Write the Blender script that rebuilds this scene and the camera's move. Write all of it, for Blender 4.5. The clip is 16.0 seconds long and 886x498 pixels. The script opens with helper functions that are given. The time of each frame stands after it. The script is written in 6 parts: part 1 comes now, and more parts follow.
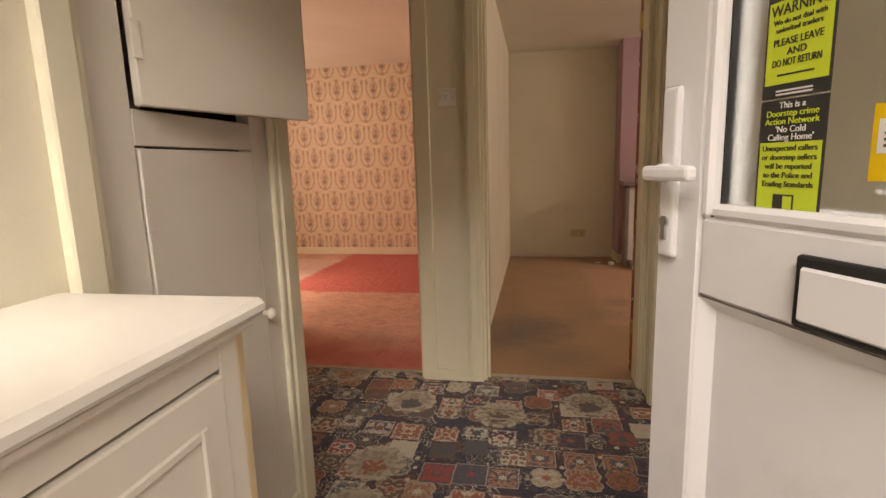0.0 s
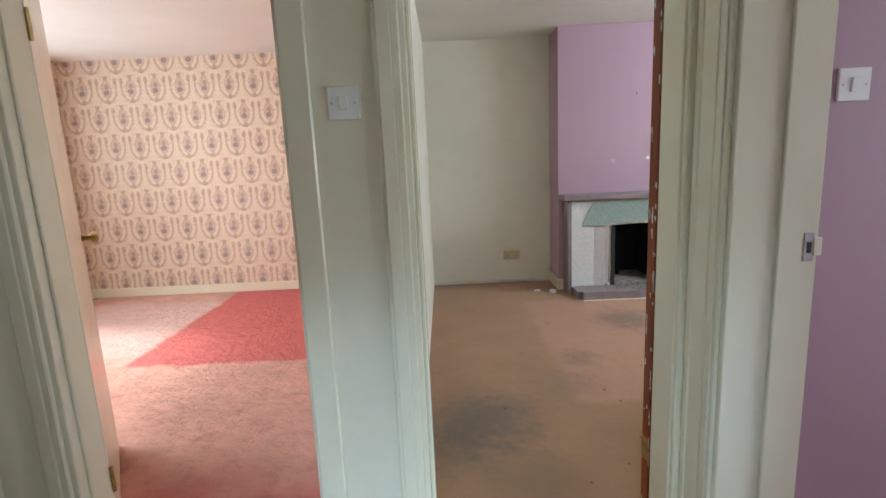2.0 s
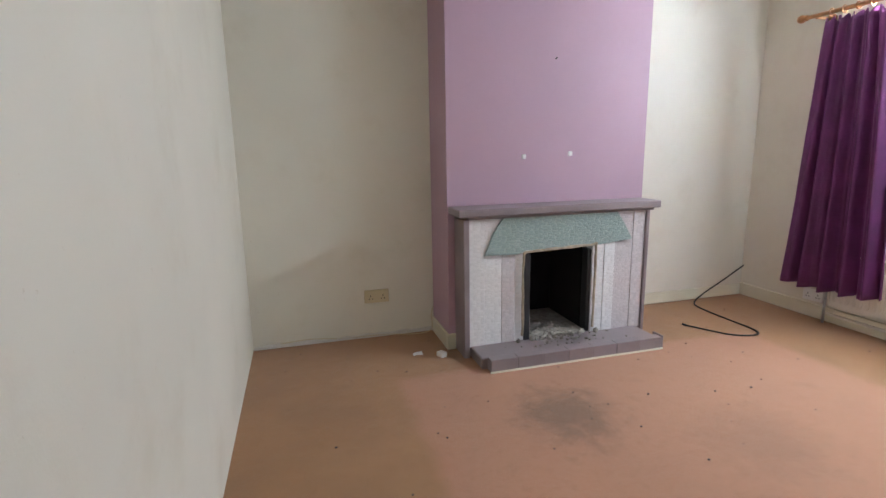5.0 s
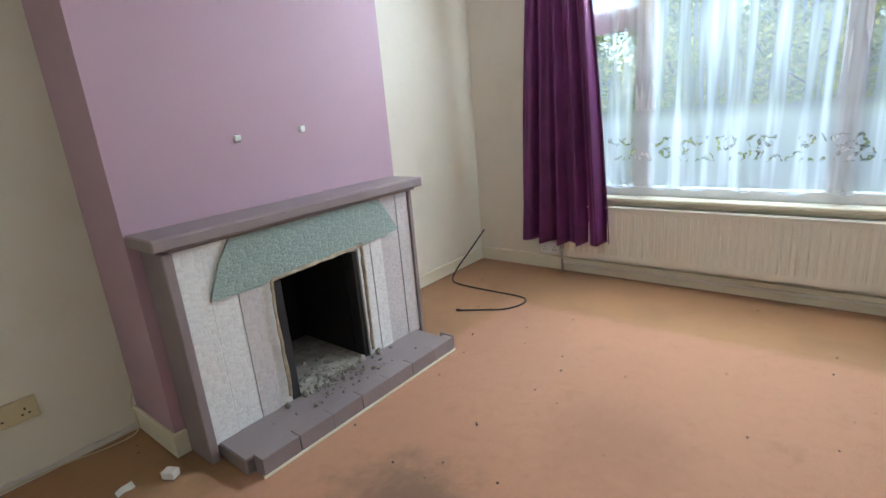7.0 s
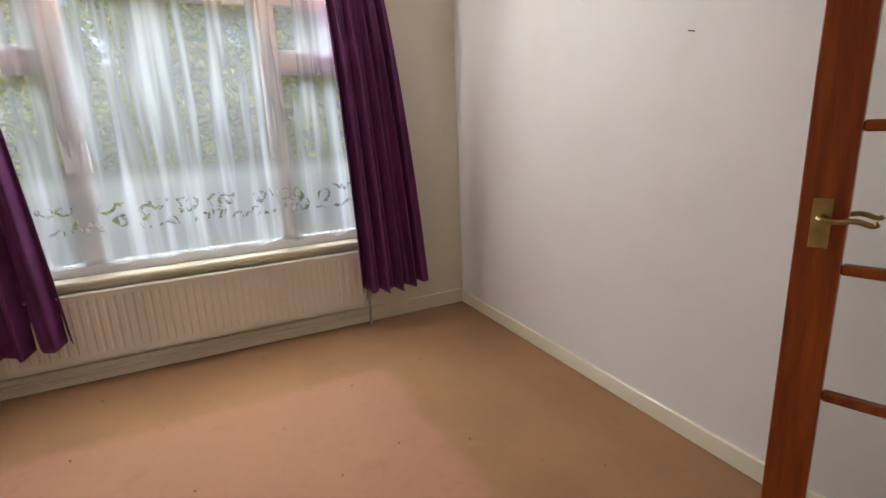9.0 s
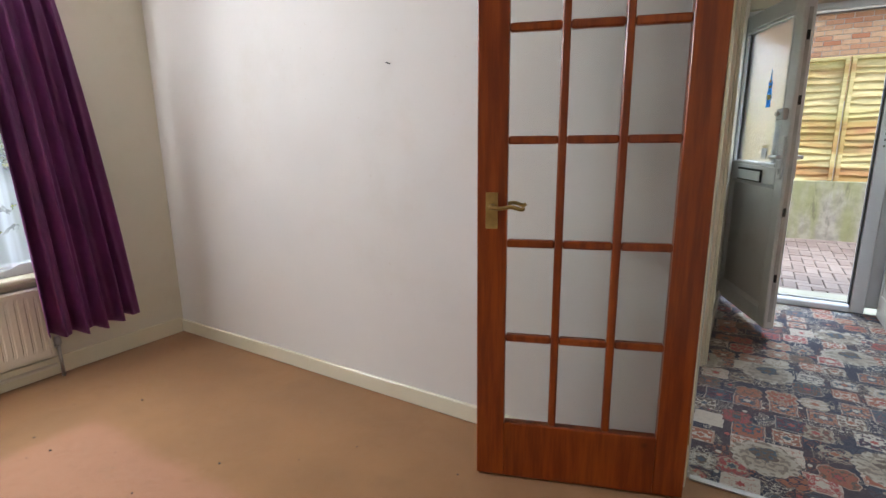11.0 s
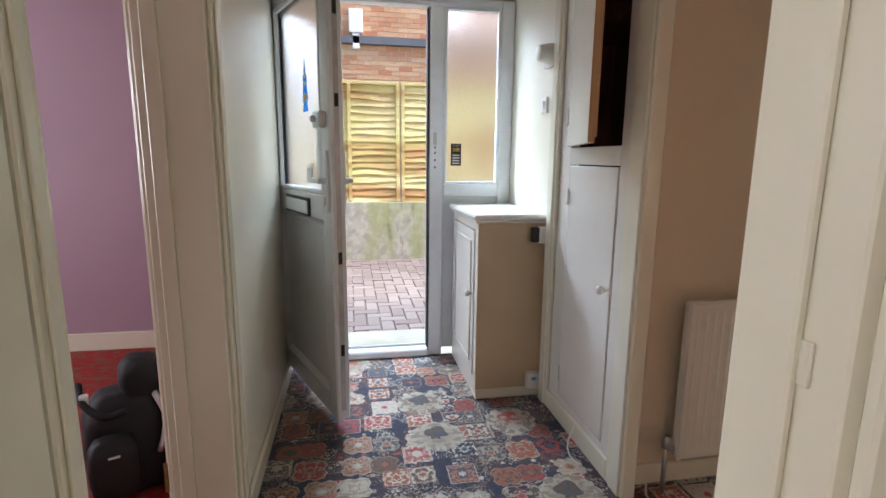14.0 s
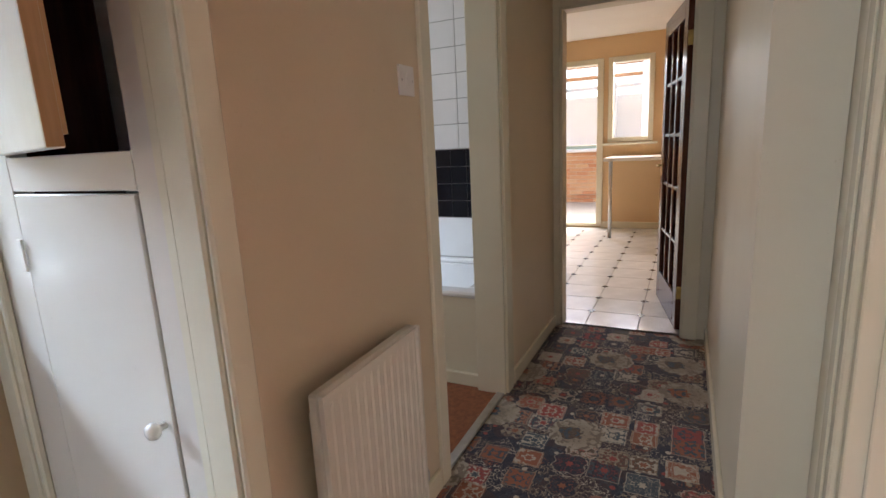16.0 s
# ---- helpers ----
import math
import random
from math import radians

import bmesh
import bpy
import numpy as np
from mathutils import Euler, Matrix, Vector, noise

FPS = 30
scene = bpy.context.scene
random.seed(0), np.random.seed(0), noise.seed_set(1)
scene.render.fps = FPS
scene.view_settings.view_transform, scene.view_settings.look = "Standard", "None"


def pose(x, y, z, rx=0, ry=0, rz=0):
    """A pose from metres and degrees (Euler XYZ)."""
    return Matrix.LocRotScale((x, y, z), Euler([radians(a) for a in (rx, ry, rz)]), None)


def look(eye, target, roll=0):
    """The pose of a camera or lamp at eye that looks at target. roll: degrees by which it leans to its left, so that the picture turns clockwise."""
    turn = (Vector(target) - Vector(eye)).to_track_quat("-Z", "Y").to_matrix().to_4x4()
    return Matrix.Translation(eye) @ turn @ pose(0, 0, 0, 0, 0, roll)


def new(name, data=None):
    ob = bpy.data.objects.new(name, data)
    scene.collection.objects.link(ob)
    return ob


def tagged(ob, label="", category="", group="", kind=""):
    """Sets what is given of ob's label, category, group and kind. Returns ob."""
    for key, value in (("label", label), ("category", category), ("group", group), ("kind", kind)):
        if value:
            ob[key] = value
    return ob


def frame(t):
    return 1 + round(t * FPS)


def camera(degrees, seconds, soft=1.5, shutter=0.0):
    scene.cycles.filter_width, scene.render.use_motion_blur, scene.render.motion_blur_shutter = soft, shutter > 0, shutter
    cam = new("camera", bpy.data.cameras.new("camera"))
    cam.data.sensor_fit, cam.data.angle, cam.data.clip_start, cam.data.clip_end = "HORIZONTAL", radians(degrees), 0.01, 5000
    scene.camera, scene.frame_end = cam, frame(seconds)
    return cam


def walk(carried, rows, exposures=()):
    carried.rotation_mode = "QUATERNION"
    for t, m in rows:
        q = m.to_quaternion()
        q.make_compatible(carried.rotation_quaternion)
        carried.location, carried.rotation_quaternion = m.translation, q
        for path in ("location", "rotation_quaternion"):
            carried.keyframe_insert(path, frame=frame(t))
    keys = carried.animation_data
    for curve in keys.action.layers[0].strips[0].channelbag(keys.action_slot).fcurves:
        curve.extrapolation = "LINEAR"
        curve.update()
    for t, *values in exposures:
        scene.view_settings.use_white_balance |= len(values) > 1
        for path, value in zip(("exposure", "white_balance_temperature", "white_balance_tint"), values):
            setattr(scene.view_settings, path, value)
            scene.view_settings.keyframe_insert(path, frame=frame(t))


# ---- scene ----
cam = camera(82.9, 16.0)
PATH = [
    (0, (0.274, -2.452, 1.112), (-0.092, -0.514, 0.779), -1.7),
    (0.5, (0.215, -2.098, 1.144), (-0.053, -0.156, 0.747), -0.6),
    (1, (0.197, -1.854, 1.263), (-0.086, 0.081, 0.843), -2.3),
    (1.5, (0.126, -1.654, 1.277), (-0.069, 0.289, 0.844), -3.1),
    (2, (0.109, -1.397, 1.273), (0.093, 0.569, 0.91), -2.7),
    (2.5, (0.132, -1.085, 1.272), (0.304, 0.872, 0.893), -2.9),
    (3, (0.13, -0.82, 1.255), (0.449, 1.117, 0.868), -1.5),
    (3.5, (0.143, -0.5, 1.258), (0.652, 1.4, 0.878), -1.5),
    (3.8, (0.155, -0.33, 1.262), (0.692, 1.54, 0.86), -1.1),
    (4, (0.21, -0.185, 1.238), (0.737, 1.706, 0.85), -0.8),
    (4.2, (0.25, -0.08, 1.228), (0.765, 1.81, 0.845), -0.8),
    (6.3, (0.381, 0.975, 1.21), (1.303, 2.671, 0.687), -3.3),
    (6.5, (0.432, 1.049, 1.226), (1.541, 2.621, 0.68), -3.6),
    (7, (0.542, 1.228, 1.222), (2.017, 2.464, 0.676), -4.9),
    (7.5, (0.566, 1.424, 1.243), (2.371, 2.127, 0.748), -4.9),
    (8, (0.6, 1.622, 1.27), (2.546, 1.719, 0.822), -5.0),
    (8.5, (0.644, 1.689, 1.289), (2.559, 1.378, 0.803), -3.3),
    (9, (0.722, 1.741, 1.264), (2.47, 0.902, 0.774), -2.6),
    (9.2, (0.723, 1.853, 1.231), (2.343, 0.778, 0.764), -2.8),
    (11.3, (0.626, 1.898, 1.226), (1.52, 0.161, 0.796), -0.7),
    (11.5, (0.562, 1.816, 1.224), (1.328, 0.019, 0.797), -0.9),
    (12, (0.476, 1.538, 1.257), (0.901, -0.363, 0.805), -0.7),
    (12.5, (0.474, 1.324, 1.245), (0.645, -0.628, 0.844), -1.5),
    (13, (0.532, 0.988, 1.241), (0.468, -0.976, 0.86), -2.0),
    (13.5, (0.51, 0.718, 1.191), (0.259, -1.237, 0.833), -0.8),
    (14, (0.437, 0.463, 1.183), (0.082, -1.474, 0.829), 0.6),
    (14.5, (0.441, 0.253, 1.194), (-0.101, -1.638, 0.83), -0.2),
    (15, (0.317, 0.034, 1.202), (-0.554, -1.723, 0.809), -0.8),
    (15.5, (0.184, -0.104, 1.236), (-1.082, -1.592, 0.806), -0.9),
    (16, (0.074, -0.309, 1.216), (-1.686, -1.17, 0.815), -2.8),
]
EXPOSURES = [
    (0, 2.13, 11400, 34), (0.5, 2.3, 11000, 33), (1, 2.8, 8300, 25), (1.5, 3.05, 6600, 16), (2, 3.1, 5900, 9), (3, 3.1, 5750, 9), (4, 3.05, 5900, 15), (6.5, 3.05, 5850, 12),
    (7, 3.05, 5800, 8), (8, 2.65, 6300, 14), (9, 2.55, 7000, 20), (11.5, 2.9, 6500, 17), (13, 2.97, 6550, 21), (15.5, 3.05, 6450, 21), (16, 3.35, 6450, 21),
]
walk(cam, [(t, look(eye, target, roll)) for t, eye, target, roll in PATH], EXPOSURES)

# ---- daylight ----
SUN_FROM = Vector((-0.9, 0.28, 0.9))
world = bpy.data.worlds.new("world")
scene.world = world
world.use_nodes = True
sky = world.node_tree.nodes.new("ShaderNodeTexSky")
sky.sky_type = "NISHITA"
sky.sun_disc = False
sky.sun_elevation = math.atan2(0.9, math.hypot(0.9, 0.28))
sky.sun_rotation = radians(287.3)
world.node_tree.links.new(sky.outputs[0], world.node_tree.nodes["Background"].inputs[0])
world.node_tree.nodes["Background"].inputs[1].default_value = 0.04
sun_data = bpy.data.lights.new("sun", "SUN")
sun_data.energy, sun_data.angle, sun_data.color = 0.48, radians(12), (1.0, 0.95, 0.86)
sun = new("sun", sun_data)
sun.matrix_basis = look(SUN_FROM * 20, (0, 0, 0))


def sky_lamp(name, eye, target, wide, high, watts, colour=(1.0, 0.97, 0.93)):
    """A lamp that stands in for the sky's light at one opening, outside it or in it."""
    data = bpy.data.lights.new(name, "AREA")
    data.shape, data.size, data.size_y, data.energy, data.color = "RECTANGLE", wide, high, watts, colour
    new(name, data).matrix_basis = look(eye, target)


COOL = (0.86, 0.95, 1.0)
sky_lamp("living_window_light", (5.3, 1.74, 2.95), (3.0, 1.74, 0.7), 2.4, 1.4, 29, (0.8, 0.92, 1.0))
# added strip inside the room, before the net, to brighten the walls
sky_lamp("living_window_head_light", (3.745, 1.74, 1.975), (2.7, 1.74, 1.85), 1.9, 0.05, 8.5, COOL)
sky_lamp("entrance_light", (0.75, -4.5, 3.25), (0.1, -1.5, 0.5), 3.2, 0.8, 58, (0.62, 0.82, 1.0))
sky_lamp("bedroom_window_light", (-3.62, 1.8, 1.43), (-2.0, 1.85, 1.3), 2.1, 1.3, 8.5, (0.95, 0.97, 1.0))
# next two: lamps added in unseen window openings to brighten mauve room and bathroom
sky_lamp("mauve_window_light", (3.86, -1.5, 1.4), (2.0, -1.3, 1.2), 1.5, 1.1, 5.5, COOL)
sky_lamp("bathroom_window_light", (-1.9, -3.05, 1.55), (-2.0, -2.0, 1.2), 0.7, 0.8, 1.1, COOL)
sky_lamp("kitchen_window_light", (-8.2, -1.7, 2.7), (-5.5, -1.3, 0.3), 2.0, 1.0, 25)


# ---- materials ----
class Graph:
    """Short names for building a node tree."""

    def __init__(self, name):
        self.material = bpy.data.materials.new(name)
        self.material.use_nodes = True
        self.tree = self.material.node_tree
        self.shader = self.tree.nodes["Principled BSDF"]
        self.out = self.tree.nodes["Material Output"]
        self.at = self.tree.nodes.new("ShaderNodeTexCoord").outputs["Object"]

    def node(self, kind, operation="", data_type="", interpolation_type="", voronoi_dimensions="", distance="", feature=""):
        n = self.tree.nodes.new("ShaderNode" + kind)
        if operation:
            n.operation = operation
        if data_type:
            n.data_type = data_type
        if interpolation_type:
            n.interpolation_type = interpolation_type
        if voronoi_dimensions:
            n.voronoi_dimensions = voronoi_dimensions
        if distance:
            n.distance = distance
        if feature:
            n.feature = feature
        return n

    def put(self, socket, value):
        if isinstance(value, bpy.types.NodeSocket):
            self.tree.links.new(value, socket)
        else:
            socket.default_value = value

    def m(self, op, a, b=0.0, c=0.0):
        n = self.node("Math", operation=op)
        for i, v in enumerate((a, b, c)):
            self.put(n.inputs[i], v)
        return n.outputs[0]

    def noise(self, scale, detail=3.0, rough=0.55, at=None):
        n = self.node("TexNoise")
        self.put(n.inputs["Vector"], at or self.at)
        n.inputs["Scale"].default_value, n.inputs["Detail"].default_value, n.inputs["Roughness"].default_value = scale, detail, rough
        return n.outputs[0]

    def mix(self, f, a, b):
        n = self.node("Mix", data_type="RGBA")
        self.put(n.inputs[0], f)
        for i, v in ((6, a), (7, b)):
            self.put(n.inputs[i], (*v, 1) if isinstance(v, tuple) else v)
        return n.outputs[2]

    def step(self, v, lo, hi):
        n = self.node("MapRange", interpolation_type="SMOOTHSTEP")
        self.put(n.inputs[0], v)
        self.put(n.inputs[1], lo)
        self.put(n.inputs[2], hi)
        return n.outputs[0]

    def xyz(self, v=None):
        n = self.node("SeparateXYZ")
        self.put(n.inputs[0], v or self.at)
        return n.outputs

    def bump(self, height, strength=0.3, distance=0.005):
        n = self.node("Bump")
        n.inputs["Strength"].default_value, n.inputs["Distance"].default_value = strength, distance
        self.put(n.inputs["Height"], height)
        self.tree.links.new(n.outputs[0], self.shader.inputs["Normal"])

    def done(self, colour=None, rough=0.5, metal=0.0):
        if colour is not None:
            self.put(self.shader.inputs["Base Color"], (*colour, 1) if isinstance(colour, tuple) else colour)
        self.put(self.shader.inputs["Roughness"], rough)
        self.put(self.shader.inputs["Metallic"], metal)
        return self.material


def shade(c, k):
    return tuple(min(1.0, v * k) for v in c)


def plain(name, colour, rough=0.5, var=0.08, scale=3.0, bump=0.15, fine=120.0, metal=0.0, stain=None, each=0.0, depth=0.002):
    """A surface with broad patches, fine grain and, if given, dirt of the colour stain."""
    g = Graph(name)
    broad, grain = g.noise(scale, 4), g.noise(fine, 3)
    c = g.mix(g.step(broad, 0.3, 0.7), shade(colour, 1 - var), shade(colour, 1 + var))
    c = g.mix(g.m("MULTIPLY", grain, var), c, shade(colour, 0.6))
    if stain:
        spots = g.step(g.noise(scale * 3.1, 6, 0.7), 0.58, 0.75)
        c = g.mix(g.m("MULTIPLY", spots, 0.45), c, stain)
    if each:
        r = g.node("ObjectInfo").outputs["Random"]
        c = g.mix(g.m("MULTIPLY", r, each), c, shade(colour, 0.45))
    g.bump(grain, bump, depth)
    return g.done(c, g.m("MULTIPLY_ADD", broad, 0.15, rough - 0.07), metal)


def wall_paint(name, colour, dirt=(0.45, 0.36, 0.2), amount=0.35, rough=0.6):
    """Old emulsion with soft yellowed and grubby patches and roller texture."""
    g = Graph(name)
    c = g.mix(g.step(g.noise(0.9, 3), 0.35, 0.7), colour, shade(colour, 0.93))
    c = g.mix(g.m("MULTIPLY", g.step(g.noise(2.3, 5, 0.65), 0.5, 0.8), amount), c, dirt)
    c = g.mix(g.m("MULTIPLY", g.step(g.noise(40, 4, 0.7), 0.66, 0.74), 0.25), c, dirt)
    g.bump(g.noise(160, 3), 0.25, 0.0015)
    return g.done(c, rough)


def gloss_paint(name, colour, amount=0.3):
    """Brushed-on gloss paint, yellowed unevenly, with brush drag and scuffs."""
    g = Graph(name)
    x, y, z = g.xyz()
    v = g.node("CombineXYZ")
    g.put(v.inputs[0], x), g.put(v.inputs[1], y), g.put(v.inputs[2], g.m("MULTIPLY", z, 0.06))
    drag = g.noise(70, 3, 0.6, v.outputs[0])
    c = g.mix(g.m("MULTIPLY", g.step(g.noise(1.7, 4), 0.4, 0.75), amount), colour, (0.62, 0.5, 0.28))
    scuff = g.m("MULTIPLY", g.step(g.noise(26, 6, 0.75), 0.68, 0.76), 0.3)
    c = g.mix(scuff, c, (0.3, 0.24, 0.16))
    g.bump(drag, 0.05, 0.001)
    return g.done(c, g.m("MULTIPLY_ADD", drag, 0.08, 0.2))


def persian_carpet():
    """Dense patchwork of small rugs: squares and rosettes in navy, rust, cream and brown."""
    g = Graph("patterned_carpet")
    warp = g.node("VectorMath", operation="ADD")
    nz = g.node("TexNoise")
    g.put(nz.inputs["Vector"], g.at)
    nz.inputs["Scale"].default_value = 30
    small = g.node("VectorMath", operation="SCALE")
    g.put(small.inputs[0], nz.outputs[1])
    small.inputs["Scale"].default_value = 0.012
    g.put(warp.inputs[0], g.at), g.put(warp.inputs[1], small.outputs[0])
    at = warp.outputs[0]

    def cells(scale, metric, loose):
        v = g.node("TexVoronoi", voronoi_dimensions="2D", distance=metric)
        g.put(v.inputs["Vector"], at)
        v.inputs["Scale"].default_value, v.inputs["Randomness"].default_value = scale, loose
        off = g.node("VectorMath", operation="SUBTRACT")
        g.put(off.inputs[0], at), g.put(off.inputs[1], v.outputs["Position"])
        big = g.node("VectorMath", operation="SCALE")
        g.put(big.inputs[0], off.outputs[0])
        big.inputs["Scale"].default_value = scale
        x, y, _ = g.xyz(big.outputs[0])
        r, gg, b = g.xyz(v.outputs["Color"])
        return v.outputs["Distance"], x, y, r, gg, b

    def ramp(f, stops):
        n = g.node("ValToRGB")
        n.color_ramp.interpolation = "CONSTANT"
        e = n.color_ramp.elements
        while len(e) < len(stops):
            e.new(0.5)
        for el, (p, c) in zip(e, stops):
            el.position, el.color = p, (*c, 1)
        g.put(n.inputs[0], f)
        return n.outputs[0]

    navy, rust, cream, brown, red = (0.022, 0.025, 0.05), (0.36, 0.12, 0.06), (0.58, 0.52, 0.42), (0.13, 0.085, 0.06), (0.4, 0.07, 0.06)
    tan, slate, plum = (0.4, 0.33, 0.24), (0.06, 0.09, 0.12), (0.05, 0.03, 0.04)

    def ornament(x, y, seed, scale, detail=1.0):
        """Mirror-fold noise: the same leaf and scroll on both halves of a motif."""
        v = g.node("CombineXYZ")
        g.put(v.inputs[0], g.m("ABSOLUTE", x)), g.put(v.inputs[1], y), g.put(v.inputs[2], g.m("MULTIPLY", seed, 31.0))
        return g.noise(scale, detail, 0.5, v.outputs[0])

    def near(v, at_value, wide):
        return g.m("LESS_THAN", g.m("ABSOLUTE", g.m("SUBTRACT", v, at_value)), wide)

    # dark ground with pale scrolls
    d2, x2, y2, r2, g2, b2 = cells(13.0, "EUCLIDEAN", 0.9)
    ground = g.mix(g.m("GREATER_THAN", g.noise(4, 2), 0.5), navy, plum)
    scroll = ornament(x2, y2, r2, 4.2, 2.0)
    c = g.mix(g.m("MULTIPLY", near(scroll, 0.5, 0.026), g.m("GREATER_THAN", b2, 0.25)), ground, ramp(g2, [(0, cream), (0.35, tan), (0.65, slate), (0.85, rust)]))
    c = g.mix(g.m("MULTIPLY", g.m("LESS_THAN", d2, 0.13), g.m("GREATER_THAN", g2, 0.55)), c, ramp(r2, [(0, tan), (0.4, red), (0.7, cream)]))
    # squares and scalloped shields
    d, x, y, r, gg, b = cells(7.2, "CHEBYCHEV", 0.5)
    angle = g.m("ARCTAN2", y, x)
    scallop = g.m("MULTIPLY", g.m("MULTIPLY", g.m("COSINE", g.m("MULTIPLY", angle, 8)), 0.035), g.m("GREATER_THAN", gg, 0.45))
    edge = g.m("ADD", d, g.m("ADD", scallop, g.m("MULTIPLY", b, 0.09)))
    field = ramp(r, [(0, navy), (0.16, rust), (0.4, cream), (0.56, slate), (0.66, rust), (0.76, brown), (0.88, red)])
    ink = ramp(gg, [(0, cream), (0.3, slate), (0.5, navy), (0.62, tan), (0.8, brown)])
    heart = ramp(b, [(0, red), (0.3, cream), (0.55, slate), (0.75, rust)])
    orn = ornament(x, y, r, 8.0)
    inside = g.mix(g.m("GREATER_THAN", orn, 0.56), field, ink)
    inside = g.mix(g.m("MULTIPLY", near(orn, 0.45, 0.02), 0.8), inside, heart)
    radius = g.m("SQRT", g.m("ADD", g.m("MULTIPLY", x, x), g.m("MULTIPLY", y, y)))
    petal = g.m("MULTIPLY_ADD", g.m("COSINE", g.m("MULTIPLY", angle, 6)), 0.025, radius)
    inside = g.mix(g.m("LESS_THAN", petal, 0.15), inside, ink)
    inside = g.mix(g.m("LESS_THAN", petal, 0.1), inside, heart)
    c = g.mix(g.m("LESS_THAN", edge, 0.45), c, inside)
    c = g.mix(g.m("MULTIPLY", near(edge, 0.435, 0.014), 0.6), c, ramp(b, [(0, cream), (0.55, navy), (0.8, tan)]))
    c = g.mix(g.m("MULTIPLY", near(edge, 0.395, 0.012), 0.7), c, ink)
    # large pale fan medallions lying over the squares
    d3, x3, y3, r3, g3, b3 = cells(2.5, "EUCLIDEAN", 0.5)
    a3 = g.m("ARCTAN2", y3, x3)
    lobes = g.m("MULTIPLY_ADD", g.m("ABSOLUTE", g.m("COSINE", g.m("MULTIPLY", a3, 6))), -0.03, d3)
    leafy = ornament(x3, y3, r3, 16.0, 2.0)
    fringe = g.mix(g.m("GREATER_THAN", leafy, 0.52), g.mix(g.step(d3, 0.12, 0.3), tan, (0.5, 0.44, 0.35)), g.mix(g.m("GREATER_THAN", r3, 0.5), (0.3, 0.25, 0.19), (0.24, 0.19, 0.14)))
    chosen = g.m("GREATER_THAN", b3, 0.3)
    c = g.mix(g.m("MULTIPLY", g.m("LESS_THAN", lobes, 0.27), chosen), c, fringe)
    low = g.m("SQRT", g.m("ADD", g.m("MULTIPLY", x3, x3), g.m("POWER", g.m("ADD", y3, 0.07), 2.0)))
    low = g.m("MULTIPLY_ADD", g.m("COSINE", g.m("MULTIPLY", a3, 5)), 0.018, low)
    inner = g.mix(g.m("GREATER_THAN", leafy, 0.53), ramp(r3, [(0, rust), (0.4, brown), (0.7, red)]), g.mix(g.m("GREATER_THAN", g3, 0.5), tan, slate))
    c = g.mix(g.m("MULTIPLY", g.m("LESS_THAN", low, 0.12), chosen), c, inner)
    pile = g.noise(420, 2, 0.8)
    c = g.mix(g.m("MULTIPLY", pile, 0.15), c, (0.03, 0.025, 0.025))
    c = g.mix(g.m("MULTIPLY", g.step(g.noise(40, 4, 0.7), 0.45, 0.75), 0.3), c, (0.17, 0.14, 0.12))
    g.bump(pile, 0.5, 0.004)
    g.shader.inputs["Sheen Weight"].default_value = 0.15
    return g.done(c, 0.95)


def patch(g, x0, x1, y0, y1, soft, wobble=0.08):
    """A worn rectangle on the ground with an uneven edge: 1 inside, 0 outside."""
    x, y, _ = g.xyz()
    w = g.m("MULTIPLY_ADD", g.noise(4, 4), 2 * wobble, -wobble)
    x, y = g.m("ADD", x, w), g.m("ADD", y, w)
    a = g.m("MULTIPLY", g.step(x, x0 - soft, x0 + soft), g.m("SUBTRACT", 1.0, g.step(x, x1 - soft, x1 + soft)))
    b = g.m("MULTIPLY", g.step(y, y0 - soft, y0 + soft), g.m("SUBTRACT", 1.0, g.step(y, y1 - soft, y1 + soft)))
    return g.m("MULTIPLY", a, b)


def blot(g, cx, cy, r):
    x, y, _ = g.xyz()
    dx, dy = g.m("SUBTRACT", x, cx), g.m("SUBTRACT", y, cy)
    d = g.m("SQRT", g.m("ADD", g.m("MULTIPLY", dx, dx), g.m("MULTIPLY", dy, dy)))
    d = g.m("ADD", d, g.m("MULTIPLY_ADD", g.noise(9, 5, 0.7), 0.5, -0.25))
    return g.m("SUBTRACT", 1.0, g.step(d, r * 0.2, r * 1.3))


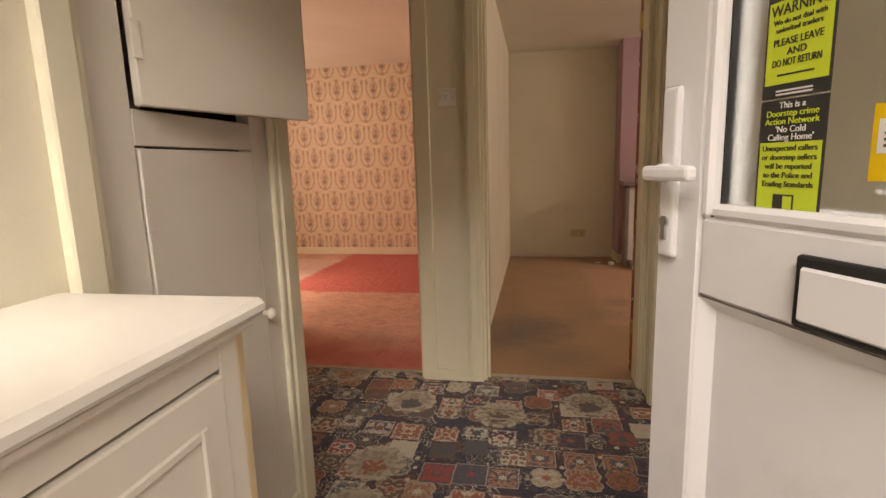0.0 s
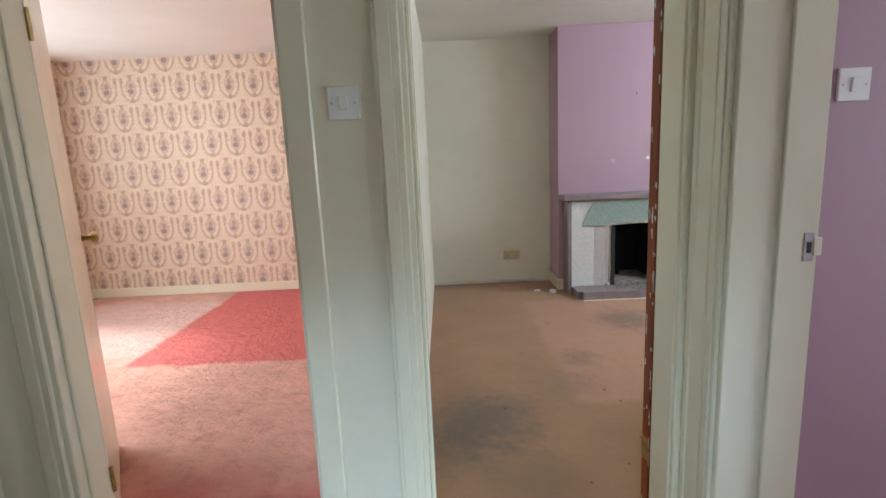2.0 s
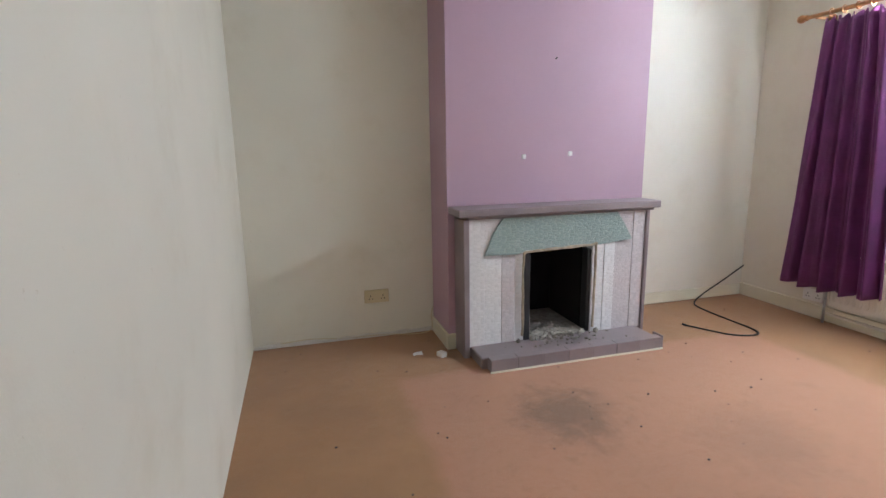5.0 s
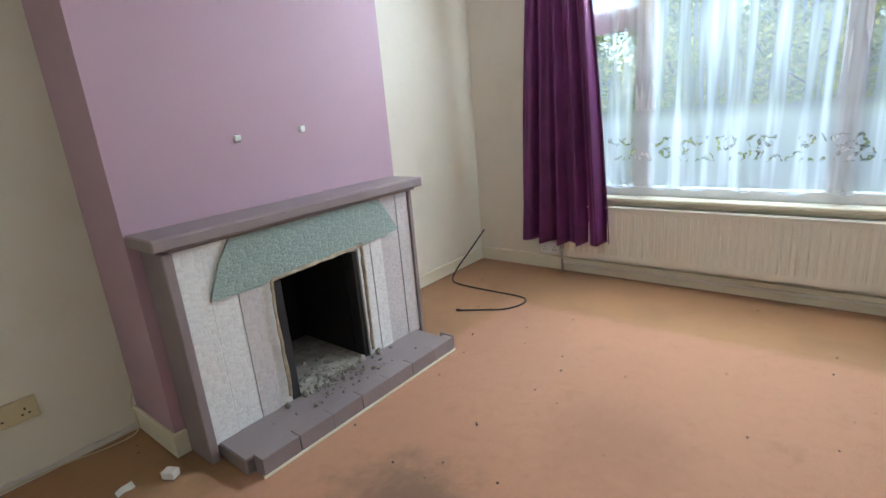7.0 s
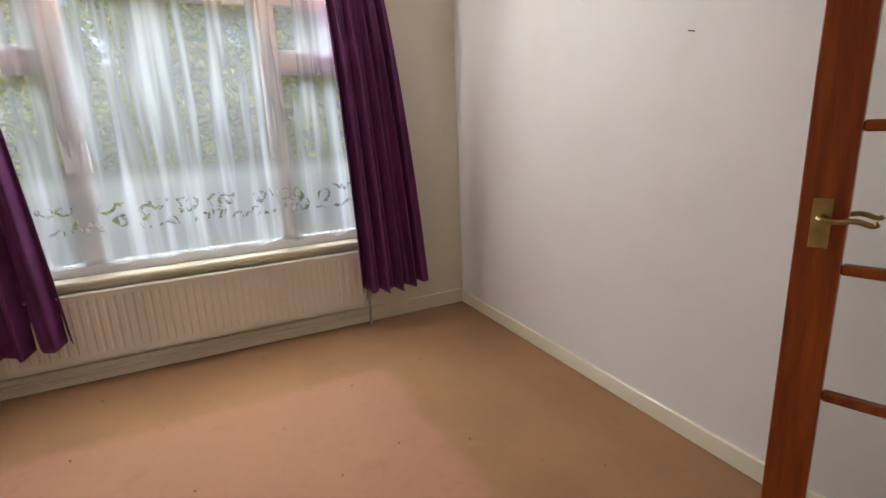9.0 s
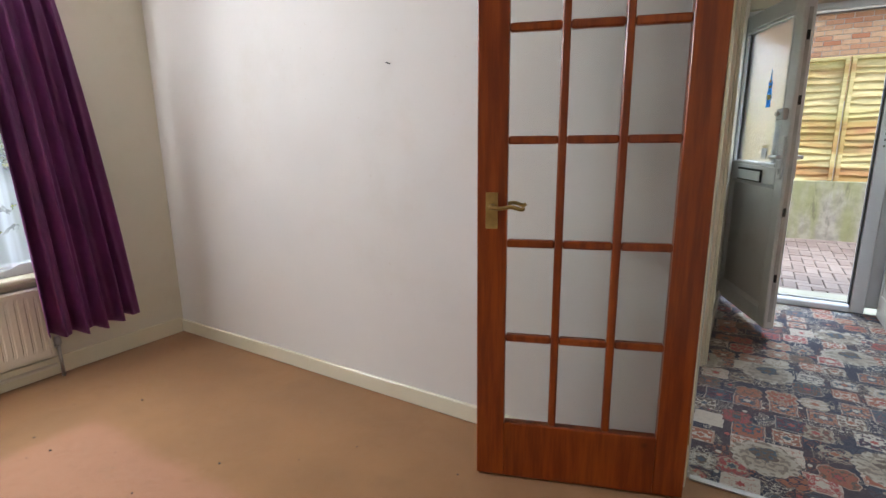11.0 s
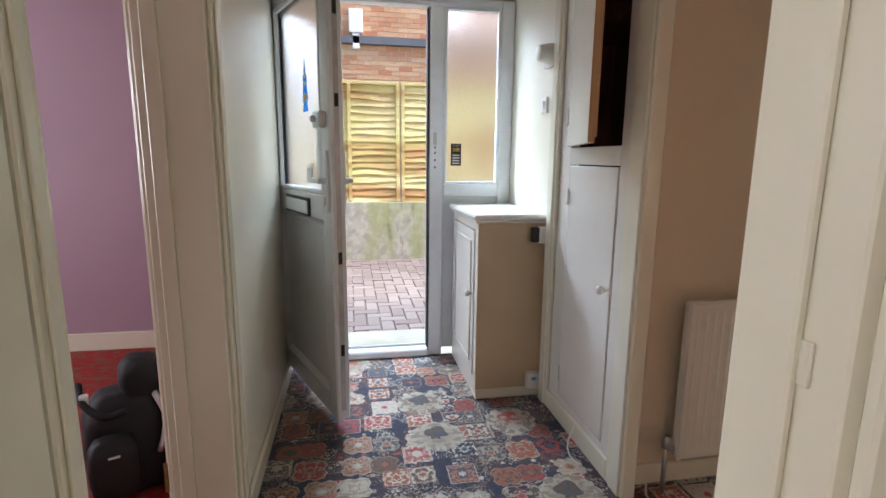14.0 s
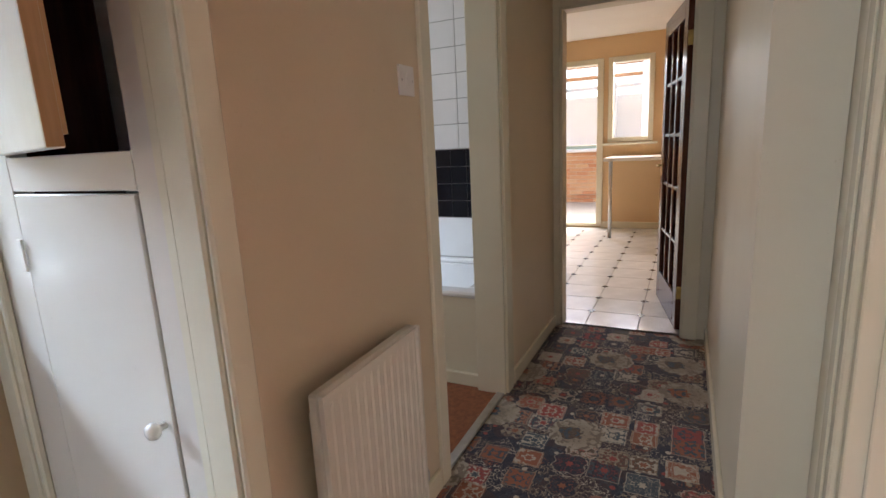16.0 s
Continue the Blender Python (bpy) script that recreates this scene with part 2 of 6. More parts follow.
def living_carpet():
    g = Graph("tan_carpet")
    base, pink = (0.41, 0.205, 0.08), (0.52, 0.25, 0.15)
    c = g.mix(g.step(g.noise(2.2, 5), 0.35, 0.7), base, shade(base, 0.82))
    c = g.mix(g.m("MULTIPLY", patch(g, 0.75, 3.08, 0.98, 2.82, 0.05, 0.05), 0.75), c, pink)
    c = g.mix(g.m("MULTIPLY", g.step(g.noise(5, 5, 0.7), 0.56, 0.75), 0.3), c, shade(base, 0.55))
    for cx, cy, r, k in ((1.44, 2.24, 0.26, 0.65), (0.24, 0.86, 0.34, 0.8), (0.1, 0.62, 0.2, 0.5), (0.4, 0.4, 0.28, 0.3), (0.75, 1.2, 0.2, 0.3), (2.1, 1.8, 0.3, 0.2), (0.9, 1.55, 0.15, 0.4), (1.2, 3.1, 0.2, 0.35)):
        c = g.mix(g.m("MULTIPLY", blot(g, cx, cy, r), k), c, (0.09, 0.06, 0.035))
    specks = g.step(g.noise(55, 3, 0.6), 0.7, 0.74)
    c = g.mix(g.m("MULTIPLY", specks, 0.45), c, (0.16, 0.09, 0.05))
    pile = g.noise(380, 3, 0.8)
    c = g.mix(g.m("MULTIPLY", pile, 0.4), c, shade(base, 0.45))
    c = g.mix(g.m("MULTIPLY", g.step(g.noise(24, 5, 0.75), 0.5, 0.68), 0.22), c, shade(base, 0.6))
    g.bump(g.m("ADD", pile, g.m("MULTIPLY", g.noise(14, 4), 2.0)), 0.4, 0.006)
    g.shader.inputs["Sheen Weight"].default_value = 0.2
    return g.done(c, 0.95)


def salmon_carpet():
    g = Graph("faded_red_carpet")
    faded, red, grey = (0.84, 0.47, 0.36), (0.7, 0.14, 0.13), (0.8, 0.58, 0.5)
    c = g.mix(g.step(g.noise(3.2, 5, 0.65), 0.35, 0.68), faded, shade(faded, 0.8))
    c = g.mix(g.m("MULTIPLY", patch(g, -2.06, 0.0, 1.72, 3.7, 0.03, 0.05), 0.85), c, red)
    c = g.mix(g.m("MULTIPLY", patch(g, -4.0, -2.06, 1.9, 3.3, 0.05, 0.08), 0.7), c, grey)
    c = g.mix(g.m("MULTIPLY", patch(g, -3.0, 0.0, 0.0, 0.45, 0.25, 0.25), 0.7), c, red)
    c = g.mix(g.m("MULTIPLY", g.step(g.noise(8, 5, 0.7), 0.55, 0.7), 0.35), c, red)
    pile = g.noise(300, 3, 0.8)
    tread = g.noise(13, 5, 0.6)
    c = g.mix(g.m("MULTIPLY", g.step(tread, 0.5, 0.75), 0.25), c, shade(red, 0.6))
    g.bump(g.m("ADD", pile, g.m("MULTIPLY", tread, 6.0)), 0.8, 0.01)
    return g.done(c, 0.95)


def red_carpet():
    g = Graph("deep_red_carpet")
    red = (0.35, 0.018, 0.018)
    c = g.mix(g.step(g.noise(13, 5, 0.7), 0.47, 0.6), red, (0.2, 0.09, 0.045))
    c = g.mix(g.step(g.noise(24, 4, 0.7), 0.6, 0.66), c, (0.05, 0.02, 0.02))
    g.bump(g.noise(300, 3), 0.5, 0.004)
    return g.done(c, 0.95)


def wallpaper():
    """Pink paper printed with rows of oval medallions, swags and small flowers, offset row by row."""
    g = Graph("medallion_wallpaper")
    x, y, z = g.xyz()
    w, h = 0.236, 0.272
    row = g.m("FLOOR", g.m("DIVIDE", z, h))
    half = g.m("MULTIPLY", g.m("MODULO", row, 2.0), 0.5)
    u = g.m("MULTIPLY", g.m("SUBTRACT", g.m("FRACT", g.m("ADD", g.m("DIVIDE", g.m("ADD", g.m("ADD", x, y), 20.0), w), half)), 0.5), w)
    v = g.m("MULTIPLY", g.m("SUBTRACT", g.m("FRACT", g.m("DIVIDE", z, h)), 0.54), h)
    wob = g.m("MULTIPLY_ADD", g.noise(60, 3), 0.016, -0.008)
    u2, v2 = g.m("ADD", u, wob), g.m("ADD", v, wob)

    def oval(cx, cy, rx, ry):
        a, b = g.m("DIVIDE", g.m("SUBTRACT", u2, cx), rx), g.m("DIVIDE", g.m("SUBTRACT", v2, cy), ry)
        return g.m("SQRT", g.m("ADD", g.m("MULTIPLY", a, a), g.m("MULTIPLY", b, b)))

    ground, olive, dark, rose = (0.74, 0.61, 0.46), (0.4, 0.28, 0.19), (0.22, 0.18, 0.17), (0.66, 0.46, 0.37)
    speck = g.noise(110, 3)
    c = g.mix(g.m("MULTIPLY", g.step(speck, 0.45, 0.7), 0.2), ground, olive)

    def band(r, wide):
        return g.m("LESS_THAN", g.m("ABSOLUTE", g.m("SUBTRACT", r, 1.0)), wide)

    fold = g.node("CombineXYZ")
    g.put(fold.inputs[0], g.m("ABSOLUTE", u)), g.put(fold.inputs[1], v), g.put(fold.inputs[2], 3.7)
    leaf = g.noise(30, 2, 0.5, fold.outputs[0])
    c = g.mix(g.m("MULTIPLY", g.step(leaf, 0.53, 0.6), 0.3), c, olive)
    c = g.mix(g.m("MULTIPLY", g.m("LESS_THAN", g.m("ABSOLUTE", g.m("SUBTRACT", leaf, 0.44)), 0.02), 0.6), c, rose)
    beads = g.m("GREATER_THAN", g.noise(85, 2), 0.38)
    swag = g.m("MULTIPLY", band(oval(0.0, 0.01, 0.092, 0.135), 0.1), g.m("LESS_THAN", v2, 0.075))
    c = g.mix(g.m("MULTIPLY", g.m("MULTIPLY", swag, beads), 0.6), c, olive)
    for cx, cy, rx, ry, k in ((0.0, 0.108, 0.022, 0.03, 0.8), (0.0, -0.112, 0.02, 0.024, 0.8), (0.088, 0.07, 0.02, 0.034, 0.6), (-0.088, 0.07, 0.02, 0.034, 0.6)):
        c = g.mix(g.m("MULTIPLY", g.m("LESS_THAN", oval(cx, cy, rx, ry), 1.0), k), c, g.mix(beads, rose, olive))
    med = oval(0.0, 0.0, 0.05, 0.088)
    c = g.mix(g.m("MULTIPLY", g.m("LESS_THAN", med, 1.0), 0.8), c, g.mix(g.step(speck, 0.4, 0.6), olive, rose))
    c = g.mix(g.m("MULTIPLY", g.m("LESS_THAN", med, 0.74), 0.85), c, (0.6, 0.44, 0.34))
    c = g.mix(g.m("MULTIPLY", g.m("LESS_THAN", oval(0.003, 0.022, 0.021, 0.026), 1.0), 0.8), c, g.mix(beads, dark, olive))
    c = g.mix(g.m("MULTIPLY", g.m("LESS_THAN", oval(-0.004, -0.03, 0.027, 0.024), 1.0), 0.8), c, g.mix(beads, olive, dark))
    c = g.mix(g.m("MULTIPLY", g.step(g.noise(0.7, 3), 0.4, 0.7), 0.12), c, (0.8, 0.62, 0.5))
    g.bump(g.noise(200, 2), 0.2, 0.001)
    return g.done(c, 0.7)


def wood(name, dark, light, rough=0.35, knots=0.0):
    g = Graph(name)
    x, y, z = g.xyz()
    v = g.node("CombineXYZ")
    g.put(v.inputs[0], x), g.put(v.inputs[1], y), g.put(v.inputs[2], g.m("MULTIPLY", z, 0.08))
    grain = g.noise(38, 5, 0.6, v.outputs[0])
    c = g.mix(g.step(grain, 0.3, 0.7), dark, light)
    c = g.mix(g.m("MULTIPLY", g.noise(180, 2, 0.6, v.outputs[0]), 0.3), c, shade(dark, 0.6))
    if knots:
        vo = g.node("TexVoronoi")
        g.put(vo.inputs["Vector"], g.at)
        vo.inputs["Scale"].default_value = 4.5
        c = g.mix(g.m("MULTIPLY", g.m("SUBTRACT", 1.0, g.step(vo.outputs["Distance"], 0.03, 0.09)), knots), c, shade(dark, 0.25))
    g.bump(grain, 0.15, 0.001)
    return g.done(c, rough)


def stained_plastic(name, colour, dirt):
    """White window plastic gone slightly grey, with smears and scratches."""
    g = Graph(name)
    c = g.mix(g.m("MULTIPLY", g.step(g.noise(5, 5, 0.7), 0.5, 0.75), 0.25), colour, dirt)
    c = g.mix(g.m("MULTIPLY", g.step(g.noise(70, 5, 0.8), 0.69, 0.73), 0.6), c, (0.2, 0.18, 0.16))
    g.bump(g.noise(90, 2), 0.05, 0.001)
    return g.done(c, 0.32)


def clear_glass():
    g = Graph("clear_glass")
    gl, tr, mx = g.node("BsdfGlossy"), g.node("BsdfTransparent"), g.node("MixShader")
    gl.inputs["Roughness"].default_value = 0.02
    fr = g.node("Fresnel")
    fr.inputs[0].default_value = 1.45
    g.put(mx.inputs[0], fr.outputs[0]), g.put(mx.inputs[1], tr.outputs[0]), g.put(mx.inputs[2], gl.outputs[0])
    g.tree.links.new(mx.outputs[0], g.out.inputs[0])
    tr.inputs[0].default_value = (0.96, 0.97, 0.96, 1)
    return g.material


def frosted_glass():
    """Obscured glass: rippled, letting light and blurred colour through."""
    g = Graph("obscured_glass")
    s = g.shader
    s.inputs["Transmission Weight"].default_value = 1.0
    s.inputs["IOR"].default_value = 1.2
    g.bump(g.noise(45, 2), 0.5, 0.004)
    return g.done((0.93, 0.95, 0.93), 0.38)


def lace():
    """Thin white net with a denser scalloped hem and a row of pierced scrolls."""
    g = Graph("lace_net")
    x, y, z = g.xyz()
    weave = g.noise(500, 1)
    band = g.m("MULTIPLY", g.step(z, 0.62, 0.66), g.m("SUBTRACT", 1.0, g.step(z, 1.0, 1.12)))
    vo = g.node("TexVoronoi", voronoi_dimensions="2D")
    v = g.node("CombineXYZ")
    bend = g.m("MULTIPLY_ADD", g.noise(16, 2), 0.1, -0.05)
    g.put(v.inputs[0], g.m("ADD", y, bend)), g.put(v.inputs[1], g.m("SUBTRACT", z, bend))
    g.put(vo.inputs["Vector"], v.outputs[0])
    vo.inputs["Scale"].default_value, vo.inputs["Randomness"].default_value = 10.5, 0.8
    ring = g.m("MULTIPLY", g.m("LESS_THAN", g.m("ABSOLUTE", g.m("SUBTRACT", vo.outputs["Distance"], 0.3)), 0.09), g.step(g.noise(26, 2), 0.4, 0.55))
    row = g.m("MULTIPLY", g.step(z, 0.78, 0.8), g.m("SUBTRACT", 1.0, g.step(z, 0.92, 0.94)))
    fv = g.node("CombineXYZ")
    g.put(fv.inputs[0], g.m("MULTIPLY", y, 1.0)), g.put(fv.inputs[1], g.m("MULTIPLY", z, 0.06))
    fold = g.step(g.noise(13, 2, 0.5, fv.outputs[0]), 0.44, 0.7)
    cover = g.m("MULTIPLY_ADD", weave, 0.12, 0.19)
    cover = g.m("MULTIPLY_ADD", fold, 0.36, cover)
    cover = g.m("MULTIPLY_ADD", band, 0.22, cover)
    cover = g.m("MULTIPLY_ADD", g.m("MULTIPLY", ring, row), -0.35, cover)
    cover = g.m("MULTIPLY_ADD", g.m("SUBTRACT", 1.0, g.step(z, 0.61, 0.625)), 0.4, cover)
    df, tl, tr = g.node("BsdfDiffuse"), g.node("BsdfTranslucent"), g.node("BsdfTransparent")
    for n in (df, tl):
        n.inputs["Color"].default_value = (0.84, 0.91, 0.97, 1)
    a, b = g.node("MixShader"), g.node("MixShader")
    a.inputs[0].default_value = 0.65
    g.put(a.inputs[1], df.outputs[0]), g.put(a.inputs[2], tl.outputs[0])
    g.put(b.inputs[0], cover), g.put(b.inputs[1], tr.outputs[0]), g.put(b.inputs[2], a.outputs[0])
    g.tree.links.new(b.outputs[0], g.out.inputs[0])
    return g.material


def velvet():
    g = Graph("purple_velvet")
    base = (0.09, 0.013, 0.078)
    x, y, z = g.xyz()
    c = g.mix(g.step(g.noise(6, 4), 0.35, 0.7), base, shade(base, 1.5))
    bk = g.node("TexBrick")
    v = g.node("CombineXYZ")
    g.put(v.inputs[0], y), g.put(v.inputs[1], z)
    g.put(bk.inputs["Vector"], v.outputs[0])
    bk.inputs["Scale"].default_value = 9
    g.bump(g.m("ADD", g.m("MULTIPLY", bk.outputs["Fac"], 0.6), g.noise(250, 2)), 0.35, 0.002)
    g.shader.inputs["Sheen Weight"].default_value = 0.35
    g.shader.inputs["Sheen Tint"].default_value = (0.75, 0.25, 0.7, 1)
    return g.done(c, 0.55)


def mosaic(name, colour, joint, scale=60.0, flat=1.0, relief=0.4):
    """Painted-over mosaic chips: tiny uneven blocks with filled joints."""
    g = Graph(name)
    x, y, z = g.xyz()
    v = g.node("CombineXYZ")
    g.put(v.inputs[0], g.m("ADD", x, y)), g.put(v.inputs[1], g.m("MULTIPLY", z, flat))
    vo = g.node("TexVoronoi", voronoi_dimensions="2D", distance="CHEBYCHEV", feature="F1")
    g.put(vo.inputs["Vector"], v.outputs[0])
    vo.inputs["Scale"].default_value, vo.inputs["Randomness"].default_value = scale, 0.7
    chip = g.step(vo.outputs["Distance"], 0.36, 0.5)
    tone = g.xyz(vo.outputs["Color"])[0]
    c = g.mix(g.m("MULTIPLY", tone, 0.35), colour, shade(colour, 0.7))
    c = g.mix(g.m("MULTIPLY", chip, 0.18), c, joint)
    c = g.mix(g.m("MULTIPLY", g.step(g.noise(9, 5, 0.7), 0.55, 0.75), 0.3), c, joint)
    g.bump(g.m("ADD", g.m("SUBTRACT", 1.0, chip), g.m("ADD", tone, g.noise(90, 4, 0.7))), relief, 0.006)
    return g.done(c, 0.33)


def foliage():
    g = Graph("hedge_leaves")
    r = g.node("NewGeometry").outputs["Random Per Island"]
    c = g.mix(r, (0.14, 0.23, 0.05), (0.55, 0.55, 0.13))
    g.shader.inputs["Transmission Weight"].default_value = 0.0
    df, tl, mx = g.node("BsdfDiffuse"), g.node("BsdfTranslucent"), g.node("MixShader")
    g.put(df.inputs["Color"], c), g.put(tl.inputs["Color"], c)
    mx.inputs[0].default_value = 0.4
    g.put(mx.inputs[1], df.outputs[0]), g.put(mx.inputs[2], tl.outputs[0])
    g.tree.links.new(mx.outputs[0], g.out.inputs[0])
    return g.material


def glass_paint(name, colour):
    """Thin paint on glass that lets light through."""
    g = Graph(name)
    df, tl, mx = g.node("BsdfDiffuse"), g.node("BsdfTranslucent"), g.node("MixShader")
    c = g.mix(g.step(g.noise(60, 3), 0.4, 0.65), colour, shade(colour, 1.6))
    g.put(df.inputs["Color"], c), g.put(tl.inputs["Color"], c)
    mx.inputs[0].default_value = 0.6
    g.put(mx.inputs[1], df.outputs[0]), g.put(mx.inputs[2], tl.outputs[0])
    g.tree.links.new(mx.outputs[0], g.out.inputs[0])
    return g.material


def stained_render():
    """Cement render with streaks of green algae and pale lime, running down."""
    g = Graph("stained_render")
    x, y, z = g.xyz()
    v = g.node("CombineXYZ")
    g.put(v.inputs[0], x), g.put(v.inputs[1], y), g.put(v.inputs[2], g.m("MULTIPLY", z, 0.25))
    c = g.mix(g.step(g.noise(9, 5, 0.65), 0.35, 0.65), (0.3, 0.28, 0.23), (0.44, 0.41, 0.33))
    c = g.mix(g.m("MULTIPLY", g.step(g.noise(3.4, 4, 0.6, v.outputs[0]), 0.4, 0.65), 0.7), c, (0.27, 0.29, 0.1))
    c = g.mix(g.m("MULTIPLY", g.step(g.noise(7, 5, 0.7, v.outputs[0]), 0.56, 0.7), 0.6), c, (0.1, 0.1, 0.07))
    g.bump(g.noise(60, 4), 0.5, 0.004)
    return g.done(c, 0.92)


def fence_wood():
    """Sawn fence boards: honey wood with red-brown and dark streaks along the grain, and algae in blotches."""
    g = Graph("fence_wood")
    x, y, z = g.xyz()
    v = g.node("CombineXYZ")
    g.put(v.inputs[0], g.m("MULTIPLY", x, 0.12)), g.put(v.inputs[1], y), g.put(v.inputs[2], z)
    grain = g.noise(45, 5, 0.6, v.outputs[0])
    c = g.mix(g.step(grain, 0.3, 0.7), (0.56, 0.46, 0.2), (0.76, 0.64, 0.33))
    c = g.mix(g.m("MULTIPLY", g.step(g.noise(3.5, 4, 0.6, v.outputs[0]), 0.48, 0.62), 0.85), c, (0.4, 0.15, 0.05))
    c = g.mix(g.m("MULTIPLY", g.step(g.noise(1.6, 3, 0.6), 0.5, 0.7), 0.35), c, (0.46, 0.45, 0.12))
    c = g.mix(g.m("MULTIPLY", g.step(g.noise(7, 4, 0.7, v.outputs[0]), 0.6, 0.7), 0.6), c, (0.14, 0.09, 0.05))
    c = g.mix(g.m("MULTIPLY", g.node("ObjectInfo").outputs["Random"], 0.25), c, (0.5, 0.5, 0.12))
    g.bump(grain, 0.3, 0.003)
    return g.done(c, 0.8)


def brick_mix(name, a, b):
    g = Graph(name)
    info = g.node("ObjectInfo").outputs["Random"]
    isl = g.node("NewGeometry").outputs["Random Per Island"]
    f = g.m("FRACT", g.m("ADD", info, isl))
    c = g.mix(f, a, b)
    c = g.mix(g.m("MULTIPLY", g.step(g.noise(25, 5, 0.7), 0.5, 0.7), 0.4), c, shade(a, 0.55))
    g.bump(g.noise(140, 3), 0.4, 0.003)
    return g.done(c, 0.9)


M_CARPET = persian_carpet()
M_LIVING_CARPET = living_carpet()
M_SALMON = salmon_carpet()
M_RED = red_carpet()
M_PAPER = wallpaper()
M_CREAM = wall_paint("cream_emulsion", (0.76, 0.72, 0.6), amount=0.22)
M_WHITE_WALL = wall_paint("offwhite_emulsion", (0.78, 0.765, 0.73), amount=0.12)
M_HALL = wall_paint("hall_emulsion", (0.78, 0.73, 0.58), amount=0.18, rough=0.42)
M_PURPLE = wall_paint("mauve_emulsion", (0.46, 0.3, 0.36), dirt=(0.4, 0.26, 0.36), amount=0.2)
M_CEILING = wall_paint("ceiling_paint", (0.8, 0.77, 0.7), amount=0.1)
M_PEACH = wall_paint("peach_emulsion", (0.72, 0.5, 0.27), amount=0.15)
M_GLOSS = gloss_paint("cream_gloss", (0.8, 0.76, 0.6))
# hall emulsion again for the radiator wall, shade and warm bounce mixed in as tan
M_HALL_SHADED = wall_paint("shaded_hall_emulsion", (0.72, 0.6, 0.43), amount=0.15, rough=0.45)
M_TAN_PANEL = plain("tan_painted_hardboard", (0.62, 0.47, 0.29), 0.4, 0.06, 2, 0.15, 90)
M_CUPBOARD = gloss_paint("cupboard_gloss", (0.77, 0.73, 0.65), 0.18)
M_TOP = gloss_paint("white_worktop_paint", (0.82, 0.8, 0.73), 0.12)
M_PINE = wood("stained_pine", (0.2, 0.03, 0.005), (0.38, 0.08, 0.011), 0.28, 0.95)
M_RAW_EDGE = plain("chipped_white_paint", (0.7, 0.66, 0.6), 0.5)
M_POLE = wood("curtain_pole_wood", (0.4, 0.17, 0.06), (0.55, 0.27, 0.11), 0.3)
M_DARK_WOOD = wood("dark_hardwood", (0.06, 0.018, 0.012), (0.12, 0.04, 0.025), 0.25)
M_CHIP = wood("chipboard_edge", (0.42, 0.24, 0.1), (0.55, 0.34, 0.16), 0.6)
M_PVC = stained_plastic("white_upvc", (0.8, 0.81, 0.82), (0.5, 0.48, 0.43))
M_PLASTIC = plain("white_plastic", (0.8, 0.79, 0.76), 0.3, 0.03)
M_OLD_PLASTIC = plain("yellowed_plastic", (0.6, 0.5, 0.3), 0.35, 0.06)
M_BLACK = plain("black_plastic", (0.02, 0.02, 0.022), 0.4)
M_RUBBER = plain("black_gasket", (0.015, 0.015, 0.015), 0.6)
M_BRASS = plain("worn_brass", (0.5, 0.36, 0.14), 0.35, 0.2, 20, metal=1.0)
M_STEEL = plain("grey_metal", (0.55, 0.55, 0.55), 0.35, 0.1, 20, metal=1.0)
M_GLASS = clear_glass()
M_FROST = frosted_glass()
M_LACE = lace()
M_VELVET = velvet()
M_RAD = plain("radiator_enamel", (0.76, 0.72, 0.62), 0.35, 0.04, 2, stain=(0.55, 0.45, 0.3))
M_MAUVE_STONE = plain("mauve_painted_tile", (0.27, 0.215, 0.215), 0.4, 0.1, 4, 0.2, 60, stain=(0.14, 0.1, 0.1), each=0.15)
M_MOSAIC_WHITE = mosaic("white_mosaic", (0.78, 0.76, 0.74), (0.6, 0.56, 0.52), 44, 1.9, 0.22)
M_MOSAIC_GREY = mosaic("greyish_mosaic", (0.6, 0.55, 0.54), (0.44, 0.38, 0.35), 44, 1.6, 0.22)
M_MOSAIC_GREEN = mosaic("green_mosaic", (0.3, 0.38, 0.34), (0.52, 0.58, 0.52), 34, 2.8, 0.5)
M_SOOT = plain("soot", (0.007, 0.006, 0.006), 0.9, 0.3)
M_RUBBLE = plain("ash_rubble", (0.3, 0.27, 0.23), 0.95, 0.3, 30)
M_IRON = plain("dark_iron", (0.022, 0.022, 0.024), 0.5, 0.2, 15)
M_CEMENT = plain("rough_fire_cement", (0.42, 0.34, 0.24), 0.9, 0.25, 25, 0.6, 40)
M_CABLE = plain("dark_cable", (0.03, 0.028, 0.026), 0.5)
M_TILE_WHITE = plain("white_glazed_tile", (0.82, 0.82, 0.8), 0.12, 0.03, each=0.06)
M_TILE_BLACK = plain("black_glazed_tile", (0.008, 0.009, 0.014), 0.1, 0.2)
M_GROUT = plain("grout", (0.35, 0.34, 0.32), 0.9)
M_BATH = plain("white_bath", (0.8, 0.8, 0.78), 0.15, 0.03)
M_LAMINATE = wood("red_wood_laminate", (0.2, 0.06, 0.025), (0.34, 0.12, 0.05), 0.35)
M_KITCHEN_TILE = plain("white_marbled_vinyl", (0.74, 0.74, 0.7), 0.16, 0.07, 6, 0.05, 40, stain=(0.5, 0.5, 0.46))
M_STRIP = plain("dull_carpet_strip", (0.42, 0.38, 0.3), 0.45, 0.15, 20)
M_KITCHEN_INSET = plain("dark_tile_inset", (0.05, 0.055, 0.06), 0.2)
M_FENCE = fence_wood()
M_PAVER = brick_mix("block_paving", (0.2, 0.145, 0.12), (0.28, 0.22, 0.185))
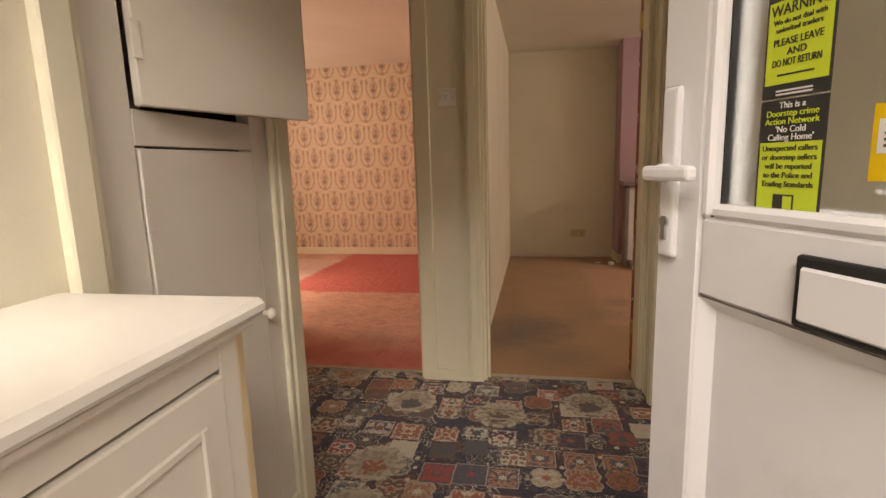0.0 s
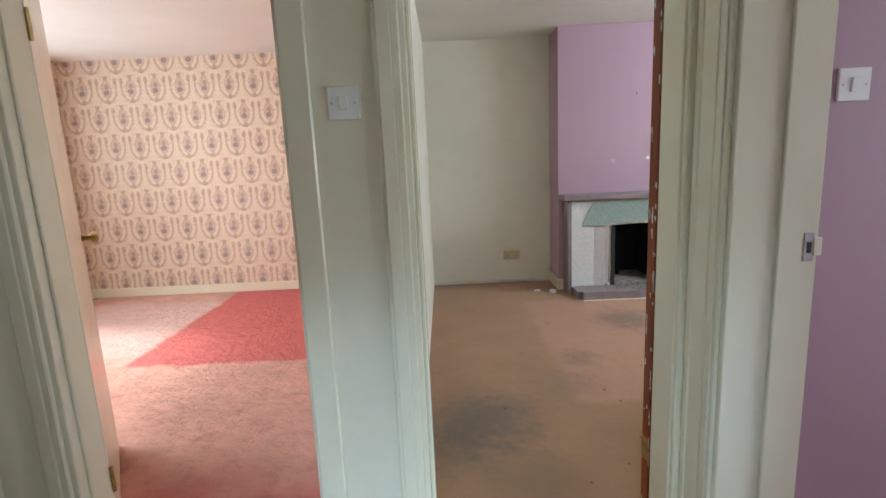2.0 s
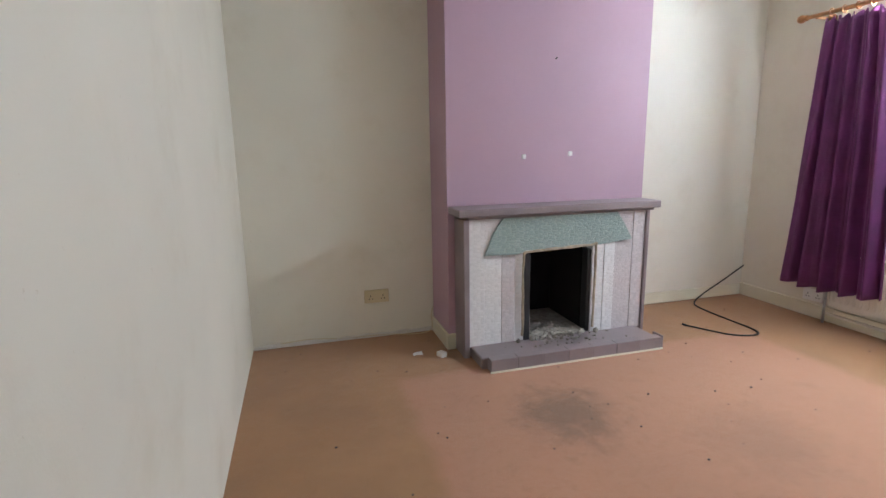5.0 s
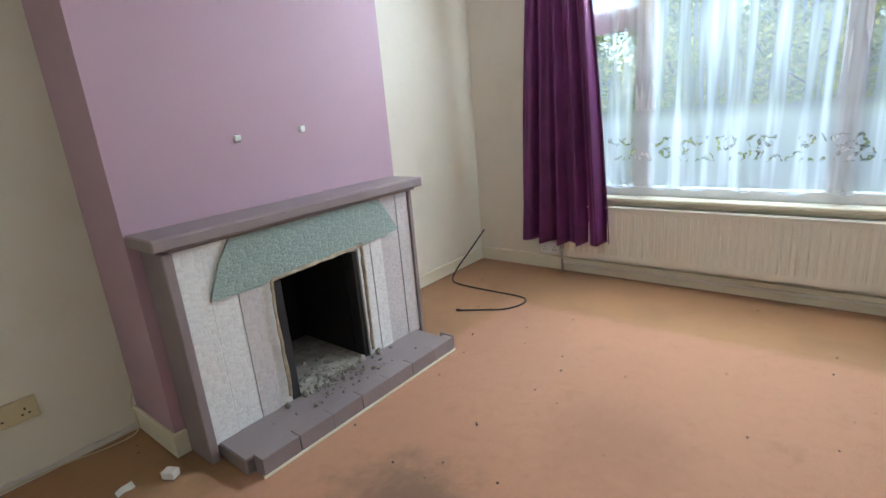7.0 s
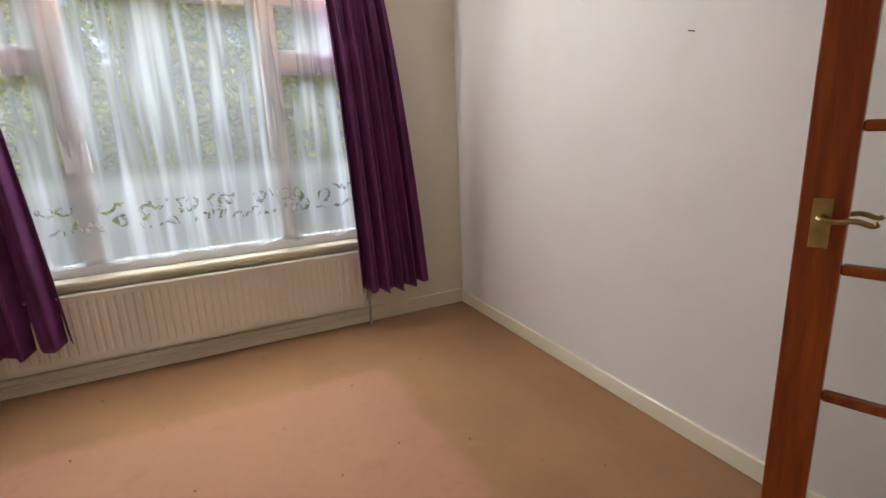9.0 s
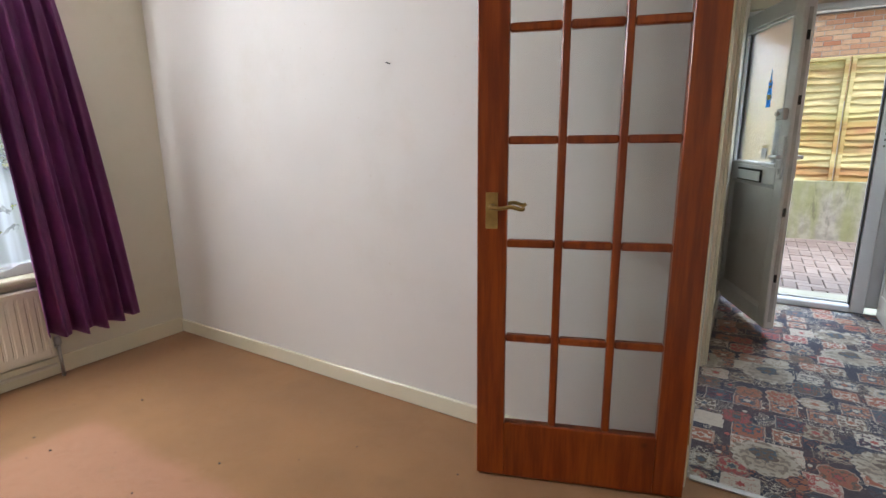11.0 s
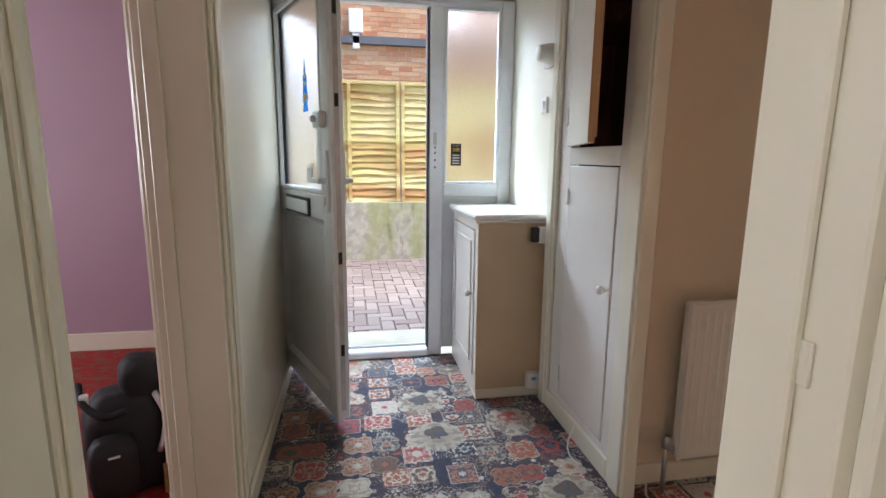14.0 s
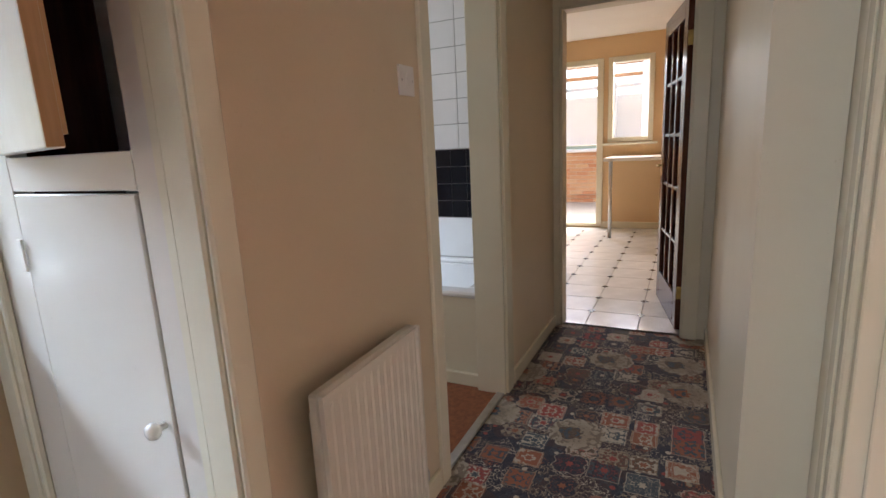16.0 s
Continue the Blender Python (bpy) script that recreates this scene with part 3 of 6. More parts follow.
M_BRICK = brick_mix("house_brick", (0.52, 0.22, 0.11), (0.7, 0.47, 0.28))
M_MORTAR = plain("mortar", (0.62, 0.58, 0.52), 0.95)
M_CONCRETE = plain("rendered_concrete", (0.4, 0.37, 0.28), 0.9, 0.15, 2, 0.4, 60, stain=(0.22, 0.22, 0.12))
M_SAND = plain("jointing_sand", (0.25, 0.21, 0.16), 0.95)
M_SILL = plain("pale_step", (0.36, 0.33, 0.28), 0.8, 0.1, stain=(0.4, 0.36, 0.3))
M_GUTTER = plain("grey_fascia", (0.13, 0.14, 0.16), 0.5)
M_LEAF = foliage()
M_BARK = plain("bark", (0.12, 0.085, 0.055), 0.95, 0.3, 10, 0.6, 40)
M_GRASS = plain("rough_grass", (0.08, 0.11, 0.04), 0.95, 0.3, 3)
M_BAG = plain("black_nylon", (0.012, 0.012, 0.015), 0.6, 0.2, 12, 0.4, 200)
M_BAG_GREY = plain("grey_blue_nylon", (0.09, 0.11, 0.14), 0.6, 0.15, 12, 0.4, 200)
M_LIME = plain("lime_sticker", (0.55, 0.68, 0.06), 0.4, 0.03)
M_STICKER_BLACK = plain("black_sticker", (0.03, 0.03, 0.028), 0.4, 0.03)
M_STICKER_WHITE = plain("white_print", (0.75, 0.75, 0.72), 0.4, 0.02)
M_ORANGE = plain("orange_sticker", (0.8, 0.5, 0.02), 0.4, 0.03)
M_BLUE = glass_paint("blue_glass_paint", (0.08, 0.34, 0.6))
M_GOLD = glass_paint("gold_glass_paint", (0.6, 0.46, 0.14))
M_RENDER = stained_render()
M_SHEET = plain("white_sheeting", (0.8, 0.81, 0.82), 0.4, 0.04)


# ---- building blocks ----
INVERSE = {}


def thing(name, base, label, category, group="", m=None):
    """An Empty at the base of a thing. Parts are given in the world's metres or, with m, in the thing's own."""
    ob = new(name)
    ob.empty_display_size = 0.1
    if m is None:
        ob.matrix_basis = Matrix.Translation(base)
        INVERSE[ob] = Matrix.Translation(base).inverted()
    else:
        ob.matrix_basis = m
    return tagged(ob, label, category, group)


def mesh_of(name, bm, material, smooth=False):
    me = bpy.data.meshes.new(name)
    bm.normal_update()
    bm.to_mesh(me)
    bm.free()
    me.materials.append(material)
    if smooth:
        me.shade_smooth()
    return me


def part(name, bm, material, parent, label="", smooth=False):
    ob = new(name, mesh_of(name, bm, material, smooth))
    ob.parent = parent
    if parent in INVERSE:
        ob.matrix_parent_inverse = INVERSE[parent]
    return tagged(ob, label)


def single(name, bm, material, label="", category="", group="", kind="", smooth=False):
    return tagged(new(name, mesh_of(name, bm, material, smooth)), label, category, group, kind)


def structure(name, bm, material, label=""):
    return single(name, bm, material, label, kind="structure")


def piece(name, me, m, parent):
    """One of many alike pieces that share a mesh."""
    ob = new(name, me)
    ob.parent = parent
    ob.matrix_parent_inverse = INVERSE.get(parent, Matrix())
    ob.matrix_basis = m
    return ob


def boards(name, material, *rows, bevel=0.003, piece_name="board"):
    """A set of boards that belong to the setting: the first carries the others."""
    first = structure(name, boxes(rows[0], bevel=bevel), material)
    for row in rows[1:]:
        part(piece_name, boxes(row, bevel=bevel), material, first)
    return first


def pieces_of(name, parent, material, *rows, bevel=0.002, label=""):
    """Alike boards of one thing, each a part of its own."""
    return [part(name, boxes(row, bevel=bevel), material, parent, label) for row in rows]


def box(bm, x0, x1, y0, y1, z0, z1, bevel=0.0, segments=1):
    made = bmesh.ops.create_cube(bm, size=1.0)["verts"]
    for v in made:
        v.co = Vector(((x0 + x1) / 2 + v.co.x * (x1 - x0), (y0 + y1) / 2 + v.co.y * (y1 - y0), (z0 + z1) / 2 + v.co.z * (z1 - z0)))
    if bevel:
        edges = list({e for v in made for e in v.link_edges})
        bmesh.ops.bevel(bm, geom=edges, offset=bevel, segments=segments, affect="EDGES", profile=0.5)
    return bm


def boxes(*rows, bevel=0.0):
    bm = bmesh.new()
    for row in rows:
        box(bm, *row, bevel=bevel)
    return bm


def tube(bm, points, radius, sides=8):
    """A round bar along points."""
    points = [Vector(p) for p in points]
    rings = []
    side = None
    for i, p in enumerate(points):
        d = (points[min(i + 1, len(points) - 1)] - points[max(i - 1, 0)]).normalized()
        if side is None:
            side = d.orthogonal().normalized()
        side = (side - d * side.dot(d)).normalized()
        up = d.cross(side)
        rings.append([bm.verts.new(p + radius * (math.cos(a) * side + math.sin(a) * up)) for a in (2 * math.pi * k / sides for k in range(sides))])
    for a, b in zip(rings, rings[1:]):
        for k in range(sides):
            bm.faces.new((a[k], a[(k + 1) % sides], b[(k + 1) % sides], b[k]))
    bm.faces.new(rings[0][::-1])
    bm.faces.new(rings[-1])
    return bm


def turned(bm, profile, m, sides=16):
    """A lathe-turned form about the z axis of m; profile of (radius, height)."""
    rings = [[bm.verts.new(m @ Vector((r * math.cos(a), r * math.sin(a), h))) for a in (2 * math.pi * k / sides for k in range(sides))] for r, h in profile]
    for a, b in zip(rings, rings[1:]):
        for k in range(sides):
            bm.faces.new((a[k], a[(k + 1) % sides], b[(k + 1) % sides], b[k]))
    bm.faces.new(rings[0][::-1])
    bm.faces.new(rings[-1])
    return bm


def prism(bm, outline, y0, y1):
    """A flat outline of (x, z) given depth from y0 to y1."""
    a = [bm.verts.new((x, y0, z)) for x, z in outline]
    b = [bm.verts.new((x, y1, z)) for x, z in outline]
    n = len(outline)
    bm.faces.new(a)
    bm.faces.new(b[::-1])
    for k in range(n):
        bm.faces.new((a[k], b[k], b[(k + 1) % n], a[(k + 1) % n]))
    bmesh.ops.recalc_face_normals(bm, faces=bm.faces)
    return bm


def smooth_path(points, steps=6):
    """A rounded line through points."""
    pts = [Vector(p) for p in points]
    pts = [2 * pts[0] - pts[1]] + pts + [2 * pts[-1] - pts[-2]]
    out = []
    for i in range(1, len(pts) - 2):
        p0, p1, p2, p3 = pts[i - 1:i + 3]
        for k in range(steps):
            t = k / steps
            out.append(0.5 * (2 * p1 + (p2 - p0) * t + (2 * p0 - 5 * p1 + 4 * p2 - p3) * t * t + (3 * p1 - p0 - 3 * p2 + p3) * t ** 3))
    return out + [pts[-2]]


def wall_x(x0, x1, y0, y1, z1, *holes):
    """A wall that runs along x, with openings (a, b, low, high) through it, as one closed form."""
    bm = bmesh.new()
    xs = sorted({x0, x1, *(h[0] for h in holes), *(h[1] for h in holes)})
    zs = sorted({0, z1, *(h[2] for h in holes if h[2] > 0), *(h[3] for h in holes if h[3] < z1)})
    corner = {}

    def at(i, k, y):
        if (i, k, y) not in corner:
            corner[i, k, y] = bm.verts.new((xs[i], y, zs[k]))
        return corner[i, k, y]

    def solid(i, k):
        if not (0 <= i < len(xs) - 1 and 0 <= k < len(zs) - 1):
            return False
        x, z = (xs[i] + xs[i + 1]) / 2, (zs[k] + zs[k + 1]) / 2
        return not any(a < x < b and low < z < high for a, b, low, high in holes)

    for i in range(len(xs) - 1):
        for k in range(len(zs) - 1):
            if not solid(i, k):
                continue
            bm.faces.new((at(i, k, y0), at(i + 1, k, y0), at(i + 1, k + 1, y0), at(i, k + 1, y0)))
            bm.faces.new((at(i, k, y1), at(i, k + 1, y1), at(i + 1, k + 1, y1), at(i + 1, k, y1)))
            for di, dk, a, b in ((-1, 0, (i, k), (i, k + 1)), (1, 0, (i + 1, k + 1), (i + 1, k)), (0, -1, (i + 1, k), (i, k)), (0, 1, (i, k + 1), (i + 1, k + 1))):
                if not solid(i + di, k + dk):
                    bm.faces.new((at(*a, y0), at(*b, y0), at(*b, y1), at(*a, y1)))
    bmesh.ops.recalc_face_normals(bm, faces=bm.faces)
    return bm


def wall_y(y0, y1, x0, x1, z1, *holes):
    bm = wall_x(y0, y1, -x1, -x0, z1, *holes)
    bmesh.ops.rotate(bm, cent=(0, 0, 0), matrix=Matrix.Rotation(radians(90), 3, "Z"), verts=bm.verts)
    return bm


def lettering(text, size, m, parent, material, name="lettering", width=0.0):
    """Words in the built-in font as a thin mesh; m takes the text's x to the right and y up."""
    cu = bpy.data.curves.new(name, "FONT")
    cu.body, cu.size, cu.align_x, cu.extrude = text, size, "CENTER", 0.0004
    tmp = bpy.data.objects.new(name, cu)
    scene.collection.objects.link(tmp)
    me = bpy.data.meshes.new_from_object(tmp.evaluated_get(bpy.context.evaluated_depsgraph_get()))
    bpy.data.objects.remove(tmp)
    xs = [v.co.x for v in me.vertices]
    if width and xs and max(xs) - min(xs) > width:
        k = width / (max(xs) - min(xs))
        for v in me.vertices:
            v.co.x *= k
    me.transform(m)
    me.materials.clear()
    me.materials.append(material)
    ob = new(name, me)
    ob.parent = parent
    if parent in INVERSE:
        ob.matrix_parent_inverse = INVERSE[parent]
    return ob


CEIL = 2.32

# ---- ground, floors, ceilings ----
structure("ground", boxes((-120, 120, -120, 120, -0.6, -0.2)), M_GRASS, "rough green grass and earth round the bungalow")
structure("floor_slab", boxes((-7.3, 4.05, -2.95, 3.85, -0.2, -0.02)), M_CONCRETE)
structure("floor_hall", boxes((-3.2, 0.9, -1.09, 0.06, -0.02, 0.0), (-0.79, 0.9, -2.42, -1.09, -0.02, 0.0)), M_CARPET, "worn patterned carpet of rosettes and squares")
structure("floor_living", boxes((-0.05, 3.85, 0.06, 3.6, -0.02, 0.0)), M_LIVING_CARPET, "stained tan carpet with a pinker faded middle")
structure("floor_bedroom", boxes((-3.5, -0.15, 0.1, 3.7, -0.02, 0.0), (-1.1, -0.3, 0.06, 0.1, -0.02, 0.0)), M_SALMON, "faded salmon and red carpet")
structure("floor_mauve_room", boxes((0.9, 3.8, -2.81, 0.0, -0.02, 0.0)), M_RED, "mottled deep red carpet")
structure("floor_bathroom", boxes((-2.9, -0.8, -3.0, -1.13, -0.02, 0.0), (-2.09, -1.45, -1.13, -1.09, -0.02, 0.004)), M_LAMINATE, "red-brown wood laminate")
structure("floor_kitchen", boxes((-7.15, -3.2, -3.0, -0.2, -0.02, -0.005)), M_GROUT)
structure("ceiling_living", boxes((-0.05, 4.05, 0.1, 3.8, CEIL, CEIL + 0.2)), M_CEILING)
structure("ceiling_bedroom", boxes((-3.6, -0.05, 0.1, 3.8, CEIL, CEIL + 0.2)), M_CEILING)
structure("ceiling_hall", boxes((-3.25, 4.05, -3.1, 0.1, CEIL, CEIL + 0.2)), M_CEILING)
structure("ceiling_kitchen", boxes((-7.3, -3.25, -3.1, 0.1, 2.5, 2.7)), M_CEILING)

# ---- walls ----
D_BED = (-1.09, -0.3, 0, 2.0)
D_LIV = (0.0, 0.777, 0, 2.0)
structure("wall_hall_inner", wall_x(-3.25, 0.8, 0.0, 0.065, CEIL, D_BED, D_LIV), M_HALL)
structure("wall_mauve_inner", wall_x(0.8, 3.95, 0.0, 0.065, CEIL), M_PURPLE)
structure("wall_living_door", wall_x(-0.1, 3.95, 0.065, 0.13, CEIL, D_LIV), M_WHITE_WALL)
structure("wall_bedroom_door", wall_x(-3.6, -0.1, 0.065, 0.13, CEIL, D_BED), M_CREAM)
structure("wall_living_partition", wall_y(0.13, 3.52, -0.1, -0.035, CEIL), M_CREAM)
structure("wall_bedroom_partition", wall_y(0.13, 3.62, -0.17, -0.1, CEIL), M_PAPER)
structure("wall_living_back", wall_x(-0.1, 3.95, 3.52, 3.8, CEIL), M_CREAM)
structure("wall_bedroom_back", wall_x(-3.7, -0.1, 3.62, 3.8, CEIL), M_PAPER)
structure("wall_bedroom_window", wall_y(0.13, 3.62, -3.7, -3.55, CEIL, (0.7, 2.9, 0.75, 2.1)), M_PAPER)
WIN = (0.74, 2.74, 0.56, 2.0)
structure("wall_living_window", wall_y(0.13, 3.52, 3.775, 3.95, CEIL, WIN), M_CREAM)
structure("wall_living_outer", wall_y(-3.1, 3.8, 3.95, 4.05, CEIL, WIN, (-2.3, -0.7, 0.8, 2.0)), M_BRICK)
D_MAUVE = (-0.99, -0.18, 0, 2.0)
structure("wall_hall_side", wall_y(-2.41, 0.0, 0.8, 0.875, CEIL, D_MAUVE), M_HALL)
structure("wall_mauve_side", wall_y(-2.81, 0.0, 0.875, 0.95, CEIL, D_MAUVE), M_PURPLE)
structure("wall_mauve_window", wall_y(-2.81, 0.0, 3.775, 3.95, CEIL, (-2.3, -0.7, 0.8, 2.0)), M_PURPLE)
structure("wall_mauve_front", wall_x(0.95, 3.95, -2.95, -2.81, CEIL), M_PURPLE)
structure("wall_front", wall_x(-0.8, 0.95, -2.63, -2.41, CEIL, (-0.49, 0.9, 0, 2.06)), M_HALL)
structure("wall_front_outer", boxes((0.95, 4.05, -3.06, -2.95, -0.2, CEIL), (0.88, 0.95, -3.06, -2.63, -0.2, CEIL), (-1.6, -0.5, -2.73, -2.63, -0.2, CEIL)), M_BRICK)
structure("wall_entry_side", wall_y(-2.41, -1.72, -0.58, -0.49, CEIL), M_HALL)
structure("wall_cupboard_back", boxes((-0.95, -0.9, -1.8, -1.14, 0, CEIL), (-0.9, -0.58, -1.8, -1.72, 0, CEIL)), M_HALL)
D_BATH = (-2.11, -1.43, 0, 2.0)
structure("wall_radiator", wall_x(-3.15, -0.51, -1.13, -1.07, CEIL, D_BATH), M_HALL_SHADED)
structure("wall_corridor_thick", boxes((-3.15, -1.3, -0.155, -0.0015, 0, CEIL)), M_HALL)
structure("wall_bathroom_inner", wall_x(-2.87, -0.95, -1.2, -1.13, CEIL, D_BATH), M_TILE_WHITE)
structure("wall_bathroom_end", boxes((-3.0, -2.87, -3.0, -1.2, 0, CEIL)), M_GROUT)
structure("wall_bathroom_back", wall_x(-3.0, -0.8, -3.1, -3.0, CEIL, (-2.3, -1.5, 1.1, 2.0)), M_TILE_WHITE)
structure("wall_bathroom_side", boxes((-0.9, -0.8, -3.0, -1.2, 0, CEIL)), M_TILE_WHITE)
structure("wall_kitchen_door", wall_y(-1.13, 0.0, -3.25, -3.15, 2.5, (-1.04, -0.28, 0, 2.0)), M_HALL)
structure("wall_kitchen_inner", wall_y(-3.0, -1.13, -3.25, -3.15, 2.5), M_PEACH)
structure("wall_kitchen_side", wall_x(-7.25, -3.25, -0.2, -0.05, 2.5), M_PEACH)
structure("wall_kitchen_other_side", wall_x(-7.25, -3.25, -3.1, -3.0, 2.5), M_PEACH)
structure("wall_kitchen_far", wall_y(-3.0, -0.2, -7.25, -7.1, 2.5, (-2.5, -1.36, 0.02, 2.24), (-1.28, -0.72, 1.16, 2.24)), M_PEACH)

# ---- skirting, linings, architraves ----
boards("baseboard_living_door", M_GLOSS, (0.86, 3.775, 0.13, 0.147, 0, 0.082), bevel=0.004)
boards("baseboard_living_window", M_GLOSS, (3.758, 3.775, 0.147, 3.52, 0, 0.1), bevel=0.004)
boards("baseboard_living_back", M_GLOSS, (2.478, 3.758, 3.503, 3.52, 0, 0.09), bevel=0.004)
boards("baseboard_chimney", M_GLOSS, (1.12, 1.137, 3.15, 3.52, 0, 0.1), (1.12, 1.178, 3.133, 3.15, 0, 0.1), bevel=0.004)
boards("baseboard_bedroom", M_GLOSS, (-3.55, -0.17, 3.603, 3.62, 0, 0.09), (-3.55, -3.533, 0.13, 3.603, 0, 0.09), bevel=0.004)
boards("baseboard_mauve", M_GLOSS, (0.98, 3.775, -0.018, 0.0, 0, 0.11), (0.95, 3.775, -2.81, -2.792, 0, 0.11), bevel=0.004)
boards("baseboard_hall", M_GLOSS, (0.783, 0.8, -2.38, -1.08, 0, 0.08), bevel=0.004)
boards("baseboard_corridor", M_GLOSS, (-3.14, -1.3, -0.171, -0.155, 0, 0.08), (-1.3, -1.19, -0.018, 0.0, 0, 0.08), (-1.36, -0.53, -1.07, -1.054, 0, 0.08), (-3.12, -2.22, -1.07, -1.054, 0, 0.08), bevel=0.004)
boards("baseboard_kitchen", M_GLOSS, (-7.1, -7.085, -1.36, -0.2, 0, 0.09), bevel=0.004)


def lining_x(name, a, b, y0, y1, high, hall=-1, width=0.075, sides=(True, True)):
    """Door lining and stops in a wall along x; architraves on the hall side (or both)."""
    boards(name, M_GLOSS, (a, a + 0.026, y0, y1, 0, high), (b - 0.02, b, y0, y1, 0, high), (a + 0.026, b - 0.02, y0, y1, high - 0.026, high),
           (a + 0.026, a + 0.038, y0 + 0.035, y1 - 0.045, 0, high - 0.026))
    rows = [(a + 0.01, b - 0.01, y0 - 0.016, y0, high - 0.015, high + width - 0.015)]
    if sides[0]:
        rows += [(a - width + 0.01, a + 0.01, y0 - 0.016, y0, 0, high + width - 0.015), (a - width + 0.022, a - 0.012, y0 - 0.022, y0 - 0.016, 0, high + width - 0.03)]
    if sides[1]:
        rows.append((b - 0.01, b + width - 0.01, y0 - 0.016, y0, 0, high + width - 0.015))
    boards(name.replace("lining", "trim"), M_GLOSS, *rows, bevel=0.004)


lining_x("lining_living", 0.0, 0.777, -0.002, 0.132, 2.0, sides=(True, False))
lining_x("lining_bedroom", -1.09, -0.3, -0.002, 0.132, 2.0)
boards("trim_living_inside", M_GLOSS, (-0.028, 0.01, 0.132, 0.15, 0, 2.06), (0.79, 0.855, 0.132, 0.148, 0, 2.06), (0.01, 0.79, 0.132, 0.15, 1.985, 2.06), bevel=0.004)
boards("trim_living_corner", M_GLOSS, (0.762, 0.8, -0.022, -0.002, 0, 2.06), (0.78, 0.8, -0.13, -0.022, 0, 2.06), (0.776, 0.8, -0.06, -0.03, 0, 2.06), bevel=0.004)
boards("trim_pillar_base", M_GLOSS, (-0.235, -0.065, -0.016, 0.0, 0, 0.055), (-0.305, 0.01, -0.025, -0.0225, 0, 0.03), bevel=0.003)
boards("lining_mauve", M_GLOSS, (0.79, 0.965, -0.99, -0.965, 0, 2.0), (0.79, 0.995, -0.205, -0.18, 0, 2.0), (0.79, 0.965, -0.965, -0.205, 1.975, 2.0), (0.9, 0.995, -0.217, -0.205, 0, 1.975), (0.9, 0.94, -0.965, -0.952, 0, 1.975), bevel=0.003)
boards("trim_mauve_hall", M_GLOSS, (0.778, 0.79, -1.06, -0.985, 0, 2.06), (0.784, 0.79, -1.075, -1.06, 0, 2.07), (0.772, 0.778, -1.045, -1.005, 0, 2.05), (0.778, 0.79, -0.19, -0.135, 0, 2.06), (0.774, 0.778, -0.175, -0.15, 0, 2.05), (0.778, 0.79, -0.985, -0.19, 1.985, 2.06), bevel=0.003)
boards("trim_mauve_room", M_GLOSS, (0.995, 1.01, -0.19, -0.12, 0, 2.06), (0.951, 0.995, -0.18, -0.12, 0, 2.06), (0.965, 0.98, -1.06, -0.98, 0, 2.06), (0.965, 0.98, -0.98, -0.19, 1.985, 2.06), bevel=0.004)
boards("lining_bathroom", M_GLOSS, (-1.45, -1.43, -1.21, -1.064, 0, 2.0), (-2.11, -2.09, -1.21, -1.064, 0, 2.0), (-2.09, -1.45, -1.21, -1.064, 1.975, 2.0), bevel=0.003)
boards("trim_bathroom", M_GLOSS, (-1.43, -1.365, -1.07, -1.054, 0, 2.06), (-2.19, -2.11, -1.07, -1.052, 0, 2.06), (-2.21, -2.19, -1.07, -1.056, 0, 2.06), (-2.11, -1.43, -1.07, -1.054, 2.0, 2.06), bevel=0.003)
structure("bathroom_threshold", boxes((-2.09, -1.45, -1.11, -1.07, 0, 0.012), bevel=0.004), M_STEEL)
boards("lining_kitchen", M_GLOSS, (-3.26, -3.14, -1.04, -1.015, 0, 2.0), (-3.26, -3.14, -0.305, -0.28, 0, 2.0), (-3.26, -3.14, -1.015, -0.305, 1.975, 2.0), (-3.14, -3.125, -1.078, -1.03, 0, 2.06), (-3.14, -3.125, -0.29, -0.21, 0, 2.06), (-3.14, -3.125, -1.03, -0.29, 1.985, 2.06), bevel=0.003)
structure("threshold_strip", boxes((0.026, 0.748, 0.045, 0.075, 0, 0.006), bevel=0.002), M_STRIP)
structure("threshold_strip_bedroom", boxes((-1.06, -0.325, 0.05, 0.075, 0, 0.006), bevel=0.002), M_STRIP)

# ---- small fittings ----
def wall_switch(centre, facing, gangs=1, size=0.086, label="white plastic light switch screwed to the wall"):
    """A switch plate; facing: degrees that turn the plate's outward -y."""
    ob = thing("light_switch", centre, label, "light switch", "light switches", pose(*centre, 0, 0, facing))
    h = size / 2
    part("plate", box(bmesh.new(), -h, h, -0.009, 0.0, -h, h, 0.003, 2), M_PLASTIC, ob)
    for g in range(gangs):
        cx = 0.0 if gangs == 1 else (-0.016 + 0.032 * g)
        rocker = box(bmesh.new(), cx - 0.011, cx + 0.011, -0.015, -0.008, -0.019, 0.019, 0.002)
        bmesh.ops.rotate(rocker, cent=(cx, -0.01, 0), matrix=Matrix.Rotation(radians(7), 3, "X"), verts=rocker.verts)
        part("rocker", rocker, M_PLASTIC, ob)
    for sx in (-0.031, 0.031):
        bm = bmesh.new()
        turned(bm, [(0.0035, 0), (0.0035, 0.001), (0.002, 0.0015)], pose(sx, -0.009, 0, 90, 0, 0), 8)
        part("screw", bm, M_STEEL, ob)
    return ob


wall_switch((-0.15, 0.0, 1.425), 0, label="square white light switch on the narrow cream wall between two doors")
wall_switch((1.21, 0.0, 1.41), 0, label="square white light switch on the mauve wall")
wall_switch((-0.035, 0.44, 1.4), 90, label="white light switch on the cream living room wall")
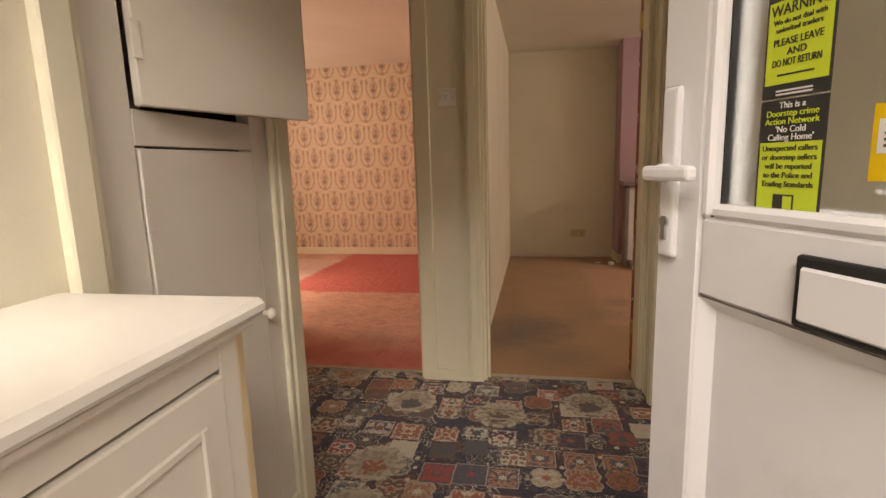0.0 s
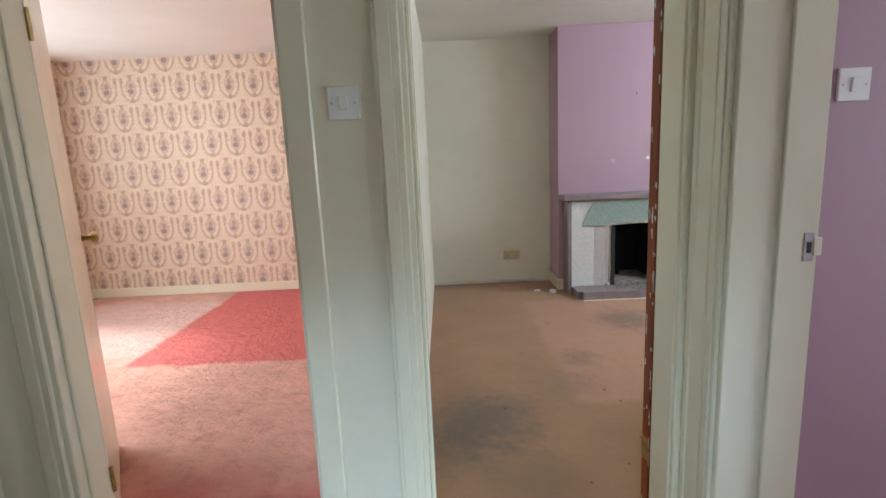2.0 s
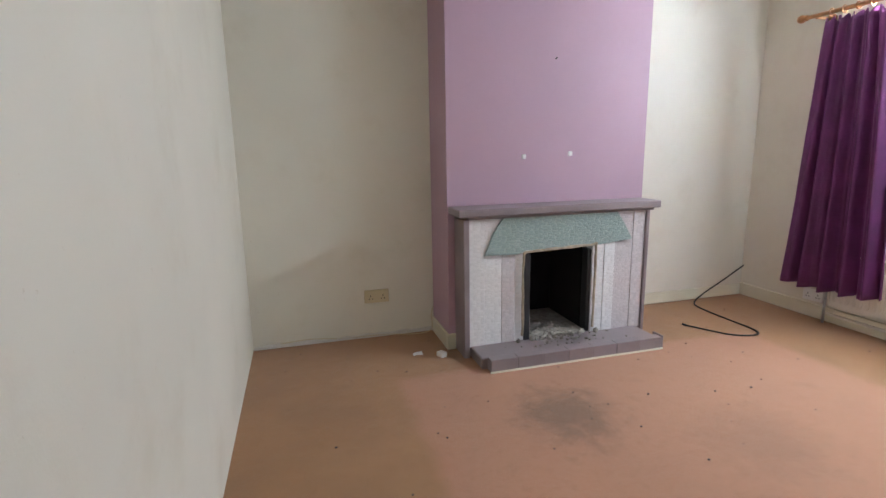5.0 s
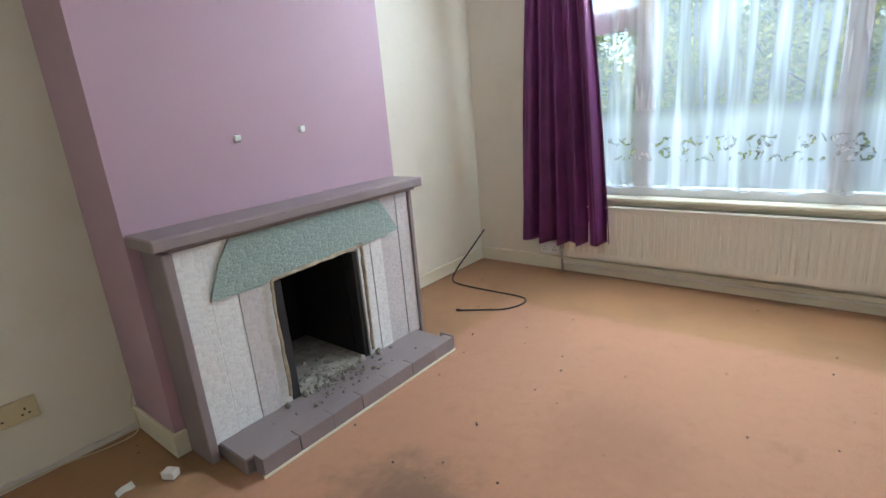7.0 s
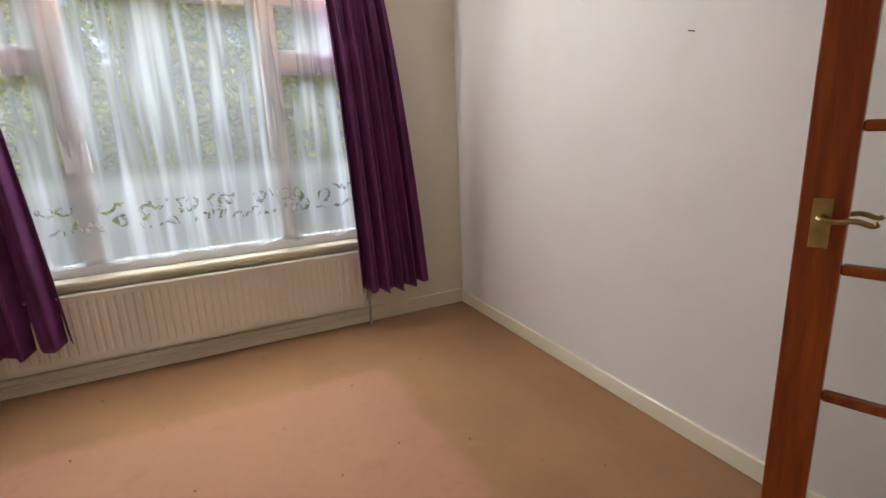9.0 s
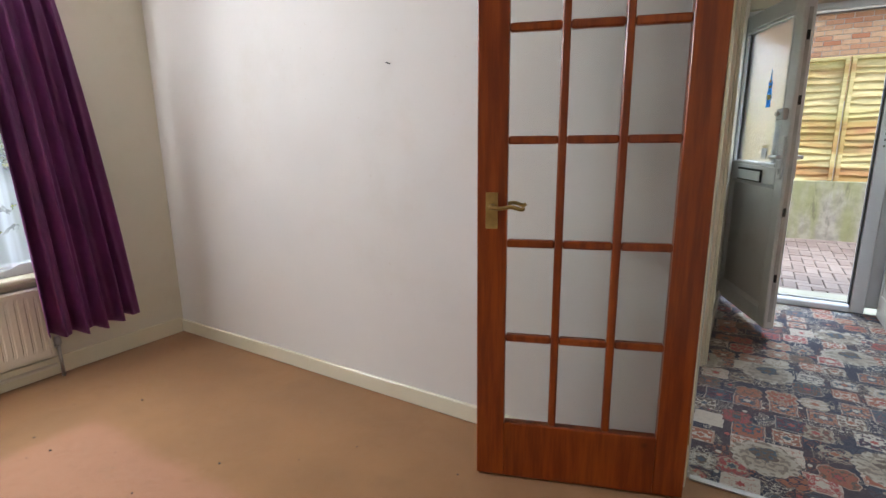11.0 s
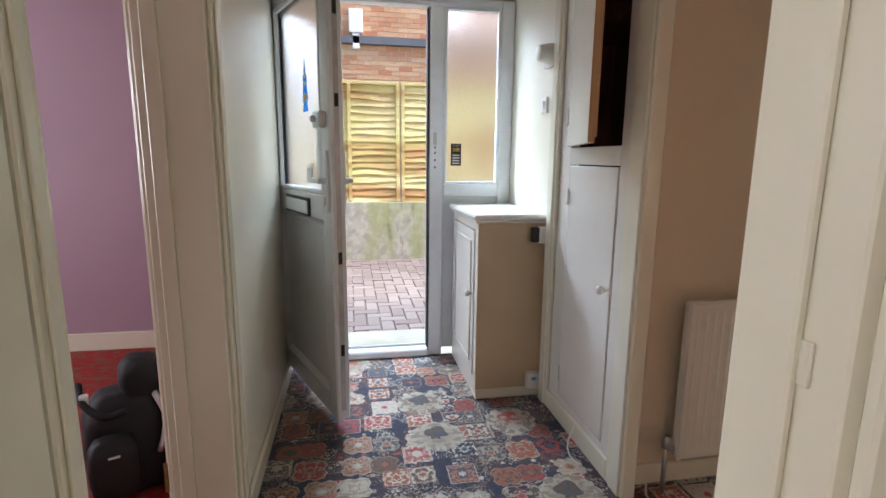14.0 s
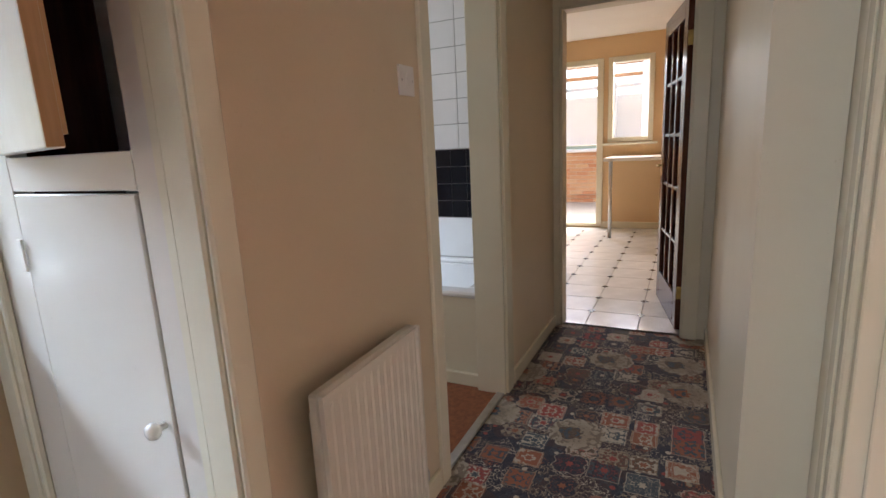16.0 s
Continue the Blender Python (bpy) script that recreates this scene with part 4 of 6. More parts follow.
wall_switch((-0.49, -1.905, 1.44), 90, 1, 0.075, label="small white switch on the hall wall by the cupboard")
wall_switch((-1.28, -1.07, 1.41), 180, label="white switch beside the bathroom door")


def socket(centre, facing, material, label, w=0.146):
    ob = thing("wall_socket", centre, label, "socket", "", pose(*centre, 0, 0, facing))
    part("plate", box(bmesh.new(), -w / 2, w / 2, -0.018, 0.0, -0.043, 0.043, 0.004, 2), material, ob)
    for cx in (-w / 4, w / 4) if w > 0.1 else (0.0,):
        part("switch", box(bmesh.new(), cx - 0.006, cx + 0.006, -0.022, -0.017, 0.016, 0.034, 0.001), material, ob)
        part("pin_hole", boxes((cx - 0.003, cx + 0.003, -0.0188, -0.0175, 0.0, 0.01), (cx - 0.015, cx - 0.006, -0.0188, -0.0175, -0.018, -0.012), (cx + 0.006, cx + 0.015, -0.0188, -0.0175, -0.018, -0.012)), M_BLACK, ob)
    return ob


socket((0.75, 3.52, 0.277), 0, M_OLD_PLASTIC, "yellowed double socket low on the cream wall", 0.16)
socket((3.775, 2.9, 0.16), -90, M_PLASTIC, "white socket low on the wall beside the radiator", 0.146)


def latch_plate(centre, facing):
    ob = thing("latch_plate", centre, "painted metal latch plate let into the door lining", "latch plate", "latch plates", pose(*centre, 0, 0, facing))
    part("plate", box(bmesh.new(), -0.012, 0.012, -0.002, 0.0, -0.035, 0.035, 0.0008), M_STEEL, ob)
    part("slot", boxes((-0.006, 0.006, -0.0024, -0.0021, -0.015, 0.012)), M_BLACK, ob)
    part("lip", box(bmesh.new(), 0.01, 0.03, -0.004, 0.0, -0.022, 0.022, 0.001), M_GLOSS, ob)


latch_plate((0.0265, 0.07, 1.0), 90)
latch_plate((0.972, -0.2175, 1.02), 360)
latch_plate((-2.095, -1.11, 1.05), 90)

# ---- entrance: plastic door set, open front door ----
FY = -2.41


def door_set():
    ob = thing("front_door_frame", (0.2, FY - 0.05, 0), "white plastic door frame with a side window, slightly grubby", "door frame")
    y0, y1 = FY - 0.075, FY - 0.005
    part("jamb", boxes((0.845, 0.898, y0, y1, 0.0, 2.05), bevel=0.004), M_PVC, ob)
    part("mullion", boxes((-0.085, -0.005, y0, y1, 0.0, 2.0), (-0.02, 0.005, y0, y0 + 0.03, 0.0, 2.0), bevel=0.004), M_PVC, ob)
    part("jamb", boxes((-0.488, -0.415, y0, y1, 0.0, 2.05), bevel=0.004), M_PVC, ob)
    part("head", boxes((-0.415, 0.845, y0, y1, 2.0, 2.05), bevel=0.004), M_PVC, ob)
    part("head_bead", boxes((-0.4, 0.84, y1, y1 + 0.006, 2.012, 2.04), bevel=0.002), M_PVC, ob)
    part("sash_rail", boxes((-0.415, -0.085, y0, y1, 0.965, 1.04), bevel=0.004), M_PVC, ob)
    part("lower_panel", boxes((-0.415, -0.085, y0 + 0.02, y1 - 0.02, 0.04, 0.965)), M_PVC, ob)
    part("threshold", boxes((-0.005, 0.845, y0 - 0.03, y1 + 0.02, 0.0, 0.045), bevel=0.008), M_PVC, ob)
    part("threshold_bead", boxes((-0.005, 0.845, y0 - 0.005, y0 + 0.015, 0.046, 0.056), bevel=0.002), M_STEEL, ob, "dull metal bead")
    bead = boxes((-0.415, -0.395, y1 - 0.02, y1 + 0.004, 1.04, 2.0), (-0.105, -0.085, y1 - 0.02, y1 + 0.004, 1.04, 2.0), (-0.395, -0.105, y1 - 0.02, y1 + 0.004, 1.04, 1.055), (-0.395, -0.105, y1 - 0.02, y1 + 0.004, 1.985, 2.0), bevel=0.003)
    part("glazing_bead", bead, M_PVC, ob)
    pane = part("pane", boxes((-0.4, -0.1, y0 + 0.03, y0 + 0.036, 1.045, 1.995)), M_FROST, ob, "obscured glass")
    pane.visible_shadow = False
    part("gasket", boxes((0.0, 0.006, y0 + 0.02, y1 + 0.002, 0.05, 1.99)), M_RUBBER, ob)
    part("keep", boxes((-0.048, -0.028, y1, y1 + 0.003, 1.26, 1.33), bevel=0.001), M_STEEL, ob, "dull metal lock keep")
    for z in (1.24, 1.21, 1.17, 1.13):
        part("scuff_mark", boxes((-0.042, -0.034, y1, y1 + 0.0012, z, z + 0.012)), M_STICKER_BLACK, ob)
    st = part("window_sticker", boxes((-0.195, -0.135, y1 - 0.026, y1 - 0.022, 1.145, 1.27)), M_STICKER_BLACK, ob, "small black and yellow warning sticker")
    part("sticker_band", boxes((-0.185, -0.145, y1 - 0.0218, y1 - 0.0212, 1.225, 1.245)), M_GOLD, st)
    for z in (1.155, 1.17, 1.185, 1.2):
        part("print_bar", boxes((-0.186, -0.144, y1 - 0.0218, y1 - 0.0212, z, z + 0.007)), M_STICKER_WHITE, st)
    lettering("STOP", 0.016, Matrix.Translation((-0.165, y1 - 0.021, 1.253)) @ Matrix.Rotation(radians(180), 4, "Z") @ Matrix.Rotation(radians(90), 4, "X"), st, M_STICKER_WHITE)


door_set()


def front_door():
    L, T, Z0, Z1 = 0.83, 0.06, 0.055, 1.985
    m = pose(0.84, -2.36, 0, 0, 0, 113)
    ob = thing("front_door", (0, 0, 0), "white plastic front door standing open, half glazed, with stickers", "door", "", m)
    # stiles, rails and bevelled bottom panel; x runs from hinge to lock, y to the outer face
    part("stile", boxes((0.0, 0.115, 0, T, Z0, Z1), bevel=0.006), M_PVC, ob)
    part("stile", boxes((L - 0.095, L, 0, T, Z0, Z1), bevel=0.006), M_PVC, ob)
    part("rail", boxes((0.115, L - 0.095, 0, T, Z1 - 0.1, Z1), bevel=0.006), M_PVC, ob)
    part("rail", boxes((0.115, L - 0.095, 0, T, 0.918, 1.031), bevel=0.006), M_PVC, ob)
    part("rail", boxes((0.115, L - 0.095, 0, T, Z0, 0.165), bevel=0.006), M_PVC, ob)
    part("bottom_panel", boxes((0.115, L - 0.095, 0.018, T - 0.018, 0.165, 0.918)), M_PVC, ob)
    for y0, y1 in ((0.002, 0.018), (T - 0.018, T - 0.002)):
        bm = bmesh.new()
        a, b, c, d = 0.115, L - 0.095, 0.165, 0.918
        w = 0.02
        for o, i in (((a, c, b, c), (a + w, c + w, b - w, c + w)), ((b, c, b, d), (b - w, c + w, b - w, d - w)), ((b, d, a, d), (b - w, d - w, a + w, d - w)), ((a, d, a, c), (a + w, d - w, a + w, c + w))):
            hi, lo = (y1, y0) if y0 > 0.03 else (y0, y1)
            vs = [bm.verts.new(p) for p in ((o[0], hi, o[1]), (o[2], hi, o[3]), (i[2], lo, i[3]), (i[0], lo, i[1]))]
            bm.faces.new(vs)
        bmesh.ops.recalc_face_normals(bm, faces=bm.faces)
        part("panel_moulding", bm, M_PVC, ob)
    gasket = boxes((0.115, 0.122, 0.004, T - 0.004, 1.031, Z1 - 0.1), (L - 0.102, L - 0.095, 0.004, T - 0.004, 1.031, Z1 - 0.1), (0.122, L - 0.102, 0.004, T - 0.004, 1.031, 1.037), (0.122, L - 0.102, 0.004, T - 0.004, Z1 - 0.106, Z1 - 0.1))
    part("gasket", gasket, M_RUBBER, ob)
    for x0, x1, z0, z1 in ((0.113, 0.133, 1.029, Z1 - 0.098), (L - 0.113, L - 0.093, 1.029, Z1 - 0.098), (0.133, L - 0.113, 1.029, 1.049), (0.133, L - 0.113, Z1 - 0.118, Z1 - 0.098)):
        part("glazing_bead", boxes((x0, x1, -0.002, 0.02, z0, z1), bevel=0.004), M_PVC, ob)
        part("glazing_bead", boxes((x0, x1, T - 0.02, T + 0.002, z0, z1), bevel=0.006), M_PVC, ob)
    pane = part("pane", boxes((0.12, L - 0.1, 0.027, 0.033, 1.033, Z1 - 0.102)), M_FROST, ob, "obscured glass")
    pane.visible_shadow = False
    part("edge_strip", boxes((L, L + 0.003, 0.02, 0.04, 0.1, Z1 - 0.1)), M_STEEL, ob, "dull metal lock strip")
    for z in (0.35, 0.75, 1.38, 1.72):
        part("lock_slot", boxes((L + 0.003, L + 0.0042, 0.022, 0.038, z, z + 0.05)), M_RUBBER, ob)
    for z in (0.25, 0.95, 1.75):
        bm = tube(bmesh.new(), [(-0.012, -0.012, z - 0.05), (-0.012, -0.012, z + 0.05)], 0.011, 10)
        box(bm, -0.01, 0.03, -0.008, 0.0, z - 0.045, z + 0.045, 0.002)
        part("hinge", bm, M_PVC, ob)
    for side, y, s in (("outer", T, 1), ("inner", 0.0, -1)):
        u = L - 0.035
        bm = bmesh.new()
        box(bm, u - 0.019, u + 0.019, min(y, y + s * 0.012), max(y, y + s * 0.012), 0.963, 1.213, 0.008, 3)
        plate = part("handle_plate", bm, M_PVC, ob)
        bm = bmesh.new()
        turned(bm, [(0.014, 0), (0.013, 0.028)], pose(u, y, 1.09, -90 * s, 0, 0), 12)
        box(bm, u - 0.085, u + 0.016, min(y + s * 0.028, y + s * 0.045), max(y + s * 0.028, y + s * 0.045), 1.08, 1.101, 0.006, 2)
        part("lever", bm, M_PVC, plate)
        bm = bmesh.new()
        turned(bm, [(0.0085, 0), (0.0085, 0.004)], pose(u, y + s * 0.012, 1.018, -90 * s, 0, 0), 14)
        box(bm, u - 0.0045, u + 0.0045, min(y + s * 0.012, y + s * 0.016), max(y + s * 0.012, y + s * 0.016), 0.991, 1.017)
        part("lock_cylinder", bm, M_STEEL, plate, "dull metal lock cylinder")
    part("night_latch", boxes((L - 0.115, L - 0.03, -0.03, 0.0, 1.3, 1.365), bevel=0.006), M_STEEL, ob, "dull metal night latch")
    part("night_latch_knob", turned(bmesh.new(), [(0.013, 0), (0.015, 0.008), (0.011, 0.018)], pose(L - 0.08, -0.03, 1.335, 90, 0, 0), 14), M_STEEL, ob)
    for y0, y1, f0 in ((T, T + 0.012, T + 0.0125), (-0.012, 0.0, -0.0135)):
        lp = part("letter_plate", boxes((0.235, 0.575, y0, y1, 0.925, 1.005), bevel=0.003), M_RUBBER, ob, "black-edged letter plate")
        part("flap", boxes((0.243, 0.567, f0 - 0.004 if f0 > 0 else f0 - 0.003, f0 + 0.003, 0.933, 0.993), bevel=0.003), M_PVC, lp, "white letter flap")
    # stickers on the outer side of the glass
    up = Matrix.Rotation(radians(180), 4, "Z") @ Matrix.Rotation(radians(90), 4, "X")
    y = 0.0335

    def at(u, z, dy=0.002):
        return Matrix.Translation((u, y + dy, z)) @ up

    def sticker(x0, x1, z0, z1, material, name="sticker", label=""):
        return part(name, boxes((x0, x1, y, y + 0.0012, z0, z1)), material, ob, label)

    s1 = sticker(0.585, 0.672, 1.032, 1.175, M_STICKER_BLACK, label="black and lime no-calling notice")
    part("notice_panel", boxes((0.588, 0.669, y + 0.0012, y + 0.0016, 1.034, 1.126)), M_LIME, s1)
    for i, (t, mt) in enumerate((("This is a", M_STICKER_WHITE), ("Doorstep crime", M_LIME), ("Action Network", M_LIME), ("'No Cold", M_STICKER_WHITE), ("Calling Home'", M_STICKER_WHITE))):
        lettering(t, 0.0105, at(0.6285, 1.165 - 0.0092 * i), s1, mt, width=0.074)
    for i, t in enumerate(("Unexpected callers", "or doorstep sellers", "will be reported", "to the Police and", "Trading Standards")):
        lettering(t, 0.0095, at(0.6285, 1.116 - 0.0105 * i), s1, M_STICKER_BLACK, width=0.072)
    part("notice_badge", boxes((0.617, 0.645, y + 0.0017, y + 0.002, 1.037, 1.065), bevel=0.0), M_STICKER_BLACK, s1)
    part("notice_badge_field", boxes((0.619, 0.631, y + 0.0021, y + 0.0023, 1.039, 1.063)), M_LIME, s1)
    s2 = sticker(0.585, 0.672, 1.177, 1.368, M_STICKER_BLACK, label="black and lime warning notice to callers")
    part("notice_panel", boxes((0.588, 0.669, y + 0.0012, y + 0.0016, 1.193, 1.286)), M_LIME, s2)
    for i, (t, mt, sz) in enumerate((("Doorstep crime", M_LIME, 0.0105), ("Action Network", M_LIME, 0.0105), ("'No Cold", M_STICKER_WHITE, 0.0105), ("Calling Home'", M_STICKER_WHITE, 0.0105))):
        lettering(t, sz, at(0.6285, 1.32 - 0.0098 * i), s2, mt, width=0.074)
    lettering("WARNING", 0.0175, at(0.6285, 1.27), s2, M_STICKER_BLACK, width=0.074)
    for i, t in enumerate(("We do not deal with", "uninvited traders")):
        lettering(t, 0.0085, at(0.6285, 1.26 - 0.009 * i), s2, M_STICKER_BLACK, width=0.066)
    for i, t in enumerate(("PLEASE LEAVE", "AND", "DO NOT RETURN")):
        lettering(t, 0.0115, at(0.6285, 1.236 - 0.0115 * i), s2, M_STICKER_BLACK, width=0.062)
    for z in (1.184, 1.18, 1.202):
        part("print_bar", boxes((0.605, 0.652, y + 0.0017, y + 0.002, z, z + 0.002)), M_STICKER_WHITE if z < 1.188 else M_STICKER_BLACK, s2)
    s3 = sticker(0.462, 0.537, 1.083, 1.158, M_ORANGE, label="orange notice sticker")
    part("notice_panel", boxes((0.467, 0.531, y + 0.0012, y + 0.0016, 1.11, 1.143)), M_STICKER_WHITE, s3)
    for z in (1.116, 1.122, 1.128, 1.136):
        part("print_bar", boxes((0.474, 0.525, y + 0.0017, y + 0.002, z, z + 0.0025)), M_STICKER_BLACK, s3)
    # decorations on the inner side of the glass
    bm = bmesh.new()
    outline = [(0.445, 1.385), (0.505, 1.385), (0.5, 1.42), (0.512, 1.44), (0.498, 1.5), (0.504, 1.53), (0.488, 1.55), (0.478, 1.61), (0.468, 1.55), (0.452, 1.535), (0.458, 1.5), (0.442, 1.44), (0.455, 1.42)]
    deco = part("window_decoration", prism(bm, outline, 0.0245, 0.0265), M_BLUE, ob, "blue and gold painted glass decoration")
    part("decoration_band", boxes((0.456, 0.502, 0.0238, 0.0244, 1.43, 1.46), (0.462, 0.492, 0.0238, 0.0244, 1.5, 1.515), (0.468, 0.486, 0.0238, 0.0244, 1.53, 1.55)), M_GOLD, deco)
    part("faded_label", boxes((0.466, 0.533, 0.0245, 0.0265, 1.07, 1.135)), M_SHEET, ob, "faded pale blue label")
    return ob


front_door()

# ---- meter cabinet ----
cab = thing("meter_cabinet", (-0.31, -2.1, 0), "cream-painted low cupboard with a thick white top", "cupboard")
part("top", boxes((-0.489, -0.122, -2.405, -1.785, 0.9, 0.926), bevel=0.008), M_TOP, cab, "thick white-painted top")
part("top_moulding", boxes((-0.489, -0.135, -2.405, -1.8, 0.885, 0.9), bevel=0.004), M_CUPBOARD, cab)
part("end_panel", boxes((-0.489, -0.15, -1.83, -1.812, 0.0, 0.885), bevel=0.002), M_TAN_PANEL, cab, "tan painted hardboard end")
pieces_of("front_frame", cab, M_CUPBOARD, (-0.168, -0.15, -2.405, -2.36, 0, 0.885), (-0.168, -0.15, -1.87, -1.83, 0, 0.885), (-0.168, -0.15, -2.36, -1.87, 0.845, 0.885), (-0.168, -0.15, -2.36, -1.87, 0.0, 0.1), bevel=0.002)
cab_door = part("door", boxes((-0.164, -0.144, -2.355, -1.875, 0.105, 0.84), bevel=0.003), M_CUPBOARD, cab)
pieces_of("door_beading", cab_door, M_CUPBOARD, (-0.144, -0.138, -2.31, -2.295, 0.16, 0.79), (-0.144, -0.138, -1.935, -1.92, 0.16, 0.79), (-0.144, -0.138, -2.295, -1.935, 0.775, 0.79), (-0.144, -0.138, -2.295, -1.935, 0.16, 0.175), bevel=0.003)
KNOB = [(0.008, 0), (0.0075, 0.012), (0.015, 0.018), (0.0175, 0.026), (0.014, 0.035), (0.004, 0.038)]
part("knob", turned(bmesh.new(), KNOB, pose(-0.144, -1.9, 0.525, 0, 90, 0), 16), M_CUPBOARD, cab_door, smooth=True)
part("plinth", boxes((-0.489, -0.15, -1.812, -1.806, 0, 0.05), bevel=0.002), M_GLOSS, cab)
bell = thing("plug_in_box", (-0.46, -1.8, 0.85), "small black and white box clipped under the cabinet top", "sensor")
part("body", boxes((-0.485, -0.44, -1.811, -1.77, 0.79, 0.87), bevel=0.005), M_PLASTIC, bell)
part("face", boxes((-0.44, -0.405, -1.811, -1.775, 0.795, 0.865), bevel=0.004), M_BLACK, bell, "black plastic face")
low = thing("telephone_socket", (-0.44, -1.79, 0.0), "small white socket box low on the cabinet end", "socket")
part("body", boxes((-0.475, -0.405, -1.805, -1.77, 0.05, 0.135), bevel=0.005), M_PLASTIC, low)
part("port", boxes((-0.452, -0.428, -1.7698, -1.769, 0.098, 0.114)), M_BLUE, low)
chime = thing("door_chime", (-0.49, -1.8, 1.64), "old cream plastic door chime on the hall wall", "door chime")
part("body", turned(bmesh.new(), [(0.045, 0), (0.045, 0.035), (0.04, 0.05), (0.036, 0.075), (0.03, 0.08)], pose(-0.49, -1.82, 1.66, 0, 90, 0), 20), M_RAD, chime, smooth=True)
part("cover", boxes((-0.49, -0.455, -1.88, -1.81, 1.6, 1.68), bevel=0.01), M_PLASTIC, chime)

# ---- built-in cupboard ----
cup = thing("hall_cupboard", (-0.55, -1.38, 0), "tall cream-painted built-in cupboard, upper door ajar", "cupboard")
pieces_of("surround", cup, M_CUPBOARD, (-0.53, -0.49, -1.72, -1.585, 0, CEIL), (-0.53, -0.49, -1.175, -1.07, 0, CEIL), (-0.53, -0.49, -1.585, -1.175, 0, 0.105), (-0.53, -0.49, -1.585, -1.175, 1.165, 1.235), (-0.53, -0.49, -1.585, -1.175, 2.15, CEIL), bevel=0.002)
pieces_of("architrave", cup, M_GLOSS, (-0.49, -0.465, -1.77, -1.71, 0, CEIL), (-0.49, -0.472, -1.71, -1.69, 0, CEIL), bevel=0.004)
pieces_of("architrave", cup, M_GLOSS, (-0.535, -0.468, -1.07, -1.0, 0, CEIL), (-0.49, -0.474, -1.1, -1.07, 0, CEIL), (-0.53, -0.474, -1.0, -0.985, 0, CEIL), bevel=0.005)
part("skirting", boxes((-0.49, -0.474, -1.69, -1.1, 0, 0.085), bevel=0.003), M_GLOSS, cup)
lower = part("lower_door", boxes((-0.51, -0.487, -1.58, -1.18, 0.11, 1.16), bevel=0.003), M_CUPBOARD, cup)
part("knob", turned(bmesh.new(), KNOB, pose(-0.483, -1.2, 0.712, 0, 90, 0), 16), M_CUPBOARD, lower, smooth=True)
for z in (0.22, 1.03):
    part("hinge", boxes((-0.483, -0.478, -1.592, -1.572, z - 0.035, z + 0.035), bevel=0.0015), M_CUPBOARD, lower)
upm = pose(-0.487, -1.575, 0, 0, 0, 90 - 16)
uu = part("upper_door", boxes((0.0, 0.47, -0.02, 0.004, 1.24, 2.14), bevel=0.002), M_CUPBOARD, cup)
uu.matrix_parent_inverse = INVERSE[cup]
uu.matrix_basis = upm
part("raw_edge", boxes((0.47, 0.4715, -0.019, 0.003, 1.242, 2.138)), M_CHIP, uu, "bare wood edge")
part("back_board", boxes((0.02, 0.46, 0.0042, 0.012, 1.26, 2.12)), M_CHIP, uu, "bare brown wood back")
part("knob", turned(bmesh.new(), KNOB, pose(0.43, -0.02, 1.93, 90, 0, 0), 16), M_CUPBOARD, uu, smooth=True)
for z in (1.36, 2.0):
    part("hinge", boxes((-0.008, 0.012, -0.026, -0.02, z - 0.035, z + 0.035), bevel=0.0015), M_CUPBOARD, uu)
# cupboard lining, in the same dark brown as the kitchen door
pieces_of("interior", cup, M_DARK_WOOD, (-0.9, -0.53, -1.72, -1.7, 0, CEIL), (-0.9, -0.53, -1.15, -1.13, 0, CEIL), (-0.9, -0.88, -1.7, -1.15, 0, CEIL), (-0.88, -0.53, -1.7, -1.15, 1.19, 1.21), (-0.88, -0.53, -1.7, -1.15, 1.68, 1.7), bevel=0.0, label="dark brown cupboard inside")

